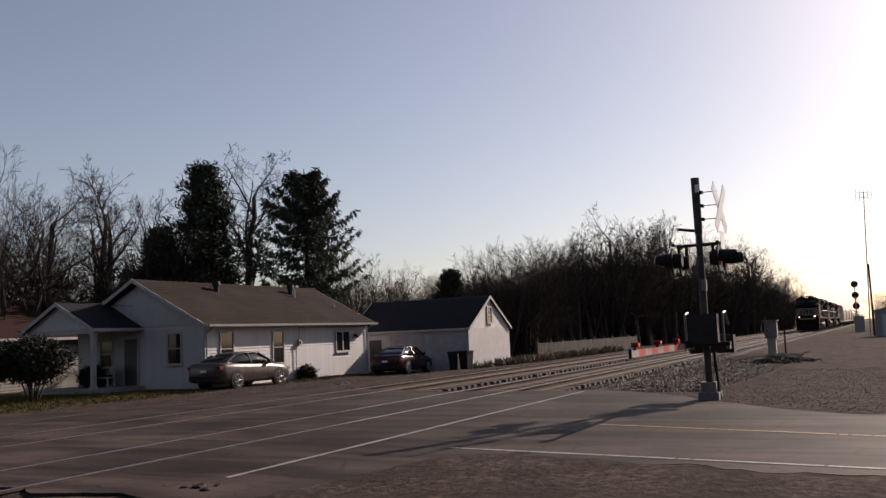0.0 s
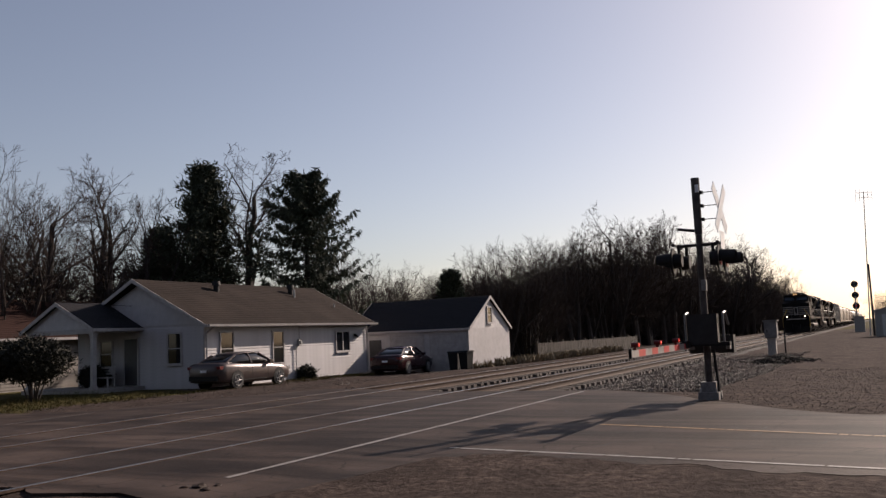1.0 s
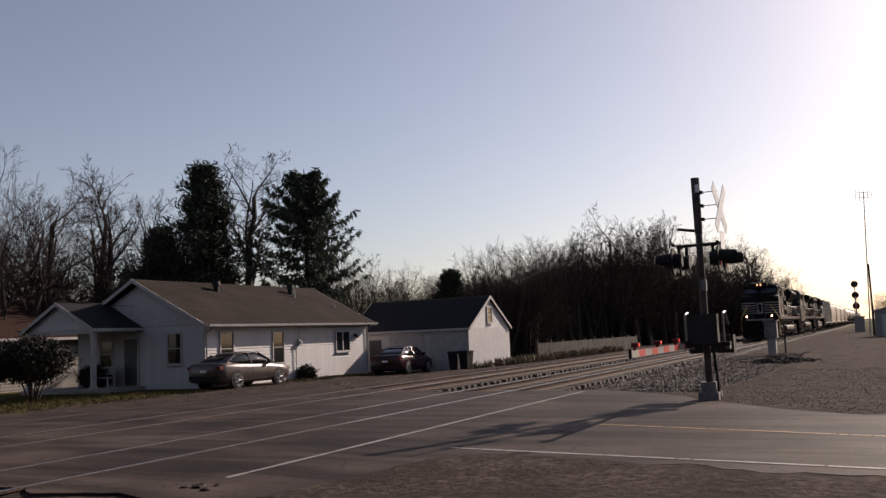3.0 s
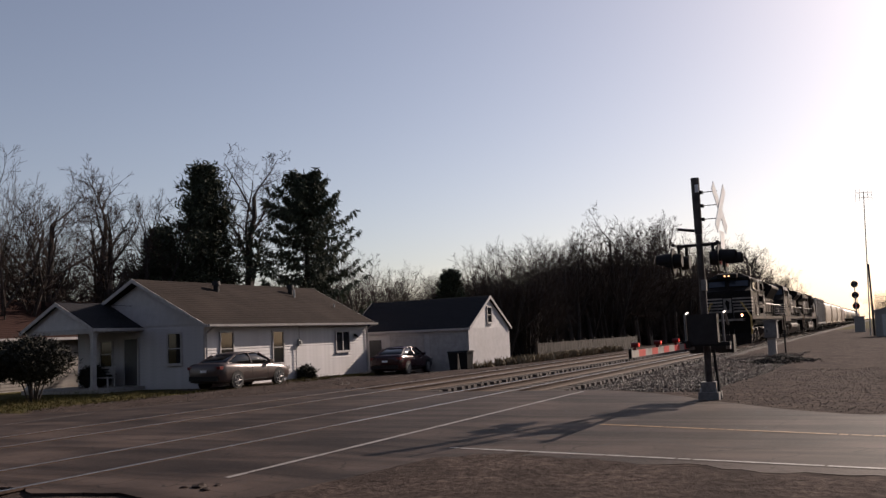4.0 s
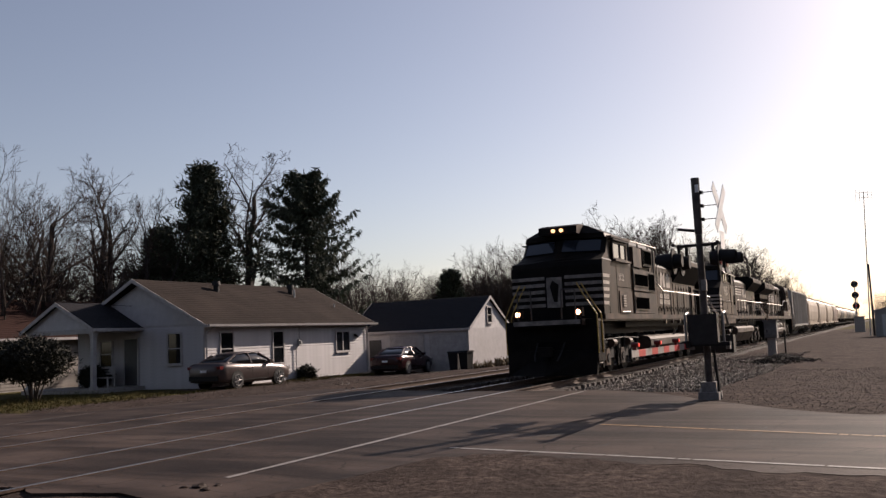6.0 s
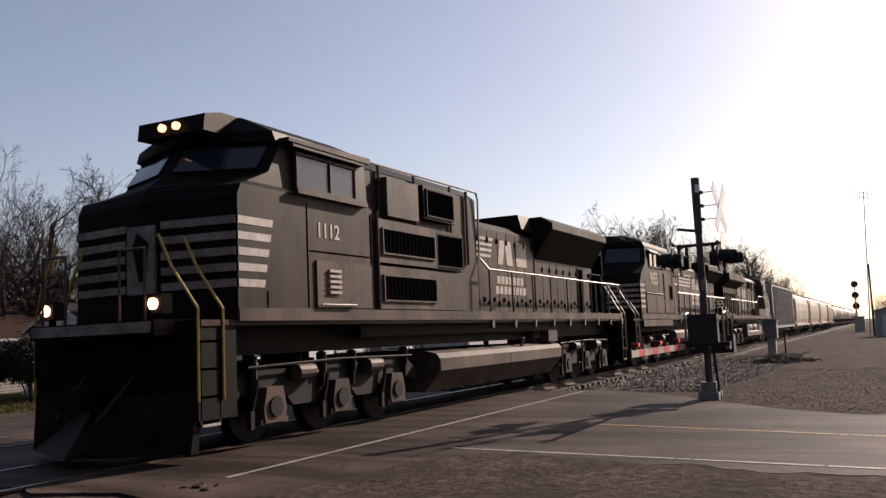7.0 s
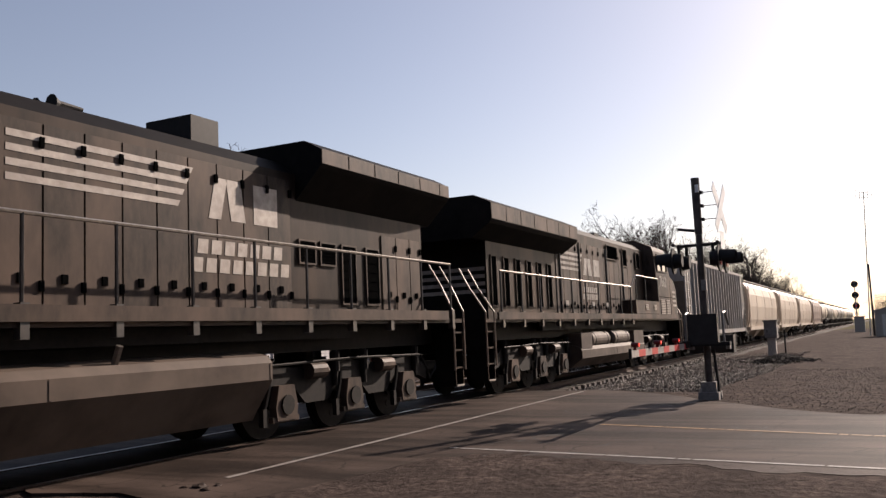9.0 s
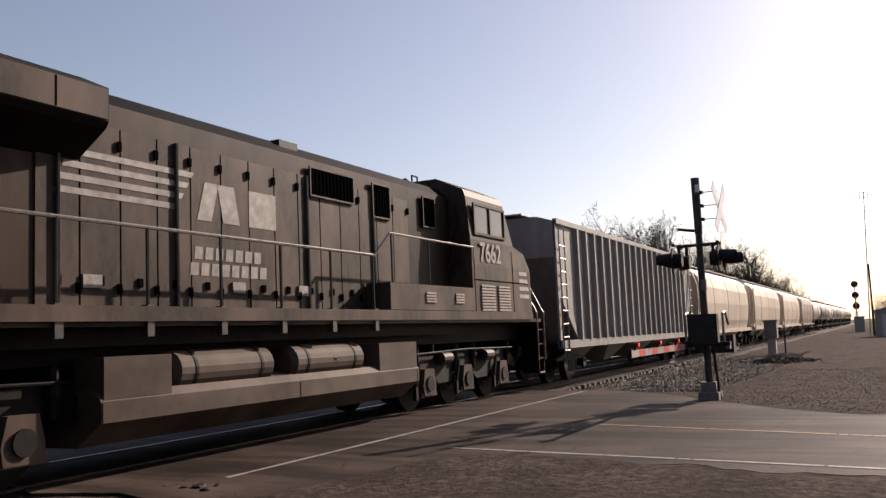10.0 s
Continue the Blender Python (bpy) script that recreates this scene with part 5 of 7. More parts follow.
def third_loco():
    B = Build("locomotive", 45.9, "third black diesel locomotive running with its cab to the rear", "locomotive", "locomotives of the train")
    loco_base(B, 34.8, 57.0, 36.0, 55.7, (42.2, 49.7), (37.6, 39.6, 41.4), (50.6, 52.4, 54.4), 0.98)
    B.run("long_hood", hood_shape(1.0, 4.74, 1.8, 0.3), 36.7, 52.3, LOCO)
    rad = B.run("radiator_housing", [(-1.0, 3.7), (-1.48, 4.02), (-1.53, 4.1), (-1.53, 4.5), (-1.1, 4.7), (1.1, 4.7), (1.53, 4.5), (1.53, 4.1), (1.48, 4.02), (1.0, 3.7)], 35.9, 42.3, LOCO, None, "deep overhanging radiator housing")
    for s in (-1, 1):
        B.box("flare_edge", 35.92, 42.28, *sorted((s * 1.531, s * 1.543)), 4.12, 4.48, LOCO_DUST, rad)
        for k in range(6):
            B.box("panel_joint", 36.8 + 0.95 * k, 36.82 + 0.95 * k, *sorted((s * 1.543, s * 1.547)), 4.13, 4.47, DARK_GRILLE, rad)
    for k in range(6):
        x = 36.95 + 0.8 * k
        grille(B, x, x + 0.3, 1.001, 2.15, 3.35, 3, LOCO_DUST, True)
    door_row(B, [41.7 + 0.62 * k for k in range(15)], 1.0, 1.98, 4.2, material=LOCO_DUST)
    grille(B, 47.0, 48.3, 1.03, 3.9, 4.35, 12, LOCO_DUST, True)
    grille(B, 49.0, 49.6, 1.03, 3.75, 4.35, 6, LOCO_DUST, True)
    grille(B, 51.0, 51.5, 1.03, 3.75, 4.35, 6, LOCO_DUST, True)
    stripes(B, 41.95, 43.9, 1.0225, 3.3, 3.85, 4, STRIPE_FADED_SHADED, 0.2, 0.35)
    emblem(B, 44.3, 46.1, 1.0225, 3.2, 3.75, STRIPE_FADED_SHADED)
    bars_for_name(B, 44.15, 45.85, 1.0225, 2.4, 2.85, (7, 8), STRIPE_FADED_SHADED)
    for k in range(4):
        z = 2.45 + 0.18 * k
        front_panel(B, "stripe", [(36.69, -0.95, z), (36.69, 0.95, z), (36.69, 0.95, z + 0.09), (36.69, -0.95, z + 0.09)], STRIPE, None, 0.012)
    # rear cab
    c = cab(B, [(1.8, 1.52, 55.8, 56.2, 52.3), (3.0, 1.52, 55.75, 56.15, 52.3), (3.4, 1.5, 55.4, 56.0, 52.3), (3.55, 1.5, 54.75, 55.5, 52.3), (4.5, 1.42, 54.4, 54.9, 52.3), (4.66, 1.36, 54.5, 55.0, 52.3), (4.96, 0.72, 54.4, 54.8, 52.3)],
            LOCO_DUST, "cab at the trailing end with wide side windows")
    side_window(B, 52.55, 54.2, 3.72, 4.32, 1.48, c, 0.5)
    number_on(B, "7662", 52.72, 53.9, 1.525, 3.08, STRIPE_FADED_SHADED)
    stripes(B, 55.0, 55.65, 1.521, 2.3, 2.95, 4, STRIPE, 0.0, -0.15)
    for s in (-1, 1):
        B.box("battery_box", 48.65, 52.29, *sorted((s * 1.05, s * 1.56)), 1.97, 2.46, LOCO_DUST, bevel=0.012)
        for x0, w, z0, z1, n in ((50.0, 0.4, 2.12, 2.34, 4), (51.3, 0.4, 2.12, 2.34, 4), (52.7, 0.75, 1.98, 2.58, 9), (53.65, 0.7, 1.98, 2.58, 9)):
            for k in range(n):
                z = z0 + (z1 - z0) * k / n
                B.box("louvre", x0, x0 + w, *sorted((s * 1.56 if x0 < 52.5 else s * 1.521, s * 1.585 if x0 < 52.5 else s * 1.55)), z, z + (z1 - z0) / n * 0.55, STRIPE)
        for a, b in ((43.5, 45.35), (45.95, 47.8)):
            bm = bmesh.new()
            rod(bm, (a, s * 1.22, 1.16), (b, s * 1.22, 1.16), 0.26, sides=20)
            rod(bm, (a - 0.08, s * 1.22, 1.16), (a, s * 1.22, 1.16), 0.18, 0.26, sides=20)
            rod(bm, (b, s * 1.22, 1.16), (b + 0.08, s * 1.22, 1.16), 0.26, 0.18, sides=20)
            at = B.put("air_reservoir", bm, LOCO_TANK, None, "cylindrical air tank above the fuel tank", smooth=False)
            for x in (a + 0.25, b - 0.28):
                bm = bmesh.new()
                rod(bm, (x, s * 1.22, 1.16), (x + 0.05, s * 1.22, 1.16), 0.268, sides=20)
                B.put("strap", bm, UNDER, at)
        for a, b in ((42.25, 43.3), (48.3, 49.65)):
            B.box("tank_box", a, b, *sorted((s * 1.0, s * 1.49)), 0.9, 1.38, LOCO_TANK, bevel=0.02)
    B.pipes("door_post", [[(x, -1.04, 1.9), (x, -1.04, 4.2)] for x in (42.0, 43.9, 46.9, 49.0)], 0.03, RAIL_PAINT)
    seams(B, c, 1.521, [(52.4, 1.9, 3.4), (54.6, 1.9, 3.4)], [(52.35, 55.6, 2.66), (52.35, 55.7, 1.92)])
    for x in (42.35, 45.0, 46.6):
        B.box("inspection_plate", x, x + 0.28, -1.05, -1.0225, 2.2, 2.36, STRIPE_FADED_SHADED)
    roof_bits(B, 51.0, 54.3, 4.83, 5, 3)
    horns(B, 44.4, 4.58)
    B.box("roof_hatch", 46.5, 47.0, -0.8, 0.8, 4.6, 4.78, BLACK_PIPE)
    handrails(B, 36.3, 48.2, 10)
    B.pipes("cab_handrail", [[(48.2, s * 1.5, 2.9), (48.7, s * 1.55, 3.35), (52.3, s * 1.55, 3.35)] for s in (-1, 1)], 0.022, STEEL_BRIGHT)
    B.pipes("cab_handrail_post", [[(x, s * 1.55, 2.46), (x, s * 1.55, 3.35)] for s in (-1, 1) for x in (48.75, 50.2, 52.2)], 0.02, RAIL_PAINT)
    end_steps(B, 35.6, -1)
    end_steps(B, 56.35, 1)


def car_base(B, x0, x1, sill_z):
    truck(B, (x0 + 1.75, x0 + 3.5), "car", 0.46)
    truck(B, (x1 - 3.5, x1 - 1.75), "car", 0.46)
    coupler(B, x0 + 0.1, -1)
    coupler(B, x1 - 0.1, 1)
    B.box("centre_sill", x0 + 0.6, x1 - 0.6, -0.3, 0.3, 0.8, 1.15, UNDER)
    for x in (x0 + 2.6, x1 - 2.6):
        B.box("bolster", x - 0.3, x + 0.3, -1.1, 1.1, 0.83, 1.0, UNDER)


def ladder(B, x, y, z0, z1, material):
    lines = [[(x + d, y, z0), (x + d, y, z1)] for d in (-0.22, 0.22)]
    n = int((z1 - z0) / 0.36)
    lines += [[(x - 0.22, y, z0 + 0.18 + 0.36 * k), (x + 0.22, y, z0 + 0.18 + 0.36 * k)] for k in range(n)]
    bm = bmesh.new()
    for line in lines:
        pipe(bm, line, 0.018, 5)
    B.put("ladder", bm, material)


def ribbed_hopper(x0, x1):
    B = Build("hopper_car", (x0 + x1) / 2, "grey ribbed covered hopper car with a ladder", "railway car", "cars of the train")
    car_base(B, x0, x1, 1.1)
    a, b = x0 + 0.75, x1 - 0.75
    bm = bmesh.new()
    # body with ends that slope in to the chutes
    prism(bm, [(a + 0.1, 3.4), (a, 3.5), (a, 4.5), (b, 4.5), (b, 3.5), (b - 0.1, 3.4), (b - 2.0, 1.1), (a + 2.0, 1.1)], -1.5, 1.5, "y")
    body = B.put("body", bm, HOP_GREY)
    for s in (-1, 1):
        bm = bmesh.new()
        prism(bm, [(a, 1.0), (a + 0.16, 1.0), (a + 0.16, 2.4), (a + 1.5, 1.25), (a + 1.6, 1.25), (a + 0.16, 3.9), (a, 4.5)], *sorted((s * 1.47, s * 1.53)), "y")
        B.put("end_gusset", bm, HOP_GREY, body)
        bm = bmesh.new()
        prism(bm, [(b, 1.0), (b - 0.16, 1.0), (b - 0.16, 2.4), (b - 1.5, 1.25), (b - 1.6, 1.25), (b - 0.16, 3.9), (b, 4.5)], *sorted((s * 1.47, s * 1.53)), "y")
        B.put("end_gusset", bm, HOP_GREY, body)
        B.box("side_sill", a, b, *sorted((s * 1.45, s * 1.58)), 0.98, 1.2, HOP_GREY, body, bevel=0.01)
        B.box("top_rail", a, b, *sorted((s * 1.46, s * 1.58)), 4.42, 4.56, HOP_GREY, body, bevel=0.01)
        for k in range(19):
            x = a + 1.75 + (b - a - 3.5) * k / 18
            bm = bmesh.new()
            prism(bm, [(x - 0.11, s * 1.5), (x + 0.11, s * 1.5), (x + 0.06, s * 1.62), (x - 0.06, s * 1.62)], 1.2, 4.42, "z")
            B.put("rib", bm, HOP_GREY, body)
        ladder(B, a + 0.3, s * 1.6, 0.75, 4.3, STEEL_BRIGHT)
        ladder(B, b - 0.3, s * 1.6, 0.75, 4.3, STEEL_BRIGHT)
    bm = bmesh.new()
    prism(bm, [(-1.5, 4.5), (1.5, 4.5), (1.0, 4.66), (-1.0, 4.66)], a, b)
    B.put("roof", bm, HOP_GREY, body)
    B.box("running_board", a - 0.1, b + 0.1, -0.6, 0.6, 4.74, 4.78, GALV, body)
    for k in range(4):
        x = a + 3.4 + (b - a - 6.8) * k / 3
        bm = bmesh.new()
        loft(bm, [[(x - 1.4, -1.2, 1.1), (x + 1.4, -1.2, 1.1), (x + 1.4, 1.2, 1.1), (x - 1.4, 1.2, 1.1)], [(x - 0.35, -0.6, 0.4), (x + 0.35, -0.6, 0.4), (x + 0.35, 0.6, 0.4), (x - 0.35, 0.6, 0.4)]])
        B.put("chute", bm, HOP_GREY, body)
    return B


def round_hopper(x0, x1, material, label):
    B = Build("hopper_car", (x0 + x1) / 2, label, "railway car", "cars of the train")
    car_base(B, x0, x1, 1.1)
    a, b = x0 + 0.7, x1 - 0.7
    side = [(-1.35, 1.15), (-1.5, 1.7), (-1.58, 2.6), (-1.55, 3.4), (-1.38, 3.95), (-0.95, 4.3), (0.95, 4.3), (1.38, 3.95), (1.55, 3.4), (1.58, 2.6), (1.5, 1.7), (1.35, 1.15)]
    bm = bmesh.new()
    prism(bm, side, a + 0.9, b - 0.9)
    body = B.put("body", bm, material)
    for x in (a, b - 0.16):
        B.run("end_frame", [(p[0] * 1.0, p[1]) for p in side], x, x + 0.16, material, body)
        for s in (-1, 1):
            ladder(B, x + 0.25 * (1 if x == a else -1), s * 1.6, 0.8, 4.0, material)
    for s, x in ((1, a + 0.16), (-1, b - 0.16)):
        bm = bmesh.new()
        prism(bm, [(x, 2.6), (x + s * 0.74, 3.4), (x + s * 0.74, 1.2), (x + s * 0.3, 1.2)], -1.3, 1.3, "y")
        B.put("slope_sheet", bm, material, body)
    for s in (-1, 1):
        B.box("side_sill", a, b, *sorted((s * 1.4, s * 1.6)), 1.0, 1.2, material, body, bevel=0.01)
    bm = bmesh.new()
    for k in range(1, 4):
        x = a + (b - a) * k / 4
        prism(bm, [(p[0] * 1.008, p[1] + (0.01 if p[1] > 3 else 0)) for p in side], x - 0.05, x + 0.05)
    B.put("seam", bm, material, body)
    bm = bmesh.new()
    bx(bm, a, b, -0.95, -0.35, 4.44, 4.48)
    bx(bm, a, b, 0.35, 0.95, 4.44, 4.48)
    for k in range(12):
        x = a + 0.2 + (b - a - 0.4) * k / 11
        bx(bm, x - 0.03, x + 0.03, -0.95, 0.95, 4.29, 4.44)
    B.put("running_board", bm, GALV, body)
    bm = bmesh.new()
    bx(bm, a + 1.5, b - 1.5, -0.3, 0.3, 4.29, 4.42)
    B.put("hatch", bm, material, body)
    for k in range(3):
        x = a + 3.6 + (b - a - 7.2) * k / 2
        bm = bmesh.new()
        loft(bm, [[(x - 1.7, -1.2, 1.15), (x + 1.7, -1.2, 1.15), (x + 1.7, 1.2, 1.15), (x - 1.7, 1.2, 1.15)], [(x - 0.35, -0.6, 0.4), (x + 0.35, -0.6, 0.4), (x + 0.35, 0.6, 0.4), (x - 0.35, 0.6, 0.4)]])
        B.put("chute", bm, material, body)
    return B


def tank_car(x0, x1, material, label):
    B = Build("tank_car", (x0 + x1) / 2, label, "railway car", "cars of the train")
    car_base(B, x0, x1, 1.1)
    a, b = x0 + 0.9, x1 - 0.9
    bm = bmesh.new()
    rings = []
    for x, k in ((a, 0.4), (a + 0.15, 0.75), (a + 0.5, 0.96), (a + 0.9, 1.0), (b - 0.9, 1.0), (b - 0.5, 0.96), (b - 0.15, 0.75), (b, 0.4)):
        rings.append([(x, 1.5 * k * math.cos(2 * math.pi * i / 24), 2.75 + 1.5 * k * math.sin(2 * math.pi * i / 24)) for i in range(24)])
    loft(bm, rings)
    body = B.put("tank", bm, material, None, smooth=True)
    bm = bmesh.new()
    m = (a + b) / 2
    rod(bm, (m, 0, 4.15), (m, 0, 4.6), 0.5, sides=16)
    bx(bm, m - 1.3, m + 1.3, -0.9, 0.9, 4.28, 4.33)
    B.put("dome", bm, material, body)
    for x in (a + 1.8, b - 1.8):
        B.box("saddle", x - 0.25, x + 0.25, -1.2, 1.2, 1.0, 1.6, UNDER, body)
    B.pipes("side_rail", [[(a, s * 1.45, 1.75), (b, s * 1.45, 1.75)] for s in (-1, 1)], 0.025, STEEL_BRIGHT, body)
    ladder(B, m, -1.55, 1.2, 4.2, STEEL_BRIGHT)


first_loco()
second_loco()
third_loco()
ribbed_hopper(57.1, 77.2)
TAN_LABEL = "beige rounded covered hopper car"
for k, x in enumerate((77.4, 97.4, 117.4, 137.4)):
    round_hopper(x, x + 19.8, HOP_BROWN if k == 3 else HOP_TAN, "brown rounded covered hopper car" if k == 3 else TAN_LABEL)
for k in range(9):
    x = 157.4 + 18.2 * k
    tank_car(x, x + 18.0, HOP_TAN if k in (0, 2, 5) else TANK_BLACK, "pale tank car with a central dome" if k in (0, 2, 5) else "black tank car with a central dome")

# ---- level-crossing signal and gate ----
def crossing_signal():
    x, y, g = 18.31, 3.22, -0.05
    th = thing("crossing_signal", pose(x, y, g), "tall aluminium crossing signal mast with crossbuck, lamps and gate", "crossing signal")
    p = one("mast", rod, ((0, 0, 0.1), (0, 0, 3.35), 0.075, 0.068), MAST_GREY, th, sides=14)
    one("mast_top", rod, ((0, 0, 3.36), (0, 0, 4.53), 0.078, 0.086), MAST_GREY, th, "dark upper tube of the mast", sides=14)
    one("tag", bx, (-0.09, -0.075, -0.07, 0.0, 4.22, 4.38), SIGN_WHITE, th)
    bm = bmesh.new()
    bx(bm, -0.22, 0.22, -0.2, 0.2, -0.06, 0.16)
    bx(bm, -0.14, 0.14, -0.15, 0.15, 0.16, 0.36)
    part("base", bm, ALU, th, bevel=0.03)
    bm = bmesh.new()
    for s in (-1, 1):
        for t in (-1, 1):
            rod(bm, (s * 0.17, t * 0.15, 0.16), (s * 0.17, t * 0.15, 0.24), 0.02)
    part("bolt", bm, GALV, th)
    pipes = bmesh.new()
    pipe(pipes, [(0.05, -0.12, 1.0), (0.05, -0.15, 0.5), (0.05, -0.17, 0.2), (0.05, -0.2, 0.0)], 0.03)
    part("cable_conduit", pipes, RUBBER, th)
    # crossbuck on brackets
    cb = new("crossbuck")
    cb.parent = th
    bm = bmesh.new()
    for z in (3.66, 3.94, 4.22):
        rod(bm, (0, -0.09, z), (0, -0.43, z), 0.009)
        bx(bm, -0.06, 0.06, -0.14, -0.085, z - 0.03, z + 0.03)
    part("bracket", bm, BLACK_PIPE, th)
    for k, turn in enumerate((43, -47)):
        m = Matrix.Translation((0, -0.45 - 0.014 * k, 3.86)) @ pose(0, 0, 0, 0, 0, -5) @ pose(0, 0, 0, 0, turn, 0)
        bm = bmesh.new()
        bx(bm, -0.62, 0.62, -0.006, 0.006, -0.115, 0.115)
        o = part("blade", bm, SIGN_WHITE, cb)
        o.matrix_basis = m
    one("track_sign", bx, (-0.25, 0.25, -0.465, -0.455, 3.02, 3.38), SIGN_WHITE, th)
    one("side_arm", rod, ((0, 0.08, 3.44), (0, 0.42, 3.5), 0.03), BLACK_PIPE, th)
    # lamp cross-arms, two ways
    for face, yy in ((-1, -0.42), (1, 0.45)):
        arm = bmesh.new()
        rod(arm, (0, 0, 3.14), (0, yy, 3.14), 0.035)
        rod(arm, (-0.42, yy, 3.14), (0.42, yy, 3.14), 0.035)
        part("lamp_arm", arm, BLACK_PIPE, th)
        for xx in (-0.4, 0.4):
            bm = bmesh.new()
            rod(bm, (xx, yy, 2.82), (xx, yy + face * 0.03, 2.82), 0.27, sides=24)
            lp = part("lamp", bm, BLACK_PIPE, th)
            bm = bmesh.new()
            rod(bm, (xx, yy - face * 0.16, 2.82), (xx, yy, 2.82), 0.13, 0.16, sides=14)
            rod(bm, (xx, yy - face * 0.1, 3.14), (xx, yy - face * 0.1, 2.95), 0.03)
            part("housing", bm, BLACK_PIPE, lp)
            bm = bmesh.new()
            n = 12
            rings = []
            for yo, r in ((yy + face * 0.03, 0.17), (yy + face * 0.34, 0.15)):
                rings.append([(xx + r * math.cos(math.pi * (i / n * 1.3 - 0.15)), yo, 2.82 + r * math.sin(math.pi * (i / n * 1.3 - 0.15))) for i in range(n + 1)])
            vs = [[bm.verts.new(q) for q in ring] for ring in rings]
            for i in range(n):
                bm.faces.new((vs[0][i], vs[0][i + 1], vs[1][i + 1], vs[1][i]))
            part("hood", bm, BLACK_PIPE, lp)
            bm = bmesh.new()
            rod(bm, (xx, yy + face * 0.03, 2.82), (xx, yy + face * 0.05, 2.82), 0.14, sides=18)
            part("lens", bm, SIGN_RED, lp)
    one("junction_box", bx, (-0.15, -0.05, -0.1, 0.0, 2.2, 2.42), ALU, th, bevel=0.01)
    # gate machine with counterweights
    bm = bmesh.new()
    bx(bm, -0.32, -0.09, -0.28, 0.3, 1.12, 1.72)
    mach = part("gate_machine", bm, MACHINE, th, bevel=0.03)
    one("machine_clamp", bx, (-0.12, 0.12, -0.16, 0.16, 1.2, 1.6), BLACK_PIPE, mach)
    for s in (-0.38, 0.36):
        bm = bmesh.new()
        bx(bm, 0.2, 0.7, s - 0.04, s + 0.04, 1.0, 1.14)
        pipe(bm, [(0.25, s, 1.1), (-0.2, s, 1.15), (-0.2, s, 1.72), (0.1, s, 1.76), (0.45, s, 1.5)], 0.025)
        part("counterweight_arm", bm, ALU, mach)
    one("counterweight", bx, (0.45, 0.75, -0.46, 0.44, 0.92, 1.28), MACHINE, mach, bevel=0.03)
    one("tie_bar", bx, (-0.3, -0.1, -0.5, 0.5, 1.08, 1.16), BLACK_PIPE, mach)
    arm = bmesh.new()
    bx(arm, -0.7, -0.2, 0.27, 0.36, 1.06, 1.2)
    ga = part("gate_arm", arm, BLACK_PIPE, th, "lowered gate arm with red and white bands")
    n, x0, x1 = 10, -0.4, -4.85
    for k in range(n):
        a, b = x0 + (x1 - x0) * k / n, x0 + (x1 - x0) * (k + 1) / n
        bm = bmesh.new()
        bx(bm, b, a, 0.285, 0.32, 1.045, 1.155)
        part("band", bm, SIGN_RED if k % 2 == 0 else GATE_WHITE, ga)
    one("end_cap", bx, (-4.89, -4.852, 0.28, 0.325, 1.03, 1.185), BLACK_PIPE, ga)
    for a in (-1.5, -3.0, -4.55):
        bm = bmesh.new()
        bx(bm, a - 0.02, a + 0.02, 0.28, 0.33, 1.155, 1.2)
        rod(bm, (a, 0.25, 1.235), (a, 0.36, 1.235), 0.04, sides=12)
        gl = part("gate_lamp", bm, TAIL_RED, ga, "small red gate lamp")
        one("lens", rod, ((a, 0.235, 1.235), (a, 0.248, 1.235), 0.033), RED_LENS, gl, sides=12)


crossing_signal()


def relay_case():
    th = thing("relay_case", pose(47.4, 5.1, ground_z(47.4, 5.1)), "pale grey signal relay case on a pedestal", "relay case")
    one("pedestal", bx, (-0.22, 0.22, -0.2, 0.2, -0.1, 0.9), CONCRETE, th, bevel=0.03)
    b = one("cabinet", bx, (-0.34, 0.34, -0.3, 0.3, 0.9, 1.75), CASE_GREY, th, bevel=0.03)
    one("cabinet_door", bx, (-0.37, -0.342, -0.25, 0.25, 0.96, 1.66), CASE_GREY, b)
    one("door_handle", bx, (-0.4, -0.371, 0.14, 0.18, 1.2, 1.32), BLACK_PIPE, b)
    one("roof_cap", bx, (-0.42, 0.42, -0.36, 0.36, 1.75, 1.81), CASE_GREY, b)
    th2 = thing("relay_post", pose(45.5, 4.3, ground_z(45.5, 4.3)), "short dark track-side post", "post")
    one("post", rod, ((0, 0, -0.1), (0, 0, 1.3), 0.04), BLACK_PIPE, th2)


relay_case()


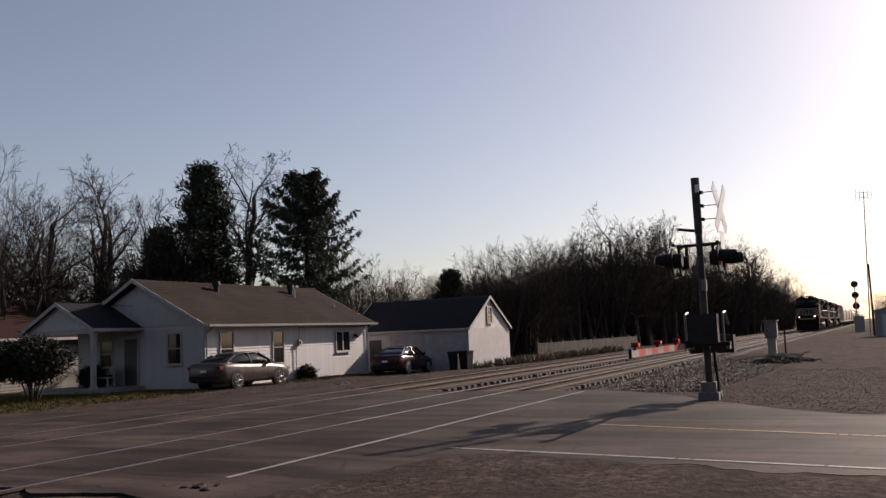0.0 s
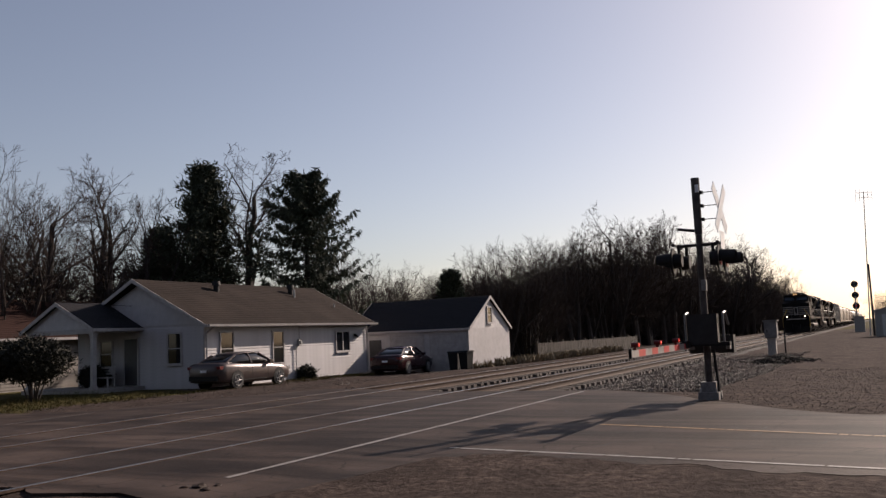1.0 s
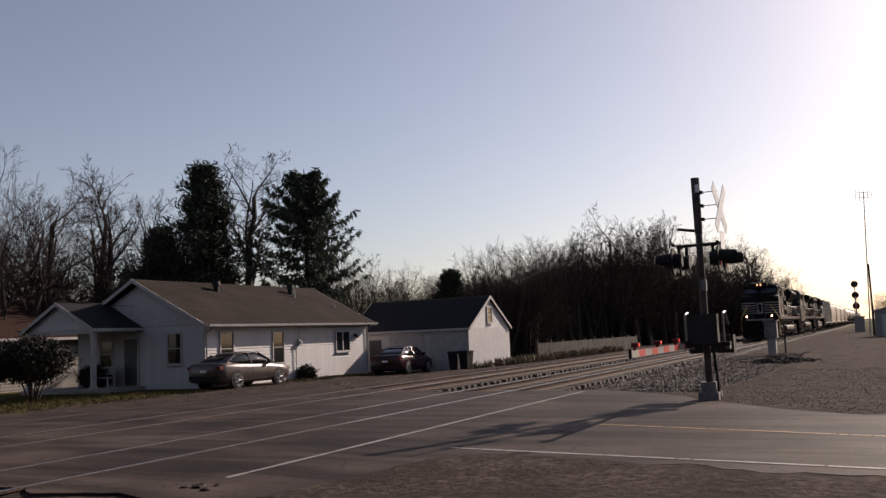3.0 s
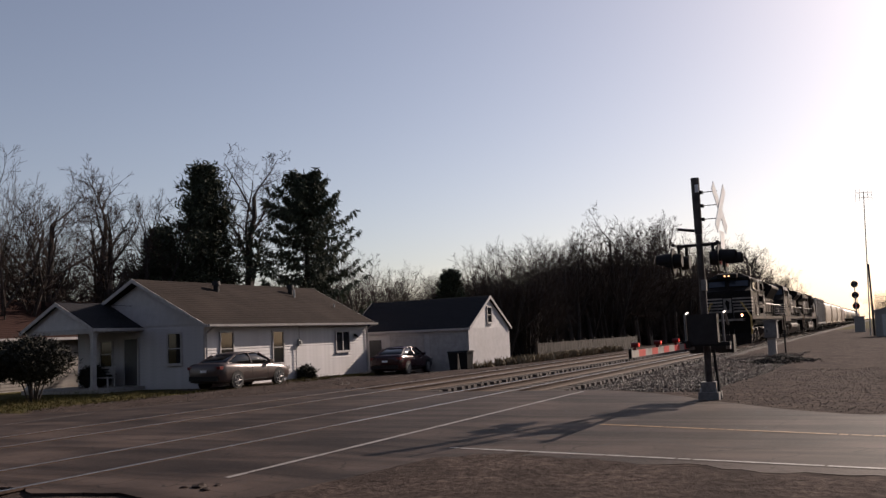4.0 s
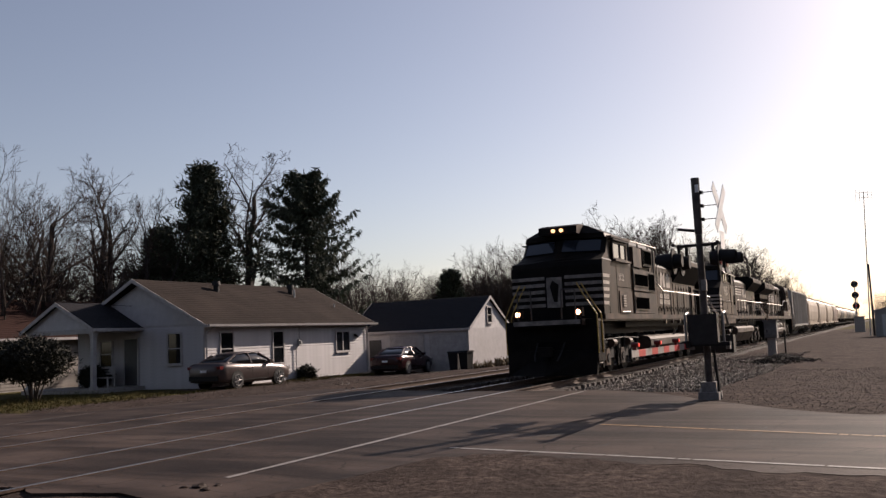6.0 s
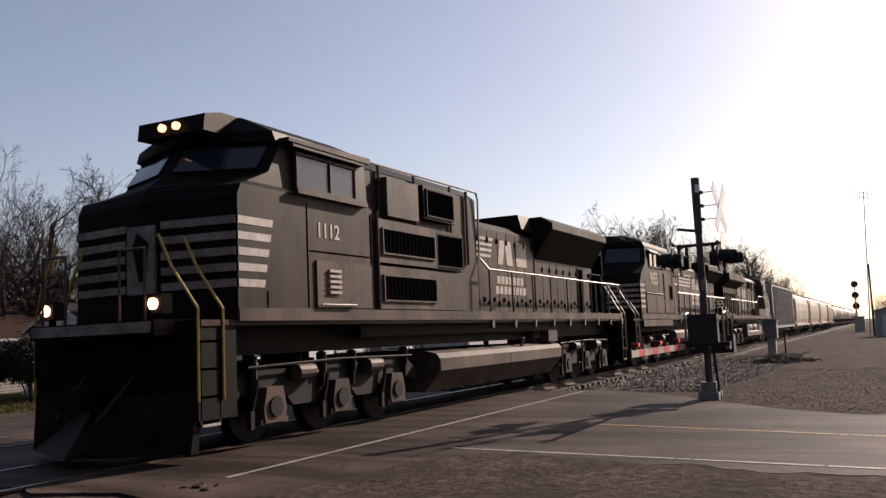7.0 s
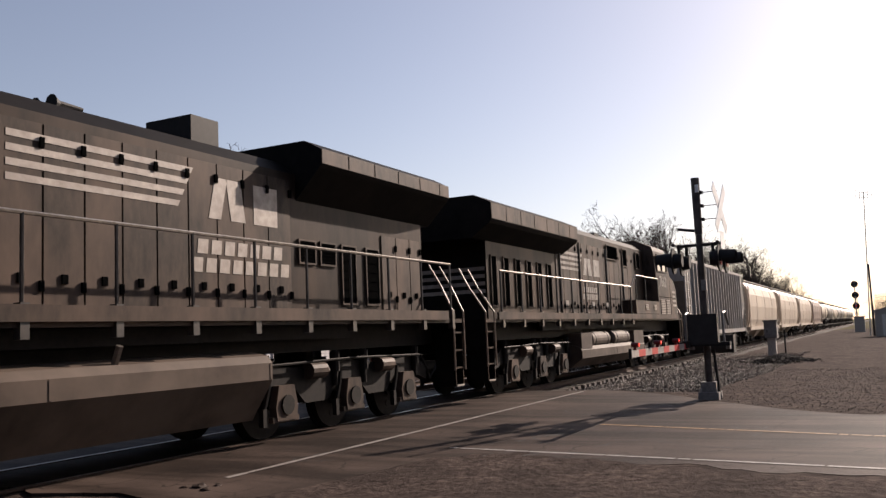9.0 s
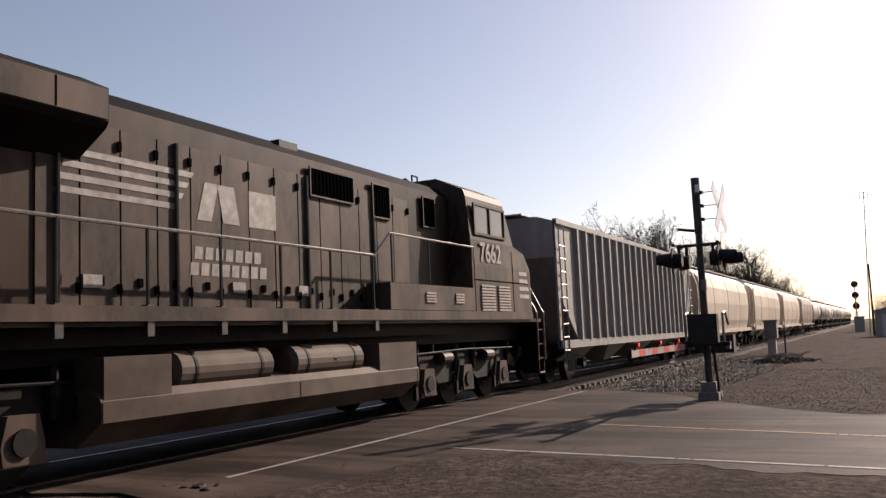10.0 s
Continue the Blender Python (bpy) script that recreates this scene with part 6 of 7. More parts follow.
def block_signal():
    th = thing("block_signal", pose(129, 2.95, ground_z(129, 2.95)), "three-headed railway block signal on a mast", "railway signal")
    one("mast", rod, ((0, 0, -0.1), (0, 0, 5.0), 0.1), ALU, th)
    one("base", bx, (-0.4, 0.4, -0.4, 0.4, -0.1, 0.4), CONCRETE, th, bevel=0.04)
    for k in range(3):
        z = 3.4 + 1.45 * k
        bm = bmesh.new()
        rod(bm, (-0.05, 0, z), (0.03, 0, z), 0.45, sides=24)
        h = part("signal_head", bm, BLACK_PIPE, th)
        one("lens", rod, ((-0.12, 0, z), (-0.051, 0, z), 0.14), SIGN_RED if k == 0 else BLACK_PIPE, h, sides=14)
        one("arm", bx, (0.0, 0.12, -0.05, 0.05, z - 0.85, z - 0.4), BLACK_PIPE, h)
    lad = bmesh.new()
    pipe(lad, [(0.5, -0.2, 0), (0.25, -0.2, 5.2)], 0.03)
    pipe(lad, [(0.5, 0.2, 0), (0.25, 0.2, 5.2)], 0.03)
    part("ladder", lad, ALU, th)
    one("mast_head", rod, ((0, 0, 5.0), (0, 0, 6.8), 0.06), ALU, th)
    c = thing("signal_cabinet", pose(124, 2.6, ground_z(124, 2.6)), "silver signal cabinet beside the track", "cabinet")
    one("body", bx, (-0.7, 0.7, -0.6, 0.6, -0.1, 1.9), ALU, c, bevel=0.05)
    one("roof", bx, (-0.8, 0.8, -0.7, 0.7, 1.9, 2.0), ALU, c)


block_signal()


def antenna_pole():
    th = thing("antenna_pole", pose(96, 1.14, ground_z(96, 1.14), 2.1), "thin tall antenna pole with crossed aerial elements", "antenna")
    one("pole", rod, ((0, 0, -0.2), (0, 0, 14.3), 0.07, 0.04), GALV, th)
    for z, w in ((14.2, 0.7), (13.7, 0.75)):
        boom = one("aerial_boom", rod, ((0, -w, z), (0, w, z), 0.02), GALV, th)
        for k in (-1, -0.5, 0.5, 1):
            one("element", rod, ((0, w * k, z - 0.35), (0, w * k, z + 0.35), 0.015), GALV, boom)
    t2 = thing("utility_pole", pose(93.5, 0.75, ground_z(93.5, 0.75)), "short dark steel pole", "pole")
    one("pole", rod, ((0, 0, -0.2), (0, 0, 6.9), 0.11, 0.08), BLACK_PIPE, t2)
    hut = thing("equipment_hut", pose(90, 0.0, ground_z(90, 0)), "pale grey railway equipment hut", "hut")
    one("body", bx, (-1.2, 1.2, -1.6, 0.6, -0.1, 2.3), ALU, hut, bevel=0.03)
    one("roof", prism, ([(-1.75, 2.3), (0.75, 2.3), (0.75, 2.4), (-0.5, 2.6), (-1.75, 2.4)], -1.35, 1.35), ALU, hut)
    one("hut_door", bx, (-1.23, -1.201, -0.9, 0.0, 0.0, 2.0), GALV, hut)


antenna_pole()


# ---- cars ----
def sedan(m, paint, label):
    """A four-door saloon; its front towards +x, its middle at the origin."""
    th = thing("car", m, label, "car", "parked cars")
    def ring(x, half, z0, z1, tuck=0.9):
        c = 0.1
        return [(x, -half * tuck, z0), (x, half * tuck, z0), (x, half, z0 + 0.18), (x, half, z1 - 0.22), (x, half * 0.95, z1 - 0.06), (x, half * 0.8, z1), (x, -half * 0.8, z1), (x, -half * 0.95, z1 - 0.06), (x, -half, z1 - 0.22), (x, -half, z0 + 0.18)]
    bm = bmesh.new()
    loft(bm, [ring(-2.42, 0.72, 0.42, 0.92), ring(-2.34, 0.84, 0.3, 1.04), ring(-2.0, 0.9, 0.24, 1.08), ring(-1.2, 0.91, 0.2, 1.05), ring(0, 0.91, 0.2, 1.0), ring(0.9, 0.91, 0.2, 0.98), ring(1.7, 0.9, 0.22, 0.9), ring(2.2, 0.84, 0.26, 0.78), ring(2.42, 0.66, 0.34, 0.66)])
    body = part("body", bm, paint, th, smooth=True)
    def glass_ring(x, low, z0, high, z1):
        zm, m = z0 + (z1 - z0) * 0.55, low + (high - low) * 0.42
        return [(x, -low, z0), (x, low, z0), (x, m, zm), (x, high, z1 - 0.03), (x, high * 0.7, z1), (x, -high * 0.7, z1), (x, -high, z1 - 0.03), (x, -m, zm)]
    shape = [(-1.98, 0.7, 1.02, 0.66, 1.07), (-1.6, 0.76, 1.02, 0.61, 1.24), (-1.15, 0.83, 1.0, 0.58, 1.385), (-0.6, 0.85, 0.98, 0.58, 1.445), (0.0, 0.86, 0.97, 0.58, 1.455), (0.35, 0.86, 0.96, 0.59, 1.4), (0.75, 0.83, 0.95, 0.64, 1.22), (1.2, 0.78, 0.93, 0.72, 0.985)]
    bm = bmesh.new()
    loft(bm, [glass_ring(*q) for q in shape])
    gh = part("greenhouse", bm, WINDOW, th, "dark glass cabin", smooth=True)
    bm = bmesh.new()
    top = []
    for x, half, z in ((-1.22, 0.56, 1.365), (-0.9, 0.6, 1.425), (-0.45, 0.61, 1.465), (0.05, 0.61, 1.47), (0.36, 0.59, 1.41)):
        top.append([(x, -half, z - 0.045), (x, half, z - 0.045), (x, half * 0.97, z - 0.005), (x, half * 0.6, z + 0.022), (x, -half * 0.6, z + 0.022), (x, -half * 0.97, z - 0.005)])
    loft(bm, top)
    part("roof", bm, paint, th, smooth=True)
    for s in (-1, 1):
        for a, b in (((-1.9, s * 0.735, 1.04), (-1.2, s * 0.61, 1.37)), ((-0.42, s * 0.855, 0.99), (-0.42, s * 0.61, 1.43)), ((1.15, s * 0.78, 0.97), (0.34, s * 0.61, 1.4))):
            one("pillar", rod, (a, b, 0.045), paint, gh, sides=6)
        bm = bmesh.new()
        bx(bm, 0.62, 0.78, min(s * 0.86, s * 1.04), max(s * 0.86, s * 1.04), 0.98, 1.1)
        part("wing_mirror", bm, paint, th, bevel=0.03)
        one("tail_light", bx, (-2.41, -2.2, min(s * 0.5, s * 0.86), max(s * 0.5, s * 0.86), 0.82, 0.94), TAIL_RED, body, bevel=0.02)
        one("headlight", bx, (2.0, 2.3, min(s * 0.5, s * 0.83), max(s * 0.5, s * 0.83), 0.6, 0.74), ALU, body, bevel=0.02)
        for x in (-1.39, 1.39):
            bm = bmesh.new()
            y0, y1 = sorted((s * 0.7, s * 0.925))
            rod(bm, (x, y0, 0.33), (x, y1, 0.33), 0.33, sides=24)
            w = part("wheel", bm, RUBBER, th)
            one("wheel_arch", rod, ((x, s * 0.86, 0.35), (x, s * 0.917, 0.35), 0.385), BLACK_PIPE, body, sides=24)
            bm = bmesh.new()
            ys = s * 0.93
            rod(bm, (x, ys - s * 0.02, 0.33), (x, ys + s * 0.004, 0.33), 0.07, sides=10)
            for k in range(7):
                a = 2 * math.pi * k / 7
                rod(bm, (x, ys, 0.33), (x + 0.22 * math.cos(a), ys, 0.33 + 0.22 * math.sin(a)), 0.028, sides=5)
            for k in range(18):
                a, b = 2 * math.pi * k / 18, 2 * math.pi * (k + 1) / 18
                rod(bm, (x + 0.225 * math.cos(a), ys, 0.33 + 0.225 * math.sin(a)), (x + 0.225 * math.cos(b), ys, 0.33 + 0.225 * math.sin(b)), 0.02, sides=5)
            part("rim", bm, ALU, w)
        bm = bmesh.new()
        for x in (-0.42, 0.62, -1.35):
            bx(bm, x - 0.006, x + 0.006, *sorted((s * 0.905, s * 0.914)), 0.36, 0.86)
        bx(bm, -1.2, 0.6, *sorted((s * 0.905, s * 0.915)), 0.32, 0.345)
        part("door_gap", bm, BLACK_PIPE, body)
        for x in (-0.62, 0.4):
            one("door_handle", bx, (x - 0.1, x + 0.1, *sorted((s * 0.905, s * 0.935)), 0.8, 0.83), ALU, body)
    one("bumper", bx, (-2.46, -2.3, -0.75, 0.75, 0.36, 0.55), BLACK_PIPE, body, bevel=0.03)
    one("rear_plate", bx, (-2.432, -2.42, -0.16, 0.16, 0.7, 0.8), SIGN_WHITE, body)
    return th


TAUPE = mat("taupe_car_paint", (0.085, 0.064, 0.06), (0.07, 0.053, 0.05), 0.3, 0.35, scale=3, bump=0)
DEEP_RED = mat("dark_red_car_paint", (0.035, 0.009, 0.012), (0.026, 0.008, 0.01), 0.22, 0.2, scale=3, bump=0)
sedan(pose(30.05, 24.86, ground_z(30, 24.8)), TAUPE, "taupe four-door saloon parked on gravel beside the house")
sedan(pose(41.9, 23.55, ground_z(41.9, 23.55), 0, 0, 6), DEEP_RED, "dark red saloon parked before the garage")


def wheelie_bin(m):
    th = thing("rubbish_bin", m, "black wheeled rubbish bin standing by the garage", "rubbish bin", "bins by the garage")
    bm = bmesh.new()
    loft(bm, [[(-0.24, -0.22, 0.06), (0.24, -0.22, 0.06), (0.24, 0.22, 0.06), (-0.24, 0.22, 0.06)], [(-0.32, -0.29, 0.98), (0.32, -0.29, 0.98), (0.32, 0.29, 0.98), (-0.32, 0.29, 0.98)]])
    part("body", bm, BLACK_PIPE, th, bevel=0.02)
    one("lid", prism, ([(-0.36, 0.985), (0.38, 0.985), (0.3, 1.06), (-0.3, 1.08)], -0.32, 0.32, "y"), BLACK_PIPE, th)
    for s in (-0.26, 0.2):
        one("wheel", rod, ((0.24, s, 0.1), (0.24, s + 0.06, 0.1), 0.1), RUBBER, th, sides=14)
    return th


def porch_bench():
    th = thing("bench", pose(28.4, 31.2, -0.15, 0, 0, -90), "white painted wooden bench on the porch", "bench")
    one("seat", bx, (-0.55, 0.55, -0.4, 0.0, 0.4, 0.45), TRIM_WHITE, th)
    for k in range(3):
        one("back_slat", bx, (-0.55, 0.55, 0.0, 0.03, 0.55 + 0.13 * k, 0.64 + 0.13 * k), TRIM_WHITE, th)
    for x in (-0.5, 0.46):
        for y in (-0.38, 0.0):
            one("leg", bx, (x, x + 0.05, y, y + 0.05, 0, 0.399 if y < -0.1 else 0.95), TRIM_WHITE, th)


porch_bench()
b0 = wheelie_bin(pose(43.5, 21.2, ground_z(43.5, 21.2), 0, 0, 10))
copy_thing(b0, pose(43.4, 20.45, ground_z(43.4, 20.5), 0, 0, -8))


def fence():
    th = thing("fence", pose(54, 20.2, -0.5), "weathered low board fence behind the far track", "fence")
    me = None
    for k in range(118):
        if me is None:
            bm = bmesh.new()
            prism(bm, [(-0.07, 0.05), (0.07, 0.05), (0.07, 1.2), (0.0, 1.28), (-0.07, 1.2)], -0.012, 0.012, "y")
            me = mesh_of("board", bm, BOARD_WOOD)
        o = new("board", me)
        o.parent = th
        o.matrix_basis = pose(0.22 * k, 0, 0.02 * math.sin(k * 1.7), 0, 1.2 * math.sin(k * 2.3), 0)
    for k in range(11):
        one("post", bx, (2.55 * k - 0.06, 2.55 * k + 0.06, 0.016, 0.13, -0.2, 1.4), BOARD_WOOD, th)
    for z in (0.3, 0.95):
        one("fence_rail", bx, (-0.1, 25.9, 0.013, 0.06, z, z + 0.08), BOARD_WOOD, th)


fence()

# service wires to the house
def cable(name, a, b, sag, label):
    bm = bmesh.new()
    n = 14
    pts = [Vector(a).lerp(Vector(b), k / n) - Vector((0, 0, sag * 4 * (k / n) * (1 - k / n))) for k in range(n + 1)]
    pipe(bm, pts, 0.012, 4)
    tagged(part(name, bm, RUBBER), label, "cable")


pole = thing("utility_pole", pose(14.0, 38.0, ground_z(14, 38)), "tall wooden utility pole by the road", "pole")
one("shaft", rod, ((0, 0, -0.3), (0, 0, 7.6), 0.16, 0.11), BARK, pole)
one("crossarm", bx, (-1.1, 1.1, -0.06, 0.06, 6.9, 7.02), BARK, pole)
cable("service_wire", (14.0, 38.0, 6.3), (28.7, 29.9, 3.4), 0.5, "sagging service wire to the house gable")

# debris on the crossing edge
for k, (x, y, r) in enumerate(((7.2, 6.55, 0.09), (7.05, 6.35, 0.06), (7.32, 6.42, 0.05), (7.12, 6.7, 0.05))):
    bm = bmesh.new()
    bmesh.ops.create_icosphere(bm, subdivisions=2, radius=r)
    for v in bm.verts:
        v.co *= 1 + 0.45 * noise.noise(v.co * 18 + Vector((k * 5, 0, 0)))
        v.co.z *= 0.5
    o = part("asphalt_lump", bm, ASPHALT)
    o.matrix_basis = pose(x, y, -0.02)
    tagged(o, "broken lump of asphalt on the road edge", "rubble", "loose asphalt lumps")


# ---- ties and stones ----
def tie_mesh():
    bm = bmesh.new()
    bx(bm, -0.115, 0.115, -1.3, 1.3, -0.34, -0.166)
    return mesh_of("tie", bm, TIE_WOOD)


TIE = tie_mesh()
rnd = random.Random(4)
for th in (near_track, far_track):
    for k in range(90):
        o = new("tie", TIE)
        o.parent = th
        o.matrix_basis = pose(21.8 + 0.52 * k, rnd.uniform(-0.04, 0.04), rnd.uniform(-0.005, 0.005), 0, 0, rnd.uniform(-1, 1))
    bm = bmesh.new()
    for k in range(120):
        bx(bm, 68.6 + 0.52 * k, 68.83 + 0.52 * k, -1.3, 1.3, -0.34, -0.167)
    o = part("far_ties", bm, TIE_WOOD, th)
    tagged(o, kind="stuff")


def stones(name, count, place, size, label, seed, material=None):
    """Loose crushed stones, each a rough lump with its own turn."""
    r = np.random.RandomState(seed)
    base = np.array([(1, 0, 0), (-1, 0, 0), (0, 1, 0), (0, -1, 0), (0, 0, 1), (0, 0, -1)], float)
    tris = np.array([(0, 2, 4), (2, 1, 4), (1, 3, 4), (3, 0, 4), (2, 0, 5), (1, 2, 5), (3, 1, 5), (0, 3, 5)])
    vs, fs = [], []
    n = 0
    while n < count:
        p = place(r)
        if p is None:
            continue
        x, y, z = p
        q = Euler((r.uniform(0, 6), r.uniform(0, 6), r.uniform(0, 6))).to_matrix()
        s = size * r.uniform(0.5, 1.4)
        pts = base * (s * r.uniform(0.55, 1.0, (6, 1)))
        pts = pts @ np.array(q).T + np.array((x, y, z + s * 0.25))
        vs.append(pts)
        fs.append(tris + 6 * n)
        n += 1
    me = bpy.data.meshes.new(name)
    me.from_pydata(np.concatenate(vs).tolist(), [], np.concatenate(fs).tolist())
    me.materials.append(material or STONE)
    tagged(new(name, me), label, "stones", kind="stuff")


STONE = bpy.data.materials.new("crushed_stone")
STONE.use_nodes = True
_n, _l = STONE.node_tree.nodes, STONE.node_tree.links
_g, _r = _n.new("ShaderNodeNewGeometry"), _n.new("ShaderNodeValToRGB")
_r.color_ramp.elements[0].color, _r.color_ramp.elements[1].color = (0.014, 0.0115, 0.0105, 1), (0.085, 0.067, 0.058, 1)
_l.new(_g.outputs["Random Per Island"], _r.inputs[0])
_l.new(_r.outputs[0], _n["Principled BSDF"].inputs["Base Color"])
_n["Principled BSDF"].inputs["Roughness"].default_value = 0.6
_n["Principled BSDF"].inputs["Specular IOR Level"].default_value = 0.25


def shoulder(r):
    x, y = 20.5 + 32 * r.beta(1, 1.7), r.uniform(3.6, 8.6)
    if on_pavement(x, y) or on_pavement(x - 0.25, y):
        return None
    slope = -0.55 + 0.28 * min(1, max(0, (y - 6.2) / 1.35))
    return x, y, max(ground_z(x, y), slope if x > 21.6 else -9)


def between(r):
    x, y = 21.7 + 40 * r.beta(1, 1.6), r.uniform(7.6, 16.4)
    return x, y, -0.27 if y < 15.25 else max(ground_z(x, y), -0.27 - 0.28 * (y - 15.25) / 1.35)


def roadside(r):
    x, y = r.uniform(14, 34), r.uniform(-3, 6)
    if on_pavement(x, y) or on_pavement(x - 0.2, y):
        return None
    return x, y, ground_z(x, y)


def verge_near(r):
    x, y = r.uniform(4.5, 10.2), r.uniform(-2, 5.6)
    if on_pavement(x + 0.15, y):
        return None
    return x, y, ground_z(x, y)


def drive(r):
    x, y = r.uniform(14, 44), r.uniform(17, 25)
    if on_pavement(x, y):
        return None
    return x, y, ground_z(x, y)


stones("ballast_stones", 13000, shoulder, 0.032, "grey crushed stones on the ballast shoulder", 1)
stones("ballast_stones", 8000, between, 0.036, "grey crushed stones between the rails", 2)
stones("gravel_stones", 7000, roadside, 0.015, "small gravel stones beside the road", 3)
stones("gravel_stones", 3500, verge_near, 0.009, "fine gravel on the dirt shoulder", 5)
stones("gravel_stones", 2500, drive, 0.022, "pale gravel by the house", 6)


def mound(r):
    a, d = r.uniform(0, 6.283), abs(r.normal(0, 0.8))
    x, y = 40.6 + d * 1.3 * math.cos(a), 4.0 + d * 0.8 * math.sin(a)
    return x, y, ground_z(x, y) + 0.3 * math.exp(-d * d)


stones("stone_heap", 3200, mound, 0.045, "dark heap of stones and brush by the track", 7, UNDER)

# ---- trees ----
class Twigs:
    """Tapered limbs gathered into plain lists."""

    def __init__(self):
        self.v, self.f = [], []

    def limb(self, p, q, r0, r1, sides):
        w = (q - p).normalized()
        a = w.orthogonal().normalized()
        b = w.cross(a)
        n = len(self.v)
        for c, r in ((p, r0), (q, r1)):
            for i in range(sides):
                t = 2 * math.pi * i / sides
                self.v.append(tuple(c + (a * math.cos(t) + b * math.sin(t)) * r))
        for i in range(sides):
            j = (i + 1) % sides
            self.f.append((n + i, n + j, n + sides + j, n + sides + i))

    def mesh(self, name, material):
        me = bpy.data.meshes.new(name)
        me.from_pydata(self.v, [], self.f)
        me.materials.append(material)
        return me


def bough(rnd, wood, fine, p, way, length, r, level, top, bare, spread, crook):
    """One limb in bent pieces, with side limbs that leave it in turn and grow shorter towards its tip."""
    pieces = (9, 7, 5, 4, 3)[level]
    turn = rnd.uniform(0, 6.28)
    r_end = r * (0.25 if level else 0.3)
    for k in range(pieces):
        u = (k + 1) / pieces
        bend = Vector((rnd.gauss(0, 1), rnd.gauss(0, 1), rnd.gauss(0, 0.5))) * crook * (0.75 + 0.12 * level)
        way = (way + bend + Vector((0, 0, 0.05 if level < 2 else 0.02))).normalized()
        q = p + way * (length / pieces)
        ra, rb = r + (r_end - r) * (u - 1 / pieces), r + (r_end - r) * u
        (wood if level < 2 else fine).limb(p, q, max(ra, 0.010), max(rb, 0.007), 7 if level == 0 else 5 if level == 1 else 3)
        if level < top and u > (bare if level == 0 else 0.2):
            for _ in range(2 if level in (1, 2) and rnd.random() < 0.45 else 1):
                turn += 2.4 + rnd.uniform(-0.5, 0.5)
                a = way.orthogonal().normalized()
                out = a * math.cos(turn) + way.cross(a) * math.sin(turn)
                lean = spread * rnd.uniform(0.75, 1.25)
                w2 = (way * math.cos(lean) + out * math.sin(lean)).normalized()
                reach = length * rnd.uniform(0.42, 0.68) * (1.1 - 0.55 * u)
                bough(rnd, wood, fine, q, w2, reach, max(rb * rnd.uniform(0.45, 0.68), 0.009), level + 1, top, bare, spread, crook)
        p = q


def bare_meshes(seed, stems, bare, spread, crook, r, top=4, fan=0.3, long=10.0):
    rnd = random.Random(seed)
    wood, fine = Twigs(), Twigs()
    for s in range(stems):
        a = 6.283 * (s + rnd.random() * 0.6) / stems
        tilt = (fan * rnd.uniform(0.35, 1.15)) if stems > 1 else rnd.gauss(0, 0.05)
        lean = Vector((math.cos(a) * tilt, math.sin(a) * tilt, 1)).normalized()
        foot = Vector((math.cos(a), math.sin(a), 0)) * (0.09 * stems if stems > 1 else 0)
        bough(rnd, wood, fine, foot - Vector((0, 0, 0.3)), lean, long * rnd.uniform(0.75, 1.05), r * rnd.uniform(0.8, 1.1), 0, top, bare, spread, crook)
    high = max(v[2] for v in fine.v)
    for t in (wood, fine):
        t.v = [(a / high, b / high, c / high) for a, b, c in t.v]
    return wood.mesh("trunk", BARK), fine.mesh("crown", TWIGS)


# round single-stemmed, twin-stemmed, slim, many-stemmed, thicket, crooked
KINDS = [bare_meshes(11, 1, 0.2, 0.9, 0.1, 0.38), bare_meshes(24, 2, 0.28, 0.74, 0.075, 0.32, fan=0.2), bare_meshes(37, 1, 0.25, 0.55, 0.07, 0.24),
         bare_meshes(5, 7, 0.2, 0.62, 0.085, 0.17, 3, 0.42), bare_meshes(52, 12, 0.1, 0.7, 0.12, 0.1, 3, 0.55), bare_meshes(71, 1, 0.42, 0.85, 0.19, 0.4)]


def bare_tree(kind, x, y, h, turn, wide=1.0, name="bare_tree", label="leafless winter tree with fine dark twigs"):
    g = ground_z(x, y) if x < 300 else -0.5
    th = thing(name, pose(x, y, g, 0, 0, turn), label, "tree", "leafless trees")
    th.scale = (h * wide, h * wide, h)
    trunk_me, crown_me = KINDS[kind]
    for nm, me in (("trunk", trunk_me), ("crown", crown_me)):
        o = new(nm, me)
        o.parent = th
    return th


for k, x, y, h, w in ((3, 30.7, 42.0, 13.6, 1.0), (0, 34.1, 43.2, 12.4, 1.0), (1, 38.6, 43.2, 13.9, 0.95), (2, 42.4, 42.5, 12.8, 0.8), (3, 41.2, 50.7, 11.0, 1.1), (3, 45.2, 48.1, 10.4, 1.1),
                      (4, 47.5, 45.8, 9.4, 1.2), (3, 36.0, 49.0, 12.2, 1.1), (4, 32.5, 46.0, 9.8, 1.3), (5, 48.5, 38.9, 16.8, 0.85), (0, 49.6, 41.0, 13.0, 0.8), (4, 40.0, 45.5, 8.0, 1.3),
                      (3, 56.4, 34.2, 9.0, 1.0), (4, 58.9, 34.0, 7.6, 1.2), (4, 53.5, 37.5, 8.5, 1.2), (4, 27.0, 45.0, 10.0, 1.3)):
    bare_tree(k, x, y, h, 47 * k + x * 13, w, label=("round-crowned leafless tree behind the houses", "twin-stemmed leafless tree behind the houses", "slim leafless tree behind the houses",
                                                     "many-stemmed leafless tree behind the houses", "leafless thicket behind the houses", "tall crooked leafless tree between the evergreens")[k])
rnd = random.Random(8)
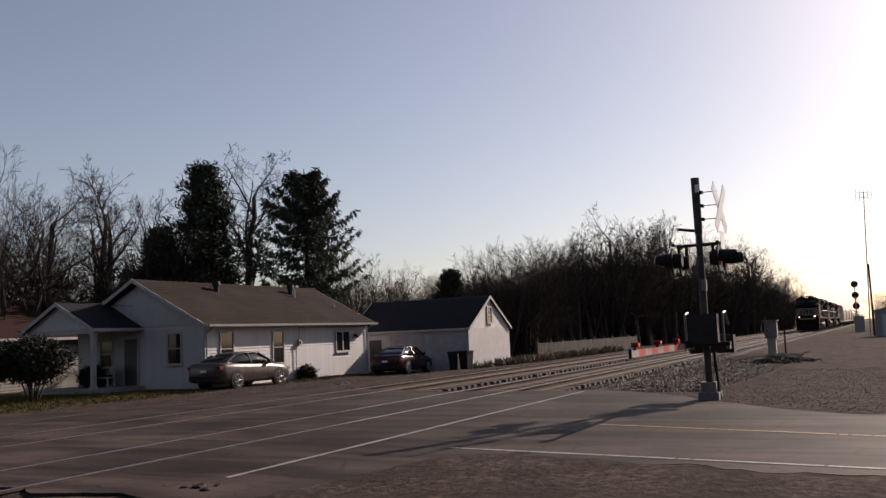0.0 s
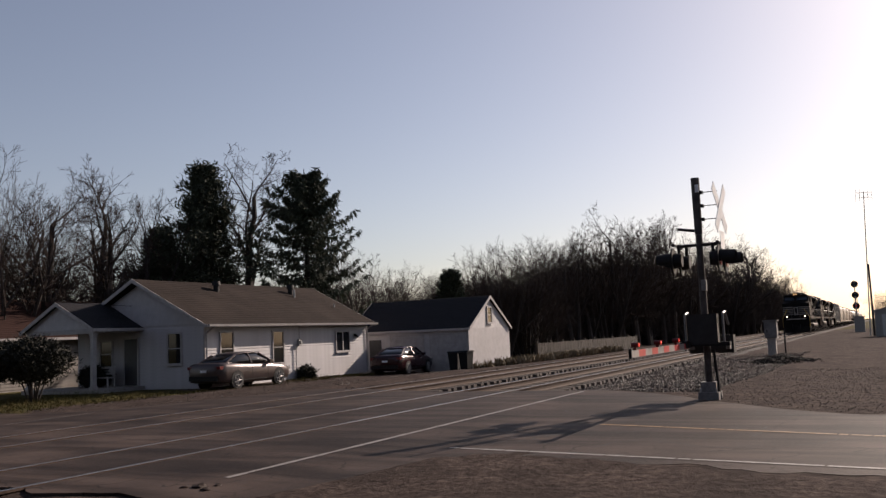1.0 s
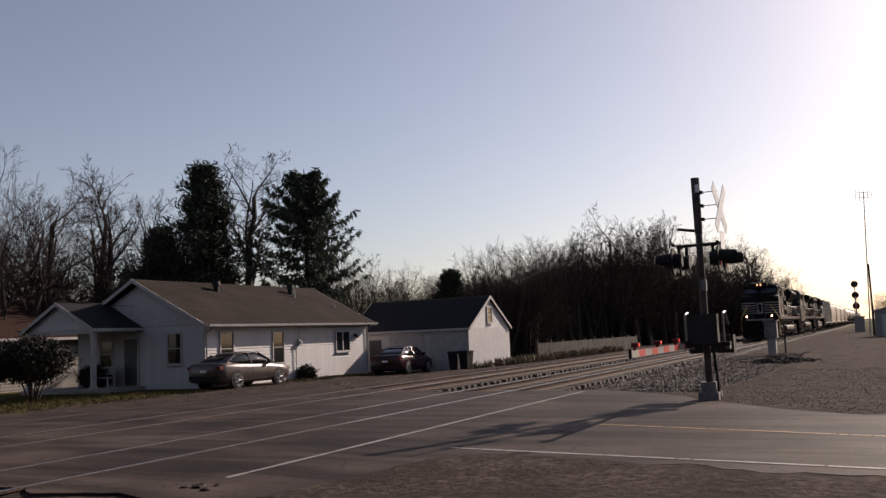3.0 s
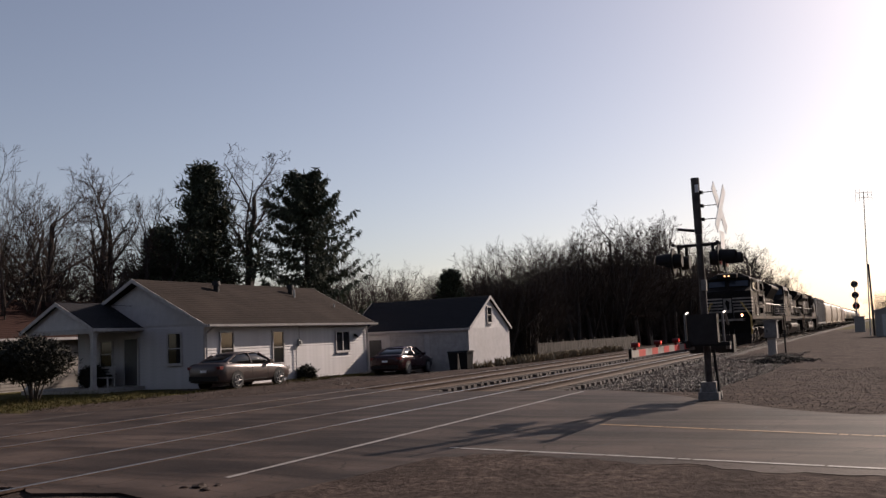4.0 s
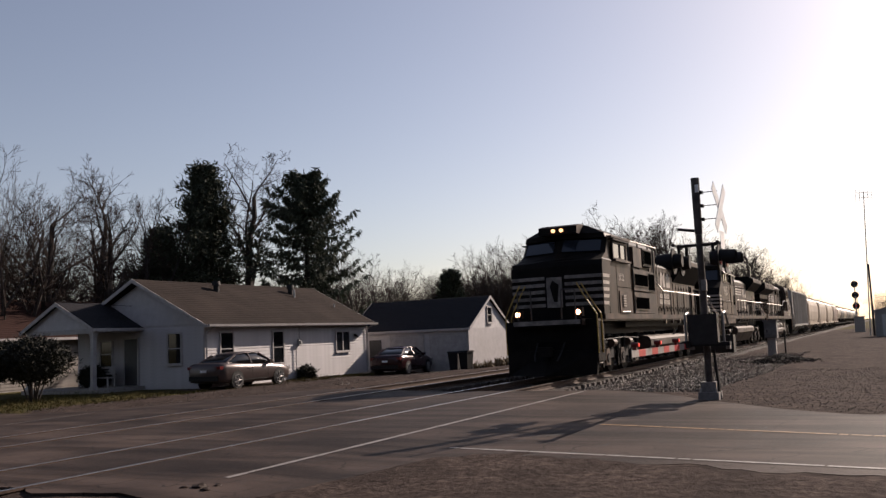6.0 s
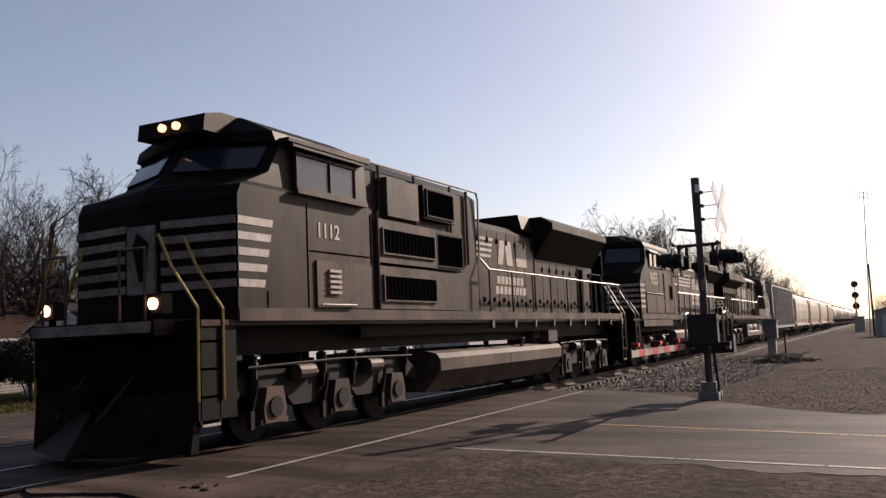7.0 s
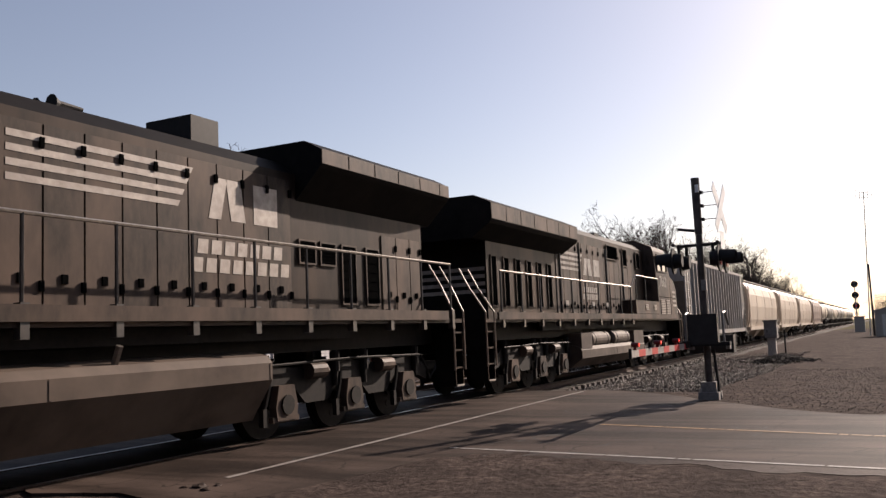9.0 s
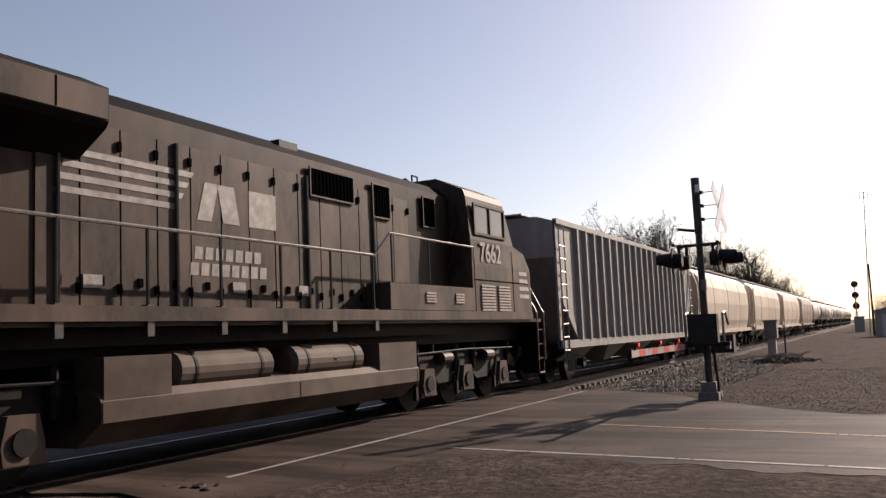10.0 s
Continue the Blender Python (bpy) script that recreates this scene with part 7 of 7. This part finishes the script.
for x, y, h in ((67.4, 40.6, 8.2), (74.9, 40.1, 7.6), (64.0, 41.5, 7.6), (77.4, 35.1, 9.0), (72.0, 36.5, 8.0), (82, 46, 8.0), (95, 48, 8.6), (82.4, 37.4, 9.0), (70, 33, 7.0)):
    bare_tree(rnd.choice((3, 4)), x, y, h, rnd.uniform(0, 360), rnd.uniform(0.9, 1.2), label="leafless undergrowth tree beyond the garage")
# the belt of woods along the far side of the tracks
edge = ((66.9, 28.1, 9.7), (70.6, 27.5, 10.6), (74.5, 27.6, 10.2), (78.4, 27.5, 10.5), (82, 26.8, 11.4), (85.8, 26.2, 12.6), (88.4, 25.3, 13.0), (91.2, 24.4, 15.2), (95, 24, 13.8), (98.5, 23.5, 14.2), (102.5, 23, 14.6), (106.7, 22.7, 16.0),
        (114, 22.4, 15.0), (121.6, 22.1, 14.8), (126, 21, 14.2), (130.7, 20.2, 13.4), (137, 19.6, 15), (142.7, 19, 15.8), (150, 19, 14.5), (160, 18.8, 13.2), (176.5, 18.6, 11.8), (190, 18.4, 11.8), (204.9, 18.2, 11.7))
for i, (x, y, h) in enumerate(edge):
    tall = i in (7, 9, 11, 13, 17)
    bare_tree(rnd.choice((0, 1, 1)) if tall else rnd.choice((3, 3, 4, 1)), x, y, h * (1.03 if tall else 1.02), rnd.uniform(0, 360), rnd.uniform(0.75, 0.95) if tall else rnd.uniform(0.85, 1.05), label="leafless tree in the trackside woods")
    for _ in range(3):
        bare_tree(rnd.choice((3, 4, 4)), x + rnd.uniform(-3, 4), y + rnd.uniform(0.5, 7), h * rnd.uniform(0.5, 0.85), rnd.uniform(0, 360), rnd.uniform(0.9, 1.25), label="leafless tree in the trackside woods")
for k in range(14):
    x = 225 + 22 * k
    bare_tree(3, x, 18 + 0.02 * x + rnd.uniform(0, 3), rnd.uniform(10.5, 13), rnd.uniform(0, 360), 1.2, label="far leafless tree along the tracks")
for x, y, h in ((134.9, -1.5, 5.6), (150, -3.0, 6.5), (170, -5, 7), (200, -6, 8.5), (240, -6, 9), (300, -8, 11)):
    bare_tree(rnd.choice((3, 4)), x, y, h, rnd.uniform(0, 360), 1.4, label="low leafless bush beside the line")


def leaf_mesh(name, clumps, material, seed, per, size, droop=0.0):
    """Many thin pointed leaves round the given centres."""
    r = np.random.RandomState(seed)
    vs, fs = [], []
    n = 0
    for c, way, spread in clumps:
        for _ in range(per):
            o = np.array(c) + r.normal(0, spread, 3)
            d = r.normal(0, 1, 3) * 0.7 + np.array(way)
            d[2] -= droop
            d /= np.linalg.norm(d)
            s = np.cross(d, r.normal(0, 1, 3))
            s /= np.linalg.norm(s) + 1e-6
            ln = size * r.uniform(0.6, 1.4)
            vs += [tuple(o - s * ln * 0.16), tuple(o + s * ln * 0.16), tuple(o + d * ln)]
            fs.append((n, n + 1, n + 2))
            n += 3
    me = bpy.data.meshes.new(name)
    me.from_pydata(vs, [], fs)
    me.materials.append(material)
    return me


def conifer(x, y, h, reach, seed, label, bottom=0.12):
    """A pine: rising boughs with tufts of needles towards their ends."""
    rnd = random.Random(seed)
    th = thing("conifer", pose(x, y, ground_z(x, y)), label, "tree", "evergreens")
    wood, clumps = Twigs(), []
    p = Vector((0, 0, -0.3))
    for k in range(8):
        q = Vector((rnd.uniform(-0.06, 0.06), rnd.uniform(-0.06, 0.06), h * (k + 1) / 8))
        wood.limb(p, q, 0.26 * (1 - k / 8.3), 0.26 * (1 - (k + 1) / 8.3), 8)
        p = q
    n = 150
    for k in range(n):
        t = (k + rnd.random()) / n
        z = h * (bottom + (0.97 - bottom) * t)
        shape = min(1.0, (1.02 - t) * 1.75 + 0.06) * (0.7 + 0.28 * math.sin(k * 0.37 + seed)) * rnd.choice((0.55, 0.75, 0.95, 1.1, 1.25))
        ln = reach * shape + 0.15
        a = k * 2.399 + rnd.uniform(-0.4, 0.4)
        out = Vector((math.cos(a), math.sin(a), 0))
        prev = Vector((0, 0, z))
        pieces = 5
        for j in range(pieces):
            u = (j + 1) / pieces
            rise = 0.16 * u * ln
            q = Vector((0, 0, z + rise)) + out * ln * u
            wood.limb(prev, q, 0.045 * (1 - j / pieces) * (1.2 - t) + 0.008, 0.045 * (1 - u) * (1.2 - t) + 0.006, 4)
            for m in range(3):
                f = prev.lerp(q, (m + 0.5) / 3)
                side = Vector((-out.y, out.x, 0)) * rnd.uniform(-0.4, 0.4) * ln * 0.42
                clumps.append((tuple(f + side), (out.x * 0.6, out.y * 0.6, 0.5), 0.24))
            prev = q
    o = new("trunk", wood.mesh("trunk", BARK))
    o.parent = th
    c = new("crown", leaf_mesh("crown", clumps, NEEDLES, seed, 15, 0.34))
    c.parent = th


def spruce(x, y, h, reach, seed, label):
    """Whorls of long boughs that sag and lift at the tip, with flat sprays and hanging twigs."""
    rnd = random.Random(seed)
    th = thing("conifer", pose(x, y, ground_z(x, y)), label, "tree", "evergreens")
    wood, clumps = Twigs(), []
    wood.limb(Vector((0, 0, -0.3)), Vector((0.05, 0, h * 0.5)), 0.3, 0.18, 8)
    wood.limb(Vector((0.05, 0, h * 0.5)), Vector((0, 0.05, h)), 0.18, 0.02, 8)
    z = h * 0.06
    while z < h * 0.985:
        t = z / h
        for j in range(rnd.choice((4, 5, 5, 6)) if t < 0.9 else 4):
            ln = min(reach, reach * 1.5 * (1.0 - t) ** 0.55) * rnd.choice((0.6, 0.8, 0.92, 1.0, 1.08)) + 0.12
            a = z * 7.0 + 1.2 * j + rnd.uniform(-0.4, 0.4)
            out, side = Vector((math.cos(a), math.sin(a), 0)), Vector((-math.sin(a), math.cos(a), 0))
            sag = 0.22 * (1 - t) + 0.02
            prev = Vector((0, 0, z))
            for m in range(6):
                u = (m + 1) / 6
                q = Vector((0, 0, z + ln * (0.1 * t * u - sag * math.sin(u * 2.3) + 0.2 * u ** 3))) + out * ln * u
                wood.limb(prev, q, 0.04 * (1.15 - u), 0.04 * (1.0 - u) + 0.006, 4)
                for f in (-1, 1):
                    w = 0.3 * ln * (1.05 - u) + 0.1
                    for e in (0.3, 0.7, 1.0):
                        c = prev.lerp(q, rnd.random()) + side * f * w * e * rnd.uniform(0.6, 1.1) + out * w * 0.4 * e
                        c.z -= 0.1 * w + 0.1 * rnd.random()
                        clumps.append((tuple(c), (out.x * 0.4, out.y * 0.4, -0.9), 0.07))
                clumps.append((tuple(q), (out.x, out.y, -0.2), 0.06))
                prev = q
        z += rnd.uniform(0.36, 0.62) * (1.0 if t < 0.75 else 0.6)
    new("trunk", wood.mesh("trunk", BARK)).parent = th
    new("crown", leaf_mesh("crown", clumps, NEEDLES, seed, 6, 0.3, 0.25)).parent = th


conifer(46.9, 41.9, 14.8, 4.7, 3, "dense dark green pine behind the house", 0.14)
spruce(50.3, 35.7, 14.2, 4.3, 9, "dark spruce with drooping layered branches")
conifer(63.2, 30.9, 7.0, 1.5, 14, "small dark cedar behind the garage", 0.1)
conifer(46.8, 46.0, 10.5, 3.0, 21, "dark evergreen deep behind the house", 0.08)


def shrub(x, y, h, w, seed, label):
    rnd = random.Random(seed)
    th = thing("shrub", pose(x, y, ground_z(x, y)), label, "shrub", "shrubs")
    wood, clumps = Twigs(), []
    for k in range(12):
        a = rnd.uniform(0, 6.28)
        q = Vector((math.cos(a) * w * 0.45, math.sin(a) * w * 0.45, h * 0.55))
        wood.limb(Vector((math.cos(a) * 0.15, math.sin(a) * 0.15, -0.1)), q, 0.035, 0.015, 5)
    for k in range(420):
        a, u = rnd.uniform(0, 6.28), rnd.random()
        rr = w * (0.35 + 0.65 * rnd.random()) * math.sqrt(max(0.05, 1 - (2 * u - 1) ** 2))
        clumps.append(((math.cos(a) * rr, math.sin(a) * rr, h * (0.38 + 0.6 * u)), (math.cos(a) * 0.5, math.sin(a) * 0.5, 0.4), 0.13))
    o = new("stems", wood.mesh("stems", BARK))
    o.parent = th
    c = new("crown", leaf_mesh("crown", clumps, SHRUB, seed, 26, 0.16))
    c.parent = th


shrub(22.5, 28.5, 2.25, 1.35, 2, "rounded dark evergreen shrub on bare stems before the porch")
shrub(21.6, 30.2, 2.2, 1.35, 6, "dark evergreen shrub before the porch")
shrub(28.3, 31.8, 0.9, 0.5, 8, "low dark shrub by the porch")
shrub(35.9, 25.7, 0.3, 0.22, 4, "small low shrub against the house wall")


def tufts(name, count, place, size, material, label, seed):
    r = np.random.RandomState(seed)
    clumps = []
    while len(clumps) < count:
        p = place(r)
        if p is not None:
            clumps.append((p, (0, 0, 1.6), 0.05))
    o = new(name, leaf_mesh(name, clumps, material, seed, 7, size))
    tagged(o, label, "grass", kind="stuff")


def lawn_place(r):
    x, y = r.uniform(15, 44), r.uniform(23.6, 31)
    if on_pavement(x, y) or (x > 26.3 and y > 25.6) or (27 < x < 33 and 23.8 < y < 26):
        return None
    return x, y, ground_z(x, y)


def weeds_place(r):
    x, y = r.uniform(44, 64), r.uniform(17.2, 20.4)
    return x, y, ground_z(x, y)


tufts("grass", 2600, lawn_place, 0.07, GRASS, "short winter grass by the house", 1)
tufts("weeds", 900, weeds_place, 0.4, mat("dry_weeds", (0.2, 0.15, 0.09), (0.09, 0.07, 0.04), 0.9, scale=4, bump=0), "dry brown weeds along the far track", 2)


def brush(seed):
    """Dark undergrowth stems along the foot of the woods."""
    r = random.Random(seed)
    t = Twigs()
    for k in range(15000):
        x = 62 + 150 * r.random() ** 1.3
        y = (31 - 0.09 * (x - 62) if x < 190 else 19.5) + r.uniform(-2.0, 5.0)
        y = max(y, 18.0)
        p = Vector((x, y, ground_z(x, y) - 0.1))
        h = r.uniform(1.2, 4.4)
        q = p + Vector((r.gauss(0, 0.35), r.gauss(0, 0.35), 1)).normalized() * h * 0.6
        e = q + Vector((r.gauss(0, 0.5), r.gauss(0, 0.5), 1)).normalized() * h * 0.4
        t.limb(p, q, 0.035, 0.026, 3)
        t.limb(q, e, 0.026, 0.012, 3)
        e2 = q + Vector((r.gauss(0, 0.8), r.gauss(0, 0.8), 0.8)).normalized() * h * 0.4
        t.limb(q, e2, 0.024, 0.012, 3)
    tagged(new("undergrowth", t.mesh("undergrowth", TWIGS)), "tangled leafless undergrowth at the foot of the woods", "undergrowth", kind="stuff")


brush(3)


def motions():
    times = [k * 0.5 for k in range(21)]
    for th in rolling:
        home = th.matrix_basis.copy()
        walk(th, [(t, Matrix.Translation((-SPEED * (t - 8) - 0.5 * SLOWING * (t - 8) ** 2, 0, 0)) @ home) for t in times])

    for ob, r in turning:
        home = ob.matrix_basis.copy()
        if ob.parent.parent.location.x > 100:
            continue
        rows = [(k / FPS, home @ pose(0, 0, 0, 0, math.degrees(-(SPEED * k / FPS) / r), 0)) for k in range(int(10 * FPS) + 1)]
        walk(ob, rows)


motions()
